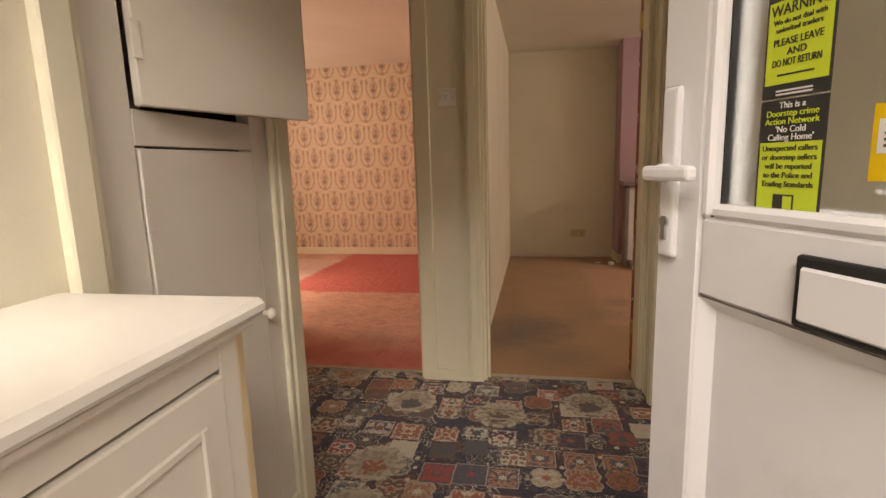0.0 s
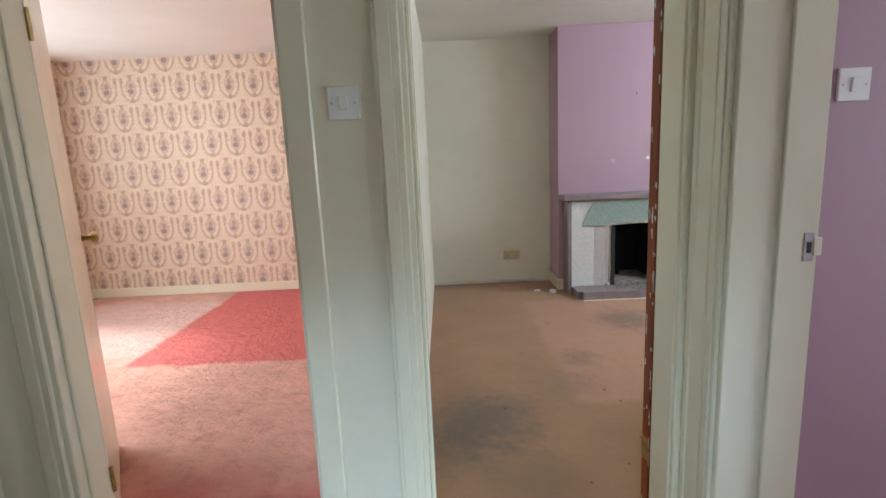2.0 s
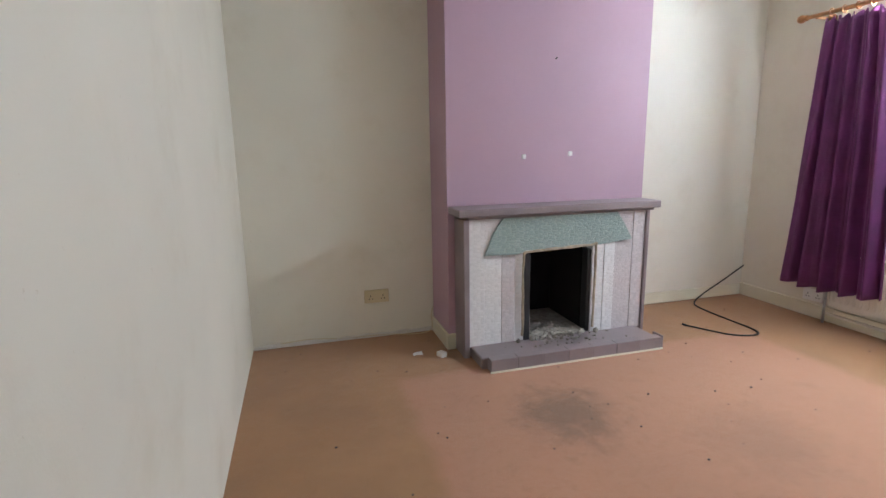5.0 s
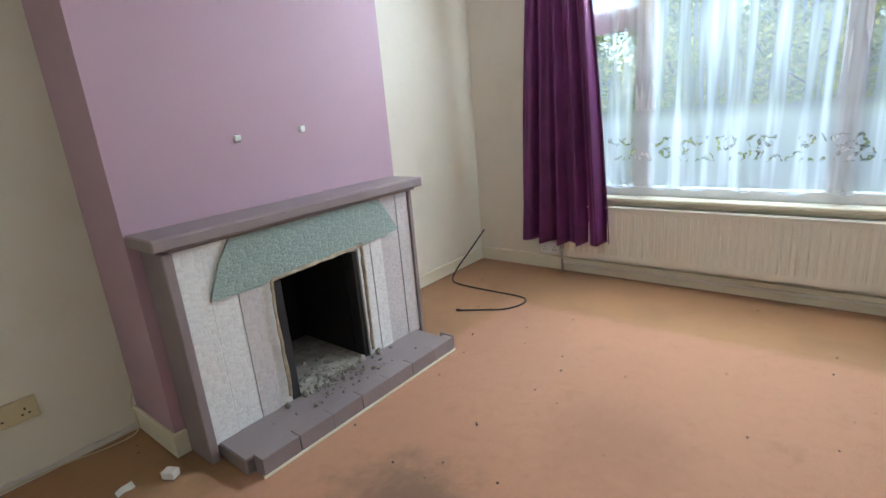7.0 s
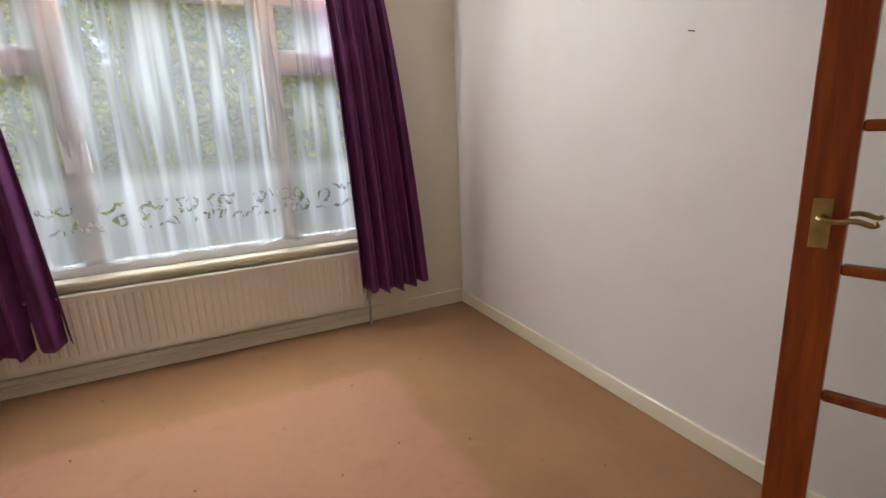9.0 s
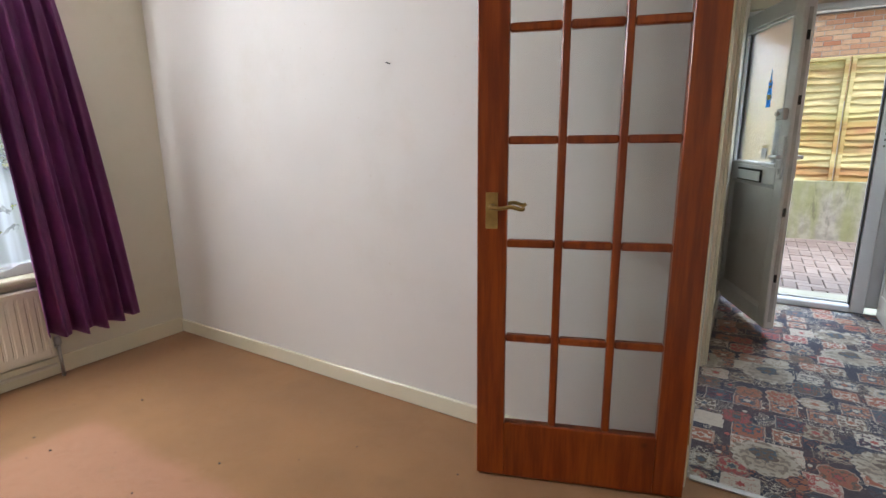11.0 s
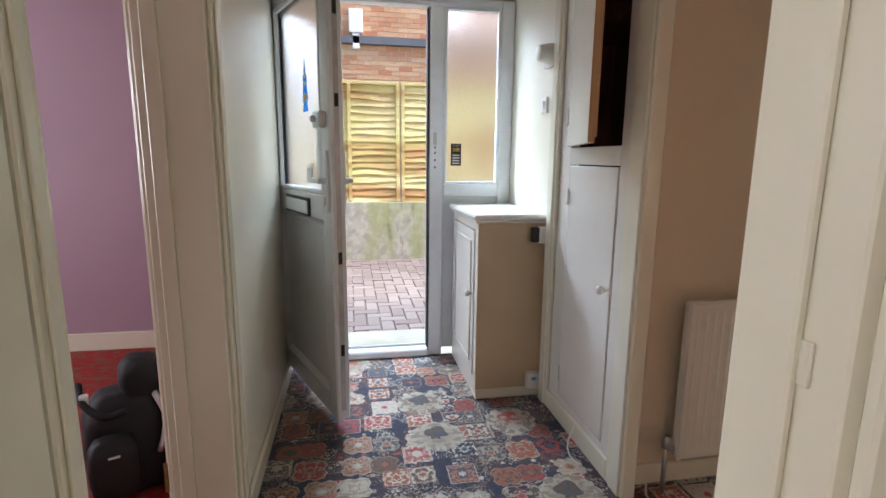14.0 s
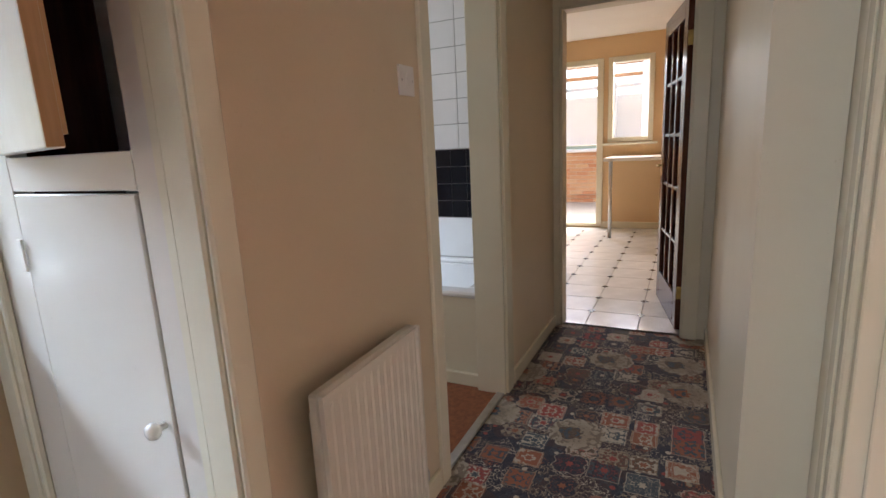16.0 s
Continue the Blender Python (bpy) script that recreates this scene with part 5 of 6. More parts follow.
# ---- radiators ----
def radiator(name, length, z0, z1, m, label, flutes):
    """Panel radiator: x along, front towards -y."""
    ob = thing(name, (0, 0, 0), label, "radiator", "", m)
    bm = bmesh.new()
    step = length / flutes
    prof = []
    for i in range(flutes):
        a = i * step
        prof += [(a, 0.0), (a + step * 0.22, 0.0), (a + step * 0.36, -0.004), (a + step * 0.86, -0.004)]
    prof.append((length, 0.0))
    rows = []
    for z, k in ((z0, 0.0), (z0 + 0.03, 0.0), (z0 + 0.05, 1.0), (z1 - 0.05, 1.0), (z1 - 0.03, 0.0), (z1 - 0.006, 0.0), (z1, 0.0)):
        rows.append([bm.verts.new((x, -0.004 if k == 0.0 and z < z1 else (y if z < z1 else 0.0), z)) for x, y in prof])
    for a, b in zip(rows, rows[1:]):
        for i in range(len(prof) - 1):
            bm.faces.new((a[i], a[i + 1], b[i + 1], b[i]))
    bmesh.ops.recalc_face_normals(bm, faces=bm.faces)
    body = part("panel", bm, M_RAD, ob)
    part("back", boxes((0, length, 0.001, 0.03, z0 + 0.002, z1), bevel=0.006), M_RAD, ob)
    part("seam", boxes((0.0, length, -0.008, -0.004, z1 - 0.012, z1 - 0.004), (0.0, 0.012, -0.014, 0.0, z0, z1), (length - 0.012, length, -0.014, 0.0, z0, z1), bevel=0.001), M_RAD, ob)
    for x in (-0.03, length + 0.03):
        bm = tube(bmesh.new(), [(x, 0.015, -0.0), (x, 0.015, z0 + 0.05)], 0.008, 10)
        tube(bm, [(x, 0.015, z0 + 0.035), (0.01 if x < 0 else length - 0.01, 0.015, z0 + 0.035)], 0.009, 10)
        turned(bm, [(0.013, 0), (0.016, 0.008), (0.016, 0.03), (0.011, 0.045)], pose(x, 0.015, z0 + 0.04, 0, 0, 0), 12)
        part("valve", bm, M_STEEL, ob, smooth=True)
    for x in (0.15 * length, 0.85 * length):
        part("bracket", boxes((x - 0.015, x + 0.015, 0.03, 0.075, z0 + 0.08, z1 - 0.08)), M_RAD, ob)
    return ob


radiator("hall_radiator", 0.45, 0.14, 0.715, pose(-0.675, -0.985, 0, 0, 0, 181.5), "small cream panel radiator on the hall wall", 14)
radiator("living_room_radiator", 1.87, 0.14, 0.505, pose(3.7, 2.75, 0, 0, 0, -90), "long cream panel radiator under the window", 46)
structure("heating_pipe", tube(bmesh.new(), [(3.75, 0.86, 0.06), (3.75, 2.8, 0.06)], 0.011, 10), M_RAD)
wire = thing("white_lead", (-0.6, -0.95, 0), "thin white lead lying on the hall carpet", "cable")
part("cord", tube(bmesh.new(), smooth_path([(-0.6, -1.03, 0.02), (-0.57, -0.97, 0.012), (-0.6, -0.9, 0.006), (-0.68, -0.86, 0.005)]), 0.004, 6), M_PLASTIC, wire, smooth=True)
lead = thing("white_flex", (-0.46, -1.72, 0), "short white flex by the cupboard foot", "cable")
part("cord", tube(bmesh.new(), smooth_path([(-0.44, -1.3, 0.12), (-0.4, -1.27, 0.05), (-0.41, -1.24, 0.006), (-0.43, -1.2, 0.005)]), 0.003, 6), M_PLASTIC, lead, smooth=True)
blk = thing("door_head_block", (-0.36, -2.38, 2.06), "yellowed wooden block fixed above the door frame", "wood block")
part("body", boxes((-0.42, -0.3, -2.408, -2.33, 2.07, 2.25), bevel=0.004), M_OLD_PLASTIC, blk)
part("top_rail", boxes((-0.43, -0.29, -2.408, -2.32, 2.15, 2.17), bevel=0.002), M_CUPBOARD, blk)


# ---- inner doors ----
def glazed_door(name, m, wood_mat, label, rows=5, cols=3, L=0.762):
    """Fifteen-pane door; x from hinge to handle."""
    T, H = 0.036, 1.981
    ob = thing(name, (0, 0, 0), label, "door", "", m)
    sw, top, bot = 0.098, 0.108, 0.215
    part("stile", boxes((0, sw, 0, T, 0.008, H), bevel=0.003), wood_mat, ob)
    part("stile", boxes((L - sw, L, 0, T, 0.008, H), bevel=0.003), wood_mat, ob)
    part("rail", boxes((sw, L - sw, 0, T, H - top, H), bevel=0.003), wood_mat, ob)
    part("rail", boxes((sw, L - sw, 0, T, 0.008, 0.008 + bot), bevel=0.003), wood_mat, ob)
    x0, x1, z0, z1 = sw, L - sw, 0.008 + bot, H - top
    bar = 0.026
    cw, rh = (x1 - x0 - bar * (cols - 1)) / cols, (z1 - z0 - bar * (rows - 1)) / rows
    for i in range(1, cols):
        x = x0 + i * cw + (i - 1) * bar
        part("glazing_bar", boxes((x, x + bar, 0.003, T - 0.003, z0, z1), bevel=0.005), wood_mat, ob)
    for j in range(1, rows):
        z = z0 + j * rh + (j - 1) * bar
        for i in range(cols):
            x = x0 + i * (cw + bar)
            part("glazing_bar", boxes((x, x + cw, 0.004, T - 0.004, z, z + bar), bevel=0.005), wood_mat, ob)
    for i in range(cols):
        for j in range(rows):
            x, z = x0 + i * (cw + bar), z0 + j * (rh + bar)
            p = part("pane", boxes((x, x + cw, T / 2 - 0.002, T / 2 + 0.002, z, z + rh)), M_GLASS, ob)
            p.visible_shadow = False
    for s, y in ((-1, 0.0), (1, T)):
        ya, yb = min(y, y + s * 0.004), max(y, y + s * 0.004)
        plate = part("handle_plate", boxes((L - 0.068, L - 0.028, ya, yb, 0.93, 1.05), bevel=0.0015), M_BRASS, ob, "worn brass handle plate")
        bm = turned(bmesh.new(), [(0.009, 0), (0.008, 0.03)], pose(L - 0.048, y, 1.005, -90 * s, 0, 0), 12)
        yy = y + s * 0.035
        tube(bm, smooth_path([(L - 0.048, yy, 1.005), (L - 0.08, yy, 1.002), (L - 0.115, yy + s * 0.004, 1.008), (L - 0.145, yy, 1.0), (L - 0.155, yy, 1.006)]), 0.0065, 8)
        part("lever", bm, M_BRASS, plate, "scrolled brass lever", smooth=True)
    for z in (0.25, 1.75):
        part("hinge", boxes((-0.003, 0.0, 0.002, T - 0.002, z - 0.04, z + 0.04)), M_BRASS, ob)
    return ob


gdoor = glazed_door("glazed_door", pose(0.768, 0.168, 0, 0, 0, 19.2), M_PINE, "red-stained pine fifteen-pane glazed door standing open against the wall", L=0.712)
rng = random.Random(4)
for k in range(34):
    z, y, h = rng.uniform(0.05, 1.9), rng.choice((0.0, 0.0, 0.0, 0.012, 0.025)), rng.uniform(0.006, 0.05) * rng.random()
    bm = bmesh.new()
    ring = [(y + (0.5 + 0.5 * math.cos(a)) * rng.uniform(0.001, 0.007), z + (h + 0.004) * math.sin(a) * rng.uniform(0.6, 1.2)) for a in (2 * math.pi * i / 9 for i in range(9))]
    verts = [bm.verts.new((-0.0011, yy, zz)) for yy, zz in ring]
    low = [bm.verts.new((0.0005, yy, zz)) for yy, zz in ring]
    bm.faces.new(verts)
    for i in range(9):
        bm.faces.new((verts[i], low[i], low[(i + 1) % 9], verts[(i + 1) % 9]))
    part("paint_chip", bm, M_RAW_EDGE, gdoor)
glazed_door("kitchen_door", pose(-3.26, -0.3, 0, 0, 0, 180 + 11), M_DARK_WOOD, "dark hardwood glazed kitchen door standing open")
bed_door = thing("bedroom_door", (0, 0, 0), "cream gloss-painted flush door standing open", "door", "", pose(-1.064, 0.136, 0, 0, 0, 123.5))
part("leaf", boxes((0, 0.75, 0.0, 0.036, 0.008, 1.97), bevel=0.003), M_GLOSS, bed_door)
for z in (0.25, 1.7):
    part("hinge", tube(bmesh.new(), [(-0.004, -0.004, z - 0.045), (-0.004, -0.004, z + 0.045)], 0.006, 8), M_BRASS, bed_door)
part("knob", turned(bmesh.new(), [(0.012, 0), (0.01, 0.03), (0.024, 0.04), (0.024, 0.055), (0.01, 0.062)], pose(0.7, 0.0, 1.0, 90, 0, 0), 16), M_BRASS, bed_door, smooth=True)
mauve_door = thing("mauve_room_door", (0, 0, 0), "cream gloss-painted flush door standing open", "door", "", pose(0.99, -1.0, 0, 0, 0, -86))
part("leaf", boxes((0, 0.71, -0.036, 0.0, 0.008, 1.97), bevel=0.003), M_GLOSS, mauve_door)
part("knob", turned(bmesh.new(), [(0.012, 0), (0.01, 0.03), (0.024, 0.04), (0.024, 0.055), (0.01, 0.062)], pose(0.66, 0.0, 1.0, -90, 0, 0), 16), M_BRASS, mauve_door, smooth=True)
for x, y, z in ((0.97, -0.992, 0.25), (0.97, -0.992, 1.7)):
    part("hinge", tube(bmesh.new(), [(-0.004, 0.002, z - 0.045), (-0.004, 0.002, z + 0.045)], 0.006, 8), M_BRASS, mauve_door)

# ---- chimney breast and fireplace ----
structure("chimney_breast", wall_x(1.137, 2.475, 3.15, 3.52, CEIL, (1.56, 2.02, 0, 0.62)), M_PURPLE, "mauve-painted chimney breast")
for x, z in ((1.62, 1.165), (1.932, 1.178)):
    nail = thing("wall_plug", (x, 3.15, z), "small white plug in the mauve chimney breast", "wall plug", "wall plugs")
    part("plug", boxes((x - 0.013, x + 0.013, 3.138, 3.15, z - 0.014, z + 0.014), bevel=0.003), M_PLASTIC, nail)
hook = thing("picture_hook", (1.82, 3.15, 1.73), "tiny dark nail in the chimney breast", "nail")
part("shank", tube(bmesh.new(), [(1.82, 3.15, 1.73), (1.82, 3.132, 1.735)], 0.004, 6), M_IRON, hook)

fire = thing("fireplace", (1.8, 2.98, 0), "old mosaic fireplace with mauve mantel and green lintel panel", "fireplace")
FR = 2.985
part("mantel", boxes((1.14, 2.458, 2.935, 3.15, 0.842, 0.886), bevel=0.006), M_MAUVE_STONE, fire, "mauve-painted mantel shelf")
part("mantel_moulding", boxes((1.2, 2.43, 2.965, 3.15, 0.825, 0.842), bevel=0.003), M_MAUVE_STONE, fire)
part("side_pilaster", boxes((1.178, 1.213, FR - 0.012, 3.15, 0.0, 0.825), bevel=0.004), M_MAUVE_STONE, fire, "brown-mauve side return")
part("side_pilaster", boxes((2.385, 2.41, FR - 0.012, 3.15, 0.0, 0.825), bevel=0.004), M_MAUVE_STONE, fire, "brown-mauve side return")
for x0, x1, mt, dy in ((1.213, 1.31, M_MOSAIC_WHITE, 0.0), (1.31, 1.415, M_MOSAIC_WHITE, 0.003), (1.415, 1.5, M_MOSAIC_GREY, 0.0), (1.5, 1.56, M_MOSAIC_WHITE, 0.004),
                       (2.02, 2.1, M_MOSAIC_WHITE, 0.004), (2.1, 2.175, M_MOSAIC_WHITE, 0.0), (2.175, 2.3, M_MOSAIC_GREY, 0.004), (2.3, 2.385, M_MOSAIC_GREY, 0.0)):
    part("mosaic_strip", boxes((x0, x1, FR + dy, 3.148, 0.06, 0.825), bevel=0.002), mt, fire)
part("lintel", boxes((1.56, 2.02, FR + 0.003, 3.148, 0.62, 0.825)), M_MOSAIC_WHITE, fire)
outline = [(1.305, 0.612), (1.5, 0.606), (1.535, 0.612), (1.56, 0.626), (2.02, 0.632), (2.05, 0.628), (2.286, 0.65), (2.235, 0.735), (2.175, 0.824), (1.42, 0.826), (1.36, 0.74)]
part("green_panel", prism(bmesh.new(), outline, FR - 0.012, FR + 0.01), M_MOSAIC_GREEN, fire, "sea-green mosaic panel over the opening")
lip = tube(bmesh.new(), smooth_path([(1.548, FR - 0.01, 0.1), (1.548, FR - 0.012, 0.4), (1.55, FR - 0.012, 0.585), (1.575, FR - 0.014, 0.615), (1.75, FR - 0.014, 0.624), (2.0, FR - 0.014, 0.63), (2.03, FR - 0.012, 0.62), (2.032, FR - 0.012, 0.4), (2.03, FR - 0.01, 0.1)], 5), 0.008, 6)
for v in lip.verts:
    v.co += noise.noise_vector(v.co * 40) * 0.006
part("opening_edge", lip, M_CEMENT, fire, "broken cement edge of the opening")
part("side_cheek", boxes((1.562, 1.6, FR + 0.0, 3.06, 0.05, 0.6), bevel=0.003), M_IRON, fire, "dark iron cheek")
part("side_cheek", boxes((1.99, 2.018, FR + 0.01, 3.06, 0.05, 0.6), bevel=0.003), M_IRON, fire, "dark iron cheek")
pieces_of("firebox", fire, M_SOOT, (1.56, 1.6, 3.06, 3.5, 0, 0.62), (1.98, 2.02, 3.06, 3.5, 0, 0.62), (1.6, 1.98, 3.46, 3.5, 0, 0.62), (1.6, 1.98, 3.06, 3.46, 0.6, 0.62), bevel=0.0, label="sooty fire opening")
bm = bmesh.new()
prism(bm, [(1.6, 0.07), (1.75, 0.07), (1.75, 0.45), (1.6, 0.52)], 3.3, 3.46)
part("fire_brick", bm, M_SOOT, fire)
part("hearth", boxes((1.222, 2.36, 2.8, 3.15, 0.0, 0.066), bevel=0.006), M_MAUVE_STONE, fire, "mauve-painted tiled hearth")
tile_me = mesh_of("kerb_tile", box(bmesh.new(), 0.0, 0.1575, 2.738, 2.8, 0.0, 0.076, 0.003, 2), M_MAUVE_STONE)
for i in range(7):
    ob = piece("kerb_tile", tile_me, Matrix.Translation((1.256 + i * 0.1585, 0, 0)) @ Matrix.Rotation(radians(0.02 * (-1) ** i), 4, "Z"), fire)
part("kerb_corner", boxes((2.366, 2.378, 2.742, 2.83, 0.0, 0.082), bevel=0.003), M_MAUVE_STONE, fire)
part("kerb_bed", boxes((1.25, 2.372, 2.734, 2.742, 0.0, 0.01)), M_GLOSS, fire, "pale painted edge by the carpet")
rng = random.Random(7)
bm = bmesh.new()
for k in range(260):
    x, y = rng.gauss(1.79, 0.14), rng.gauss(3.02, 0.1)
    if not (1.3 < x < 2.3 and 2.83 < y < 3.4) or (y > 2.97 and not 1.61 < x < 1.97):
        continue
    s = rng.uniform(0.004, 0.02) * (1.0 if y > 2.95 else 0.6)
    made = bmesh.ops.create_icosphere(bm, subdivisions=1, radius=s)["verts"]
    off = Vector((x, y, 0.068 + s * 0.45))
    for v in made:
        v.co = v.co * rng.uniform(0.6, 1.3) + off
rub = part("rubble", bm, M_RUBBLE, fire, "ash and broken mortar spilled on the hearth")
tagged(rub, kind="stuff")
part("ash_bed", boxes((1.6, 1.98, 2.98, 3.46, 0.07, 0.082)), M_RUBBLE, fire)

# ---- living room window, curtains ----
wx0, wx1 = 3.83, 3.89
win = tagged(thing("window_1", (3.86, 1.74, 0.56), "white plastic window with two side lights and top vents", "window"), kind="structure")
ya, yb, za, zb = WIN
pieces_of("window_frame", win, M_PVC, (wx0, wx1, ya, ya + 0.07, za, zb), (wx0, wx1, yb - 0.07, yb, za, zb), (wx0, wx1, ya + 0.07, yb - 0.07, zb - 0.07, zb), (wx0, wx1, ya + 0.07, yb - 0.07, za, za + 0.06), bevel=0.005)
part("mullion", boxes((wx0 - 0.004, wx1, 2.215, 2.325, za + 0.06, zb - 0.07), bevel=0.006), M_PVC, win)
part("mullion", boxes((wx0 - 0.004, wx1, 1.225, 1.325, za + 0.06, zb - 0.07), bevel=0.006), M_PVC, win)
part("transom", boxes((wx0 - 0.006, wx1, 2.325, yb - 0.07, 1.57, 1.7), bevel=0.006), M_PVC, win)
part("transom", boxes((wx0 - 0.006, wx1, ya + 0.07, 1.225, 1.57, 1.7), bevel=0.006), M_PVC, win)
for y0, y1, z0, z1 in ((2.325, yb - 0.07, za + 0.06, 1.57), (2.325, yb - 0.07, 1.7, zb - 0.07), (1.325, 2.215, za + 0.06, zb - 0.07), (ya + 0.07, 1.225, za + 0.06, 1.57), (ya + 0.07, 1.225, 1.7, zb - 0.07)):
    p = part("pane", boxes((3.858, 3.862, y0, y1, z0, z1)), M_GLASS, win)
    p.visible_shadow = False
part("window_sill", boxes((3.72, 3.83, ya - 0.04, yb + 0.04, 0.535, 0.562), bevel=0.007), M_GLOSS, win, "cream painted window board")
part("sill_apron", boxes((3.755, 3.775, ya - 0.02, yb + 0.02, 0.505, 0.535), bevel=0.003), M_GLOSS, win)


def cloth(y_of, x_of, z_of, nu, nv):
    """A hanging sheet: functions of (across, down), both 0 to 1."""
    bm = bmesh.new()
    grid = [[bm.verts.new((x_of(i / nu, j / nv), y_of(i / nu, j / nv), z_of(i / nu, j / nv))) for i in range(nu + 1)] for j in range(nv + 1)]
    for j in range(nv):
        for i in range(nu):
            bm.faces.new((grid[j][i], grid[j][i + 1], grid[j + 1][i + 1], grid[j + 1][i]))
    return bm


def lace_x(u, v):
    w = u + 0.012 * math.sin(9 * v + 20 * u)
    return 3.795 + 0.016 * (0.3 + 0.7 * v) * (math.sin(46 * w) + 0.6 * math.sin(81 * w + 1.3 + v) + 0.5 * math.sin(23 * w + 2))


net = thing("net_curtain", (3.79, 1.74, 0.6), "white lace net curtain with a scalloped hem", "curtain")
part("net", cloth(lambda u, v: 0.78 + 1.9 * u + 0.012 * math.sin(8 * v + 30 * u) * v, lace_x, lambda u, v: 1.96 - (1.96 - 0.605 - 0.018 * abs(math.sin(26 * u))) * v, 260, 40), M_LACE, net, smooth=True)
part("wire", tube(bmesh.new(), [(3.795, 0.76, 1.962), (3.795, 2.72, 1.962)], 0.003, 6), M_PLASTIC, net)


def curtain(y_top, y_low, phase, label):
    """Velvet curtain gathered at the top; y_top and y_low run from one edge to the other."""
    ob = thing("curtain", (3.62, sum(y_low) / 2, 0.25), label, "curtain", "curtains")

    def y_of(u, v):
        k = v ** 0.8
        return (y_top[0] + (y_top[1] - y_top[0]) * u) * (1 - k) + (y_low[0] + (y_low[1] - y_low[0]) * u) * k

    def x_of(u, v):
        a = 0.02 + 0.02 * v
        return 3.63 + a * math.sin(2 * math.pi * 5.2 * u + phase + 0.7 * math.sin(3 * v)) + 0.5 * a * math.sin(2 * math.pi * 9.3 * u + 2 * phase - v) + 0.02 * v * math.sin(4 * u + phase)

    def z_of(u, v):
        top = 2.0 - 0.03 * math.cos(2 * math.pi * 5 * u) ** 2
        low = 0.262 + 0.006 * math.sin(2 * math.pi * 5.2 * u + phase) - 0.02 * math.sin(math.pi * u)
        return top + (low - top) * v

    sheet = part("drape", cloth(y_of, x_of, z_of, 110, 50), M_VELVET, ob, smooth=True)
    s = sheet.modifiers.new("thickness", "SOLIDIFY")
    s.thickness = 0.004
    for i in range(5):
        u = (i + 0.5) / 5
        y = y_top[0] + (y_top[1] - y_top[0]) * u
        bm = tube(bmesh.new(), [(3.635 + 0.021 * math.cos(a), y, 2.03 + 0.021 * math.sin(a)) for a in (2 * math.pi * k / 16 for k in range(17))], 0.004, 6)
        part("ring", bm, M_POLE, ob, "wooden curtain ring", smooth=True)
    return ob


curtain((2.56, 2.965), (2.42, 3.062), 0.4, "purple velvet curtain drawn aside by the alcove")
curtain((0.645, 0.985), (0.445, 0.915), 1.9, "purple velvet curtain drawn aside by the white wall")
pole = thing("curtain_pole", (3.635, 1.75, 2.03), "varnished wooden curtain pole with turned ends", "curtain pole")
part("rod", tube(bmesh.new(), [(3.635, 0.5, 2.032), (3.635, 3.08, 2.032)], 0.0135, 12), M_POLE, pole, smooth=True)
FINIAL = [(0.0135, 0), (0.02, 0.006), (0.014, 0.016), (0.024, 0.03), (0.027, 0.045), (0.022, 0.062), (0.01, 0.072)]
part("finial", turned(bmesh.new(), FINIAL, pose(3.635, 3.08, 2.032, -90, 0, 0), 14), M_POLE, pole, smooth=True)
part("finial", turned(bmesh.new(), FINIAL, pose(3.635, 0.5, 2.032, 90, 0, 0), 14), M_POLE, pole, smooth=True)
for y in (0.56, 3.02):
    bm = tube(bmesh.new(), [(3.775, y, 2.02), (3.635, y, 2.02)], 0.01, 10)
    turned(bm, [(0.03, 0), (0.03, 0.012)], pose(3.775, y, 2.02, 0, -90, 0), 14)
    part("bracket", bm, M_POLE, pole)

# ---- loose things in the living room ----
flex = thing("cut_cable", (3.0, 2.9, 0), "cut black aerial cable curling across the carpet from the corner", "cable")
part("cord", tube(bmesh.new(), smooth_path([(3.68, 3.42, 0.27), (3.5, 3.42, 0.17), (3.3, 3.41, 0.075), (3.19, 3.38, 0.02), (3.165, 3.28, 0.006), (3.155, 3.04, 0.006), (3.155, 2.83, 0.006), (3.12, 2.745, 0.006), (3.03, 2.735, 0.006), (2.93, 2.79, 0.006), (2.86, 2.9, 0.006), (2.79, 3.01, 0.008)], 8), 0.0055, 8), M_CABLE, flex, smooth=True)
part("plug_end", tube(bmesh.new(), [(2.79, 3.01, 0.008), (2.775, 3.035, 0.012)], 0.008, 8), M_BLACK, flex)
wired = thing("skirting_wire", (0.7, 3.5, 0), "thin pale wire along the foot of the cream wall", "cable")
part("cord", tube(bmesh.new(), smooth_path([(0.1, 3.51, 0.02), (0.3, 3.5, 0.035), (0.5, 3.505, 0.015), (0.8, 3.49, 0.012), (1.0, 3.45, 0.008), (1.09, 3.4, 0.05), (1.11, 3.48, 0.12), (1.13, 3.51, 0.16)]), 0.003, 6), M_OLD_PLASTIC, wired, smooth=True)
jb = thing("white_plug", (1.06, 3.05, 0), "small white plastic plug lying on the carpet", "plug")
bm = box(bmesh.new(), -0.02, 0.02, -0.026, 0.026, 0.0, 0.03, 0.005, 2)
bmesh.ops.transform(bm, matrix=pose(1.06, 3.05, 0.001, 0, 0, 28), verts=bm.verts)
part("body", bm, M_PLASTIC, jb)
bm = boxes((-0.004, 0.004, 0.026, 0.045, 0.01, 0.02))
bmesh.ops.transform(bm, matrix=pose(1.06, 3.05, 0.001, 0, 0, 28), verts=bm.verts)
part("pin", bm, M_BRASS, jb)
scrap = thing("paper_scrap", (0.93, 3.12, 0), "torn scrap of white paper on the carpet", "paper")
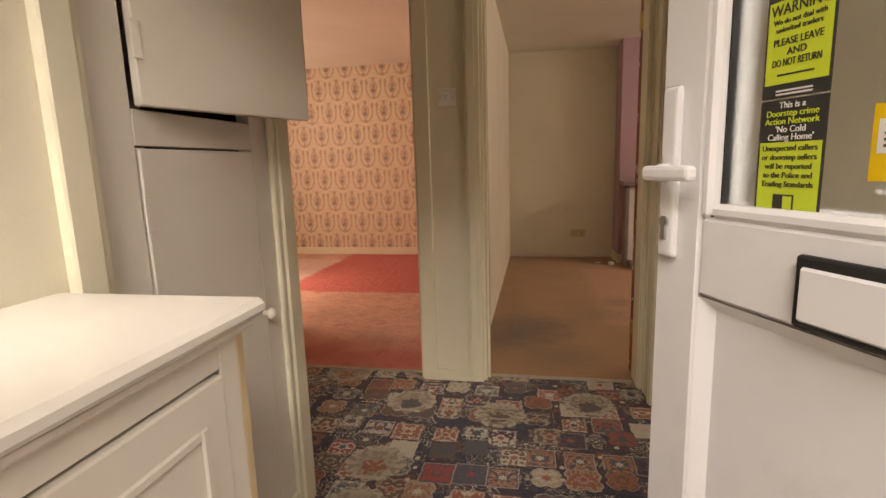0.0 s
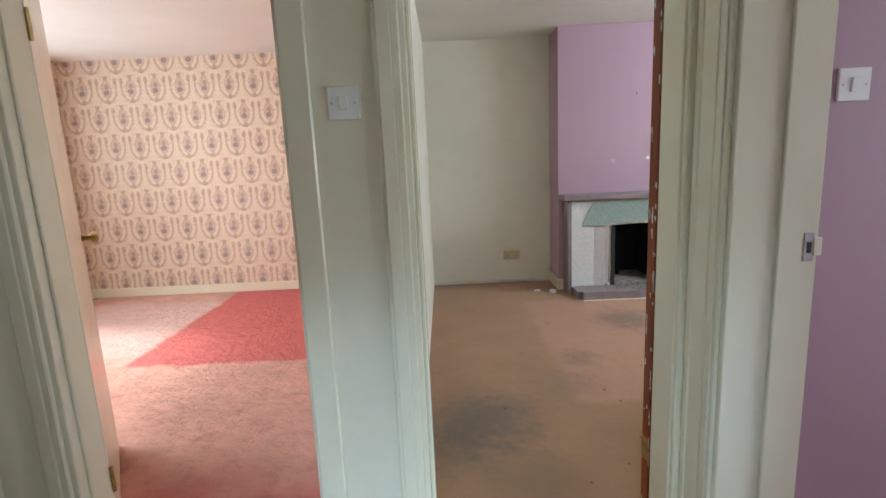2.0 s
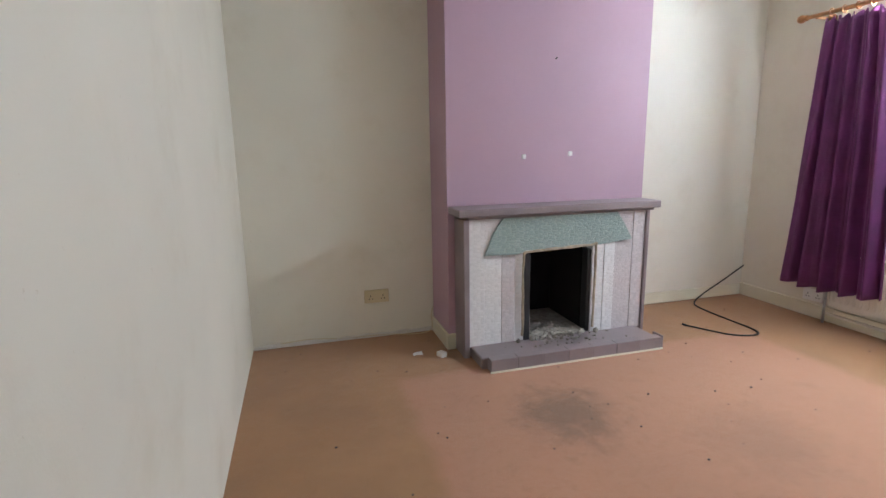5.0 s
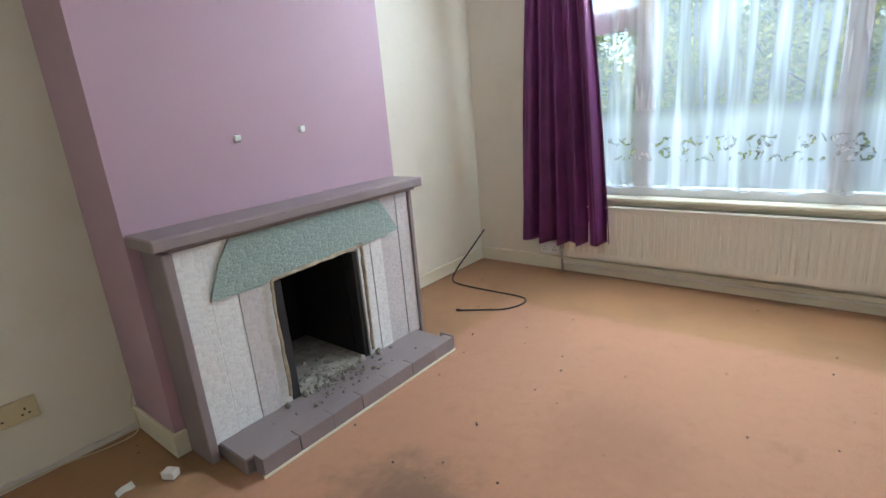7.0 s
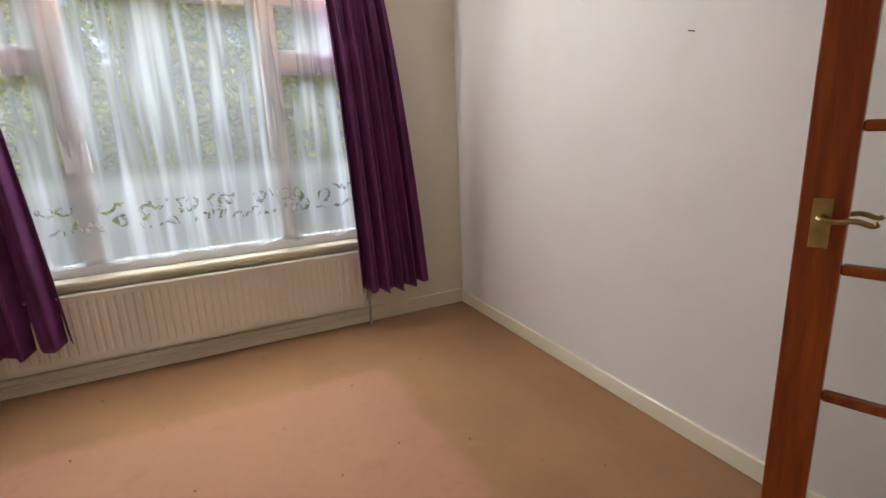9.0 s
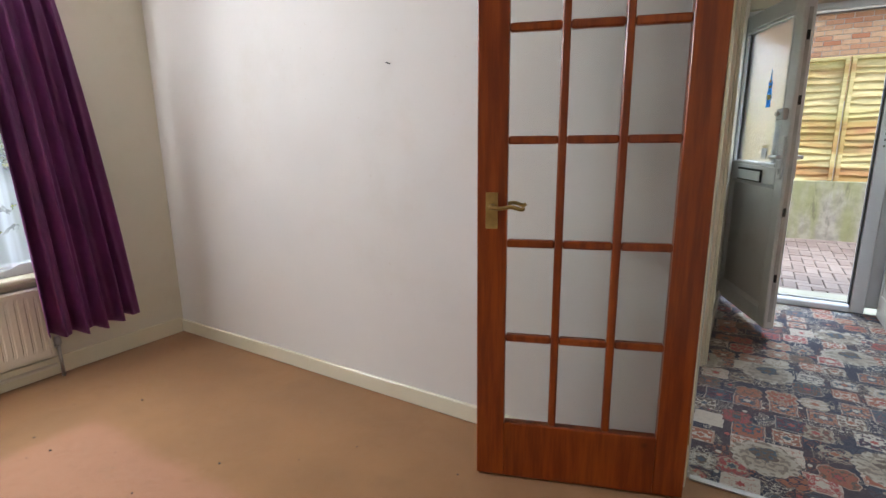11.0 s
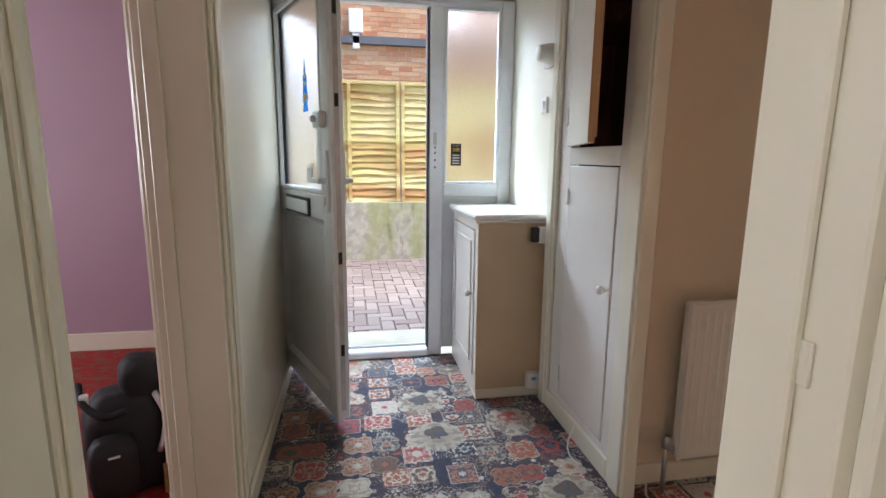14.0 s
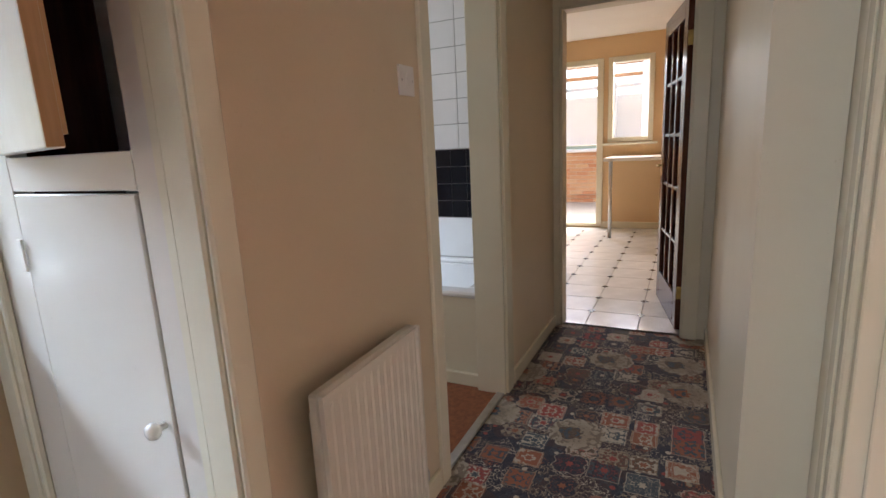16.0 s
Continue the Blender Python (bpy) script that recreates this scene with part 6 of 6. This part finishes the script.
bm = cloth(lambda u, v: 3.1 + 0.035 * v + 0.01 * u, lambda u, v: 0.9 + 0.06 * u, lambda u, v: 0.003 + 0.012 * u * v + 0.004 * math.sin(5 * u), 6, 4)
part("sheet", bm, M_STICKER_WHITE, scrap)
blockw = thing("wood_offcut", (2.56, 3.48, 0), "small white painted offcut by the skirting", "offcut")
part("body", boxes((2.52, 2.58, 3.46, 3.5, 0.0, 0.03), bevel=0.004), M_GLOSS, blockw)
rng = random.Random(11)
bm = bmesh.new()
for k in range(170):
    x, y = rng.uniform(0.1, 3.6), rng.uniform(0.3, 3.4)
    if y > 2.7 and 1.1 < x < 2.5:
        continue
    s = rng.uniform(0.0015, 0.006)
    for v in bmesh.ops.create_icosphere(bm, subdivisions=1, radius=s)["verts"]:
        v.co = Vector((v.co.x * rng.uniform(0.6, 1.6) + x, v.co.y + y, v.co.z * 0.6 + s * 0.5))
single("carpet_crumbs", bm, M_CABLE, "dark crumbs and grit scattered on the tan carpet", "debris", kind="stuff")
for x, z in ((2.0, 1.53),):
    n = thing("wall_hook", (x, 0.13, z), "small dark hook in the pale wall", "nail")
    part("shank", tube(bmesh.new(), [(x, 0.13, z), (x, 0.15, z), (x + 0.006, 0.153, z + 0.002)], 0.002, 6), M_IRON, n)
edge = bmesh.new()
rng = random.Random(3)
for k in range(60):
    x = -0.03 + k * 0.0195
    h = 0.012 + 0.02 * abs(noise.noise(Vector((x * 5, 0, 0)))) + rng.uniform(0, 0.006)
    box(edge, x, x + 0.0195, 3.5, 3.52, 0, h)
structure("trim_ragged_carpet_edge", edge, M_RAW_EDGE)

# ---- rucksack in the mauve room ----
def rucksack():
    ob = thing("rucksack", (0, 0, 0), "black nylon rucksack standing on the red carpet, hood on top", "rucksack", "", pose(1.23, -1.36, 0, 0, 0, 25) @ Matrix.Scale(0.84, 4))

    def soft(x0, x1, y0, y1, z0, z1, power=0.75):
        bm = bmesh.new()
        bmesh.ops.create_icosphere(bm, subdivisions=4, radius=1)
        for v in bm.verts:
            c = Vector([math.copysign(abs(a) ** power, a) for a in v.co])
            c += noise.noise_vector(c * 2.2) * 0.07
            v.co = Vector(((x0 + x1) / 2 + c.x * (x1 - x0) / 2, (y0 + y1) / 2 + c.y * (y1 - y0) / 2, (z0 + z1) / 2 + c.z * (z1 - z0) / 2))
        return bm

    part("body", soft(-0.17, 0.17, -0.11, 0.12, 0.0, 0.46, 0.55), M_BAG, ob, smooth=True)
    part("hood", soft(-0.13, 0.03, -0.06, 0.1, 0.4, 0.6), M_BAG, ob, smooth=True)
    part("pocket", soft(-0.02, 0.16, 0.08, 0.2, 0.06, 0.32, 0.55), M_BAG, ob, smooth=True)
    part("side_pocket", soft(-0.25, -0.12, -0.08, 0.1, 0.02, 0.34, 0.6), M_BAG_GREY, ob, "grey-blue side pocket", smooth=True)
    for x in (-0.12, -0.09):
        part("strap", tube(bmesh.new(), smooth_path([(x, 0.08, 0.44), (x - 0.03, 0.14, 0.36), (x - 0.02, 0.15, 0.28), (x, 0.13, 0.2)]), 0.012, 8), M_SHEET if x > -0.1 else M_BAG_GREY, ob, "pale padded strap edge", smooth=True)
    part("strap", tube(bmesh.new(), smooth_path([(0.02, 0.12, 0.4), (0.09, 0.17, 0.42), (0.15, 0.12, 0.47), (0.16, 0.04, 0.52)]), 0.014, 8), M_BAG, ob, smooth=True)
    part("buckle", boxes((0.13, 0.16, 0.09, 0.12, 0.46, 0.5), bevel=0.004), M_SHEET, ob, "pale buckle")
    part("label_bar", boxes((0.05, 0.09, 0.196, 0.203, 0.255, 0.263)), M_STICKER_WHITE, ob, "small white printed bar")


rucksack()

# ---- bathroom ----
bath = thing("bath", (-2.5, -2.05, 0), "white bath with a cream panel along the tiled wall", "bath")
BX = -2.13
part("panel", boxes((BX - 0.02, BX, -2.98, -1.21, 0.0, 0.47), bevel=0.003), M_GLOSS, bath, "cream painted bath panel")
part("panel_skirting", boxes((BX, BX + 0.016, -2.98, -1.21, 0.0, 0.07), bevel=0.004), M_GLOSS, bath)
pieces_of("rim", bath, M_BATH, (BX - 0.08, BX + 0.015, -2.98, -1.21, 0.47, 0.5), (-2.86, -2.8, -2.98, -1.21, 0.47, 0.5), (-2.8, BX - 0.08, -1.3, -1.21, 0.47, 0.5), (-2.8, BX - 0.08, -2.98, -2.9, 0.47, 0.5), bevel=0.01)
part("tub", boxes((-2.8, BX - 0.08, -2.9, -1.3, 0.1, 0.12), (-2.82, -2.8, -2.9, -1.3, 0.1, 0.47), (BX - 0.08, BX - 0.06, -2.9, -1.3, 0.1, 0.47), (-2.8, BX - 0.08, -1.3, -1.28, 0.1, 0.47), (-2.8, BX - 0.08, -2.92, -2.9, 0.1, 0.47), bevel=0.004), M_BATH, bath)
tiles = tagged(thing("tiled_wall", (-2.865, -2.0, 0.5), "white glazed tiles with a band of black tiles above the bath", "tiles"), kind="structure")


def tile_mesh(name, size_y, size_z, material):
    return mesh_of(name, box(bmesh.new(), 0.0, 0.008, 0.002, size_y - 0.002, 0.002, size_z - 0.002, 0.0015), material)


splash = tile_mesh("splash_panel", 0.6, 0.26, M_TILE_WHITE)
for i in range(3):
    piece("splash_panel", splash, Matrix.Translation((-2.87, -3.0 + i * 0.6, 0.5)), tiles)
black = tile_mesh("black_tile", 0.108, 0.108, M_TILE_BLACK)
for i in range(16):
    for j in range(4):
        piece("black_tile", black, Matrix.Translation((-2.87, -2.96 + i * 0.108, 0.762 + j * 0.108)), tiles)
white = tile_mesh("white_tile", 0.2, 0.152, M_TILE_WHITE)
for i in range(9):
    for j in range(7):
        piece("white_tile", white, Matrix.Translation((-2.87, -3.0 + i * 0.2, 1.196 + j * 0.152)), tiles)

# ---- kitchen ----
kit = tagged(thing("floor_tiles", (-5.0, -1.2, 0), "glossy white floor tiles with small dark insets", "floor tiles"), kind="structure")
kt = mesh_of("floor_tile", box(bmesh.new(), 0.003, 0.327, 0.003, 0.327, -0.005, 0.0, 0.002), M_KITCHEN_TILE)
ki = bmesh.new()
box(ki, -0.022, 0.022, -0.022, 0.022, -0.003, 0.0008)
bmesh.ops.rotate(ki, cent=(0, 0, 0), matrix=Matrix.Rotation(radians(45), 3, "Z"), verts=ki.verts)
ki = mesh_of("tile_inset", ki, M_KITCHEN_INSET)
for i in range(12):
    for j in range(8):
        x, y = -7.12 + i * 0.33, -2.86 + j * 0.33
        piece("floor_tile", kt, Matrix.Translation((x, y, 0)), kit)
        if i and j:
            piece("tile_inset", ki, Matrix.Translation((x, y, 0)), kit)
kw = tagged(thing("window_2", (-7.17, -1.0, 1.16), "cream-framed kitchen window", "window"), kind="structure")
part("window_frame", boxes((-7.2, -7.08, -1.28, -1.22, 1.16, 2.24), (-7.2, -7.08, -0.78, -0.72, 1.16, 2.24), (-7.2, -7.08, -1.22, -0.78, 2.17, 2.24), (-7.2, -7.08, -1.22, -0.78, 1.16, 1.22), bevel=0.005), M_GLOSS, kw)
p = part("pane", boxes((-7.15, -7.145, -1.22, -0.78, 1.22, 2.17)), M_GLASS, kw)
p.visible_shadow = False
part("window_sill", boxes((-7.1, -7.02, -1.34, -0.66, 1.12, 1.15), bevel=0.005), M_GLOSS, kw)
kd = tagged(thing("door_2", (-7.17, -1.9, 0.02), "white glazed door to the lean-to", "door"), kind="structure")
part("door_frame", boxes((-7.2, -7.08, -2.5, -2.44, 0.02, 2.24), (-7.2, -7.08, -1.42, -1.34, 0.02, 2.24), (-7.2, -7.08, -2.44, -1.42, 2.17, 2.24), (-7.2, -7.08, -2.44, -1.42, 0.02, 0.06), bevel=0.005), M_GLOSS, kd)
p = part("pane", boxes((-7.15, -7.145, -2.44, -1.42, 0.06, 2.17)), M_GLASS, kd)
p.visible_shadow = False
tab = thing("breakfast_bar", (-6.7, -0.75, 0), "white worktop shelf on a metal leg under the kitchen window", "worktop")
part("top", boxes((-7.1, -6.3, -1.22, -0.22, 0.94, 0.98), bevel=0.005), M_TOP, tab)
part("leg", tube(bmesh.new(), [(-6.36, -1.14, 0.0), (-6.36, -1.14, 0.94)], 0.022, 14), M_STEEL, tab, smooth=True)
wall_switch((-7.1, -0.5, 1.45), 90, label="white switch on the peach kitchen wall")
# lean-to beyond the kitchen
structure("lean_to_floor", boxes((-10.4, -7.25, -4.5, 1.5, -0.2, 0.0)), M_SILL, "pale dusty concrete")
lean = thing("lean_to", (-10.2, -1.5, 0), "lean-to with white sheeting, timber roof bars and a low brick wall", "lean-to")
part("sheet_wall", boxes((-10.25, -10.2, -4.5, 1.5, 1.1, 2.0)), M_SHEET, lean)
part("cap", boxes((-10.3, -10.0, -4.5, 1.5, 0.97, 1.03), bevel=0.01), M_SHEET, lean)
for z in (2.05, 2.2, 2.36, 2.52):
    part("roof_bar", boxes((-10.2 + (z - 2.0) * 2.5, -10.1 + (z - 2.0) * 2.5, -4.5, 1.5, z + 0.06, z + 0.12)), M_POLE if z > 2.1 else M_SHEET, lean)
part("post", boxes((-10.0, -9.9, -1.65, -1.52, 0, 2.2), bevel=0.01), M_SHEET, lean)
part("post", boxes((-9.0, -8.9, -1.0, -0.9, 0, 2.4), bevel=0.01), M_SHEET, lean)
bb = bmesh.new()
for j in range(13):
    for i in range(24):
        y = -4.4 + i * 0.225 + (0.1125 if j % 2 else 0)
        box(bb, -10.2, -10.08, y, y + 0.215, j * 0.075, j * 0.075 + 0.065)
part("bricks", bb, M_BRICK, lean, "low red brick wall")
tagged(lean.children[-1], kind="stuff")
part("mortar_core", boxes((-10.19, -10.1, -4.4, 1.1, 0, 0.97)), M_MORTAR, lean)

# ---- bedroom and mauve room windows (unseen; light only reaches in from the side) ----
for nm, x, y0, y1, z0, z1, lab in (("window_3", -3.62, 0.7, 2.9, 0.75, 2.1, "white-framed bedroom window"), ("window_4", 3.86, -2.3, -0.7, 0.8, 2.0, "white-framed window of the mauve room")):
    w = tagged(thing(nm, (x, (y0 + y1) / 2, z0), lab, "window"), kind="structure")
    part("window_frame", boxes((x - 0.03, x + 0.03, y0, y0 + 0.06, z0, z1), (x - 0.03, x + 0.03, y1 - 0.06, y1, z0, z1), (x - 0.03, x + 0.03, y0 + 0.06, y1 - 0.06, z1 - 0.06, z1), (x - 0.03, x + 0.03, y0 + 0.06, y1 - 0.06, z0, z0 + 0.06), (x - 0.03, x + 0.03, (y0 + y1) / 2 - 0.03, (y0 + y1) / 2 + 0.03, z0 + 0.06, z1 - 0.06)), M_PVC, w)
    for a, b in ((y0 + 0.06, (y0 + y1) / 2 - 0.03), ((y0 + y1) / 2 + 0.03, y1 - 0.06)):
        p = part("pane", boxes((x - 0.003, x + 0.003, a, b, z0 + 0.06, z1 - 0.06)), M_GLASS, w)
        p.visible_shadow = False

# ---- outside the front door ----
structure("pavement_bed", boxes((-6, 8, -5.9, -2.73, -0.2, -0.125)), M_SAND)
structure("door_step", boxes((-0.6, 1.1, -2.95, -2.49, -0.2, -0.06), bevel=0.015), M_SILL, "pale concrete step")
pave = tagged(thing("block_paving", (0.3, -4.3, -0.12), "weathered pinkish block paving in a herringbone bond", "paving"), kind="structure")
slab = mesh_of("paving_block", box(bmesh.new(), 0.003, 0.207, 0.003, 0.102, -0.06, 0.0, 0.006), M_PAVER)
rng = random.Random(21)
rest = bmesh.new()
U = 0.105
count = 0
for b in range(0, 30):
    for a in range(-14, 24):
        d = (a - b) % 4
        if d not in (0, 2):
            continue
        x, y = 0.2 + a * U - 0.6, -3.0 - (b + 1) * U
        if x < -1.7 or x > 2.2:
            continue
        z = -0.1 + rng.uniform(-0.004, 0.002)
        m = Matrix.Translation((x, y, z)) if d == 0 else Matrix.Translation((x + U, y, z)) @ Matrix.Rotation(radians(90), 4, "Z")
        m = m @ Matrix.Rotation(radians(rng.uniform(-0.3, 0.3)), 4, "X")
        if count < 300:
            piece("paving_block", slab, m, pave)
            count += 1
        else:
            vs = box(bmesh.new(), 0.003, 0.207, 0.003, 0.102, -0.06, 0.0)
            bmesh.ops.transform(vs, matrix=m, verts=vs.verts)
            tmp = bpy.data.meshes.new("tmp")
            vs.to_mesh(tmp)
            vs.free()
            rest.from_mesh(tmp)
            bpy.data.meshes.remove(tmp)
tagged(part("paving_blocks", rest, M_PAVER, pave), kind="stuff")
structure("retaining_wall", boxes((-6, 8, -6.15, -5.9, -0.3, 0.64), bevel=0.01), M_RENDER, "rendered concrete retaining wall stained green")

fence = thing("fence", (0.3, -5.95, 0.64), "waney-edged larch-lap fence panels on the retaining wall", "fence")
rng = random.Random(5)
for p_i, px in enumerate((-2.0, -0.165, 1.67)):
    for j in range(17):
        z0 = 0.65 + j * 0.083
        bm = bmesh.new()
        n = 26
        lo, hi = [], []
        s1, s2 = rng.uniform(0, 50), rng.uniform(0, 50)
        for i in range(n + 1):
            x = px + 1.82 * i / n
            wob = 0.034 * noise.noise(Vector((x * 2.6 + s1, j * 7.3, p_i))) + 0.012 * noise.noise(Vector((x * 9 + s1, j, 3)))
            lo.append((x, z0 - 0.012 + wob, -5.925 + 0.016 * noise.noise(Vector((x * 2 + s2, 0, 1)))))
            hi.append((x, z0 + 0.098, -5.962))
        va = [bm.verts.new((x, y, z)) for x, z, y in lo]
        vb = [bm.verts.new((x, y, z)) for x, z, y in hi]
        vc = [bm.verts.new((x, y - 0.012, z)) for x, z, y in lo]
        for i in range(n):
            bm.faces.new((va[i], va[i + 1], vb[i + 1], vb[i]))
            bm.faces.new((vc[i], vc[i + 1], va[i + 1], va[i]))
            bm.faces.new((vb[i], vb[i + 1], vc[i + 1], vc[i]))
        bmesh.ops.recalc_face_normals(bm, faces=bm.faces)
        part("slat", bm, M_FENCE, fence)
    for x in (px + 0.02, px + 0.61, px + 1.21, px + 1.79):
        part("batten", boxes((x - 0.022, x + 0.022, -5.925, -5.9, 0.65, 2.07), bevel=0.004), M_FENCE, fence)
    part("top_rail", boxes((px, px + 1.82, -5.97, -5.9, 2.06, 2.1), bevel=0.006), M_FENCE, fence, "silvered capping rail")

house = thing("neighbouring_house", (0.5, -8.2, 0), "brick house beyond the fence with a grey band and white panel", "house")
part("mortar_wall", boxes((-5, 6, -8.5, -8.2, -0.3, 6.0)), M_MORTAR, house)
bb = bmesh.new()
verts, faces = [], []
for j in range(36):
    z = 1.7 + j * 0.075
    for i in range(26):
        x = -2.4 + i * 0.225 + (0.1125 if j % 2 else 0)
        k = len(verts)
        for yy in (-8.2, -8.188):
            verts += [(x, yy, z), (x + 0.215, yy, z), (x + 0.215, yy, z + 0.065), (x, yy, z + 0.065)]
        faces += [(k + 4, k + 5, k + 6, k + 7), (k, k + 4, k + 7, k + 3), (k + 1, k + 2, k + 6, k + 5), (k + 3, k + 7, k + 6, k + 2), (k, k + 1, k + 5, k + 4)]
me = bpy.data.meshes.new("bricks")
me.from_pydata(verts, [], faces)
me.materials.append(M_BRICK)
bricks = new("bricks", me)
bricks.parent = house
bricks.matrix_parent_inverse = INVERSE[house]
tagged(bricks, kind="stuff")
part("string_course", boxes((-3, 4, -8.2, -8.1, 2.98, 3.1), bevel=0.006), M_GUTTER, house, "grey string course")
part("drain_hopper", boxes((0.2, 0.42, -8.2, -8.08, 3.14, 3.5), (0.25, 0.37, -8.2, -8.1, 2.9, 3.14), bevel=0.01), M_SHEET, house, "pale plastic hopper")


# ---- hedge outside the living room window ----
def conifer(x, y, height, spread, seed, label):
    ob = thing("conifer", (x, y, -0.2), label, "tree", "garden conifers")
    r = random.Random(seed)
    trunk = bmesh.new()
    turned(trunk, [(0.16, 0), (0.12, height * 0.4), (0.05, height * 0.85), (0.01, height)], pose(x, y, -0.2), 10)
    part("trunk", trunk, M_BARK, ob, smooth=True)
    limbs = bmesh.new()
    verts, faces = [], []
    for k in range(150):
        h = r.uniform(0.04, 0.98)
        a = r.uniform(0, 2 * math.pi)
        reach = spread * (1 - h) ** 0.55 * r.uniform(0.65, 1.1)
        base = Vector((x, y, -0.2 + h * height))
        tip = base + Vector((math.cos(a) * reach, math.sin(a) * reach, reach * r.uniform(0.1, 0.5)))
        tube(limbs, [base, base.lerp(tip, 0.5) + Vector((0, 0, -0.03)), tip], 0.012, 4)
        for q in range(120):
            t = r.uniform(0.3, 1.08)
            c = base.lerp(tip, t) + Vector((r.gauss(0, 0.13), r.gauss(0, 0.13), r.gauss(0, 0.13)))
            d = Vector((r.gauss(0, 1), r.gauss(0, 1), r.gauss(-0.3, 0.7))).normalized()
            side = d.cross(Vector((r.gauss(0, 1), r.gauss(0, 1), 1))).normalized()
            ln, wd = r.uniform(0.05, 0.13), r.uniform(0.012, 0.028)
            n = len(verts)
            verts += [c, c + d * ln * 0.5 + side * wd, c + d * ln, c + d * ln * 0.5 - side * wd]
            faces.append((n, n + 1, n + 2, n + 3))
    part("branches", limbs, M_BARK, ob)
    me = bpy.data.meshes.new("crown")
    me.from_pydata([tuple(v) for v in verts], [], faces)
    me.materials.append(M_LEAF)
    crown = new("crown", me)
    crown.parent = ob
    crown.matrix_parent_inverse = INVERSE[ob]


for x, y, h, s, k in ((8.6, 3.2, 3.1, 1.3, 1), (8.9, 1.3, 4.6, 1.5, 2), (8.5, -0.4, 5.0, 1.5, 3), (9.0, -2.2, 4.6, 1.5, 4), (9.2, 5.2, 2.4, 1.3, 5), (9.5, 0.5, 5.4, 1.6, 6), (8.9, 2.15, 4.4, 1.4, 8), (9.0, -4.2, 4.4, 1.6, 7)):
    conifer(x, y, h, s, k, "tall green garden conifer beyond the window")
structure("front_lawn", boxes((4.05, 30, -20, 20, -0.2, -0.19)), M_GRASS, "green front lawn")
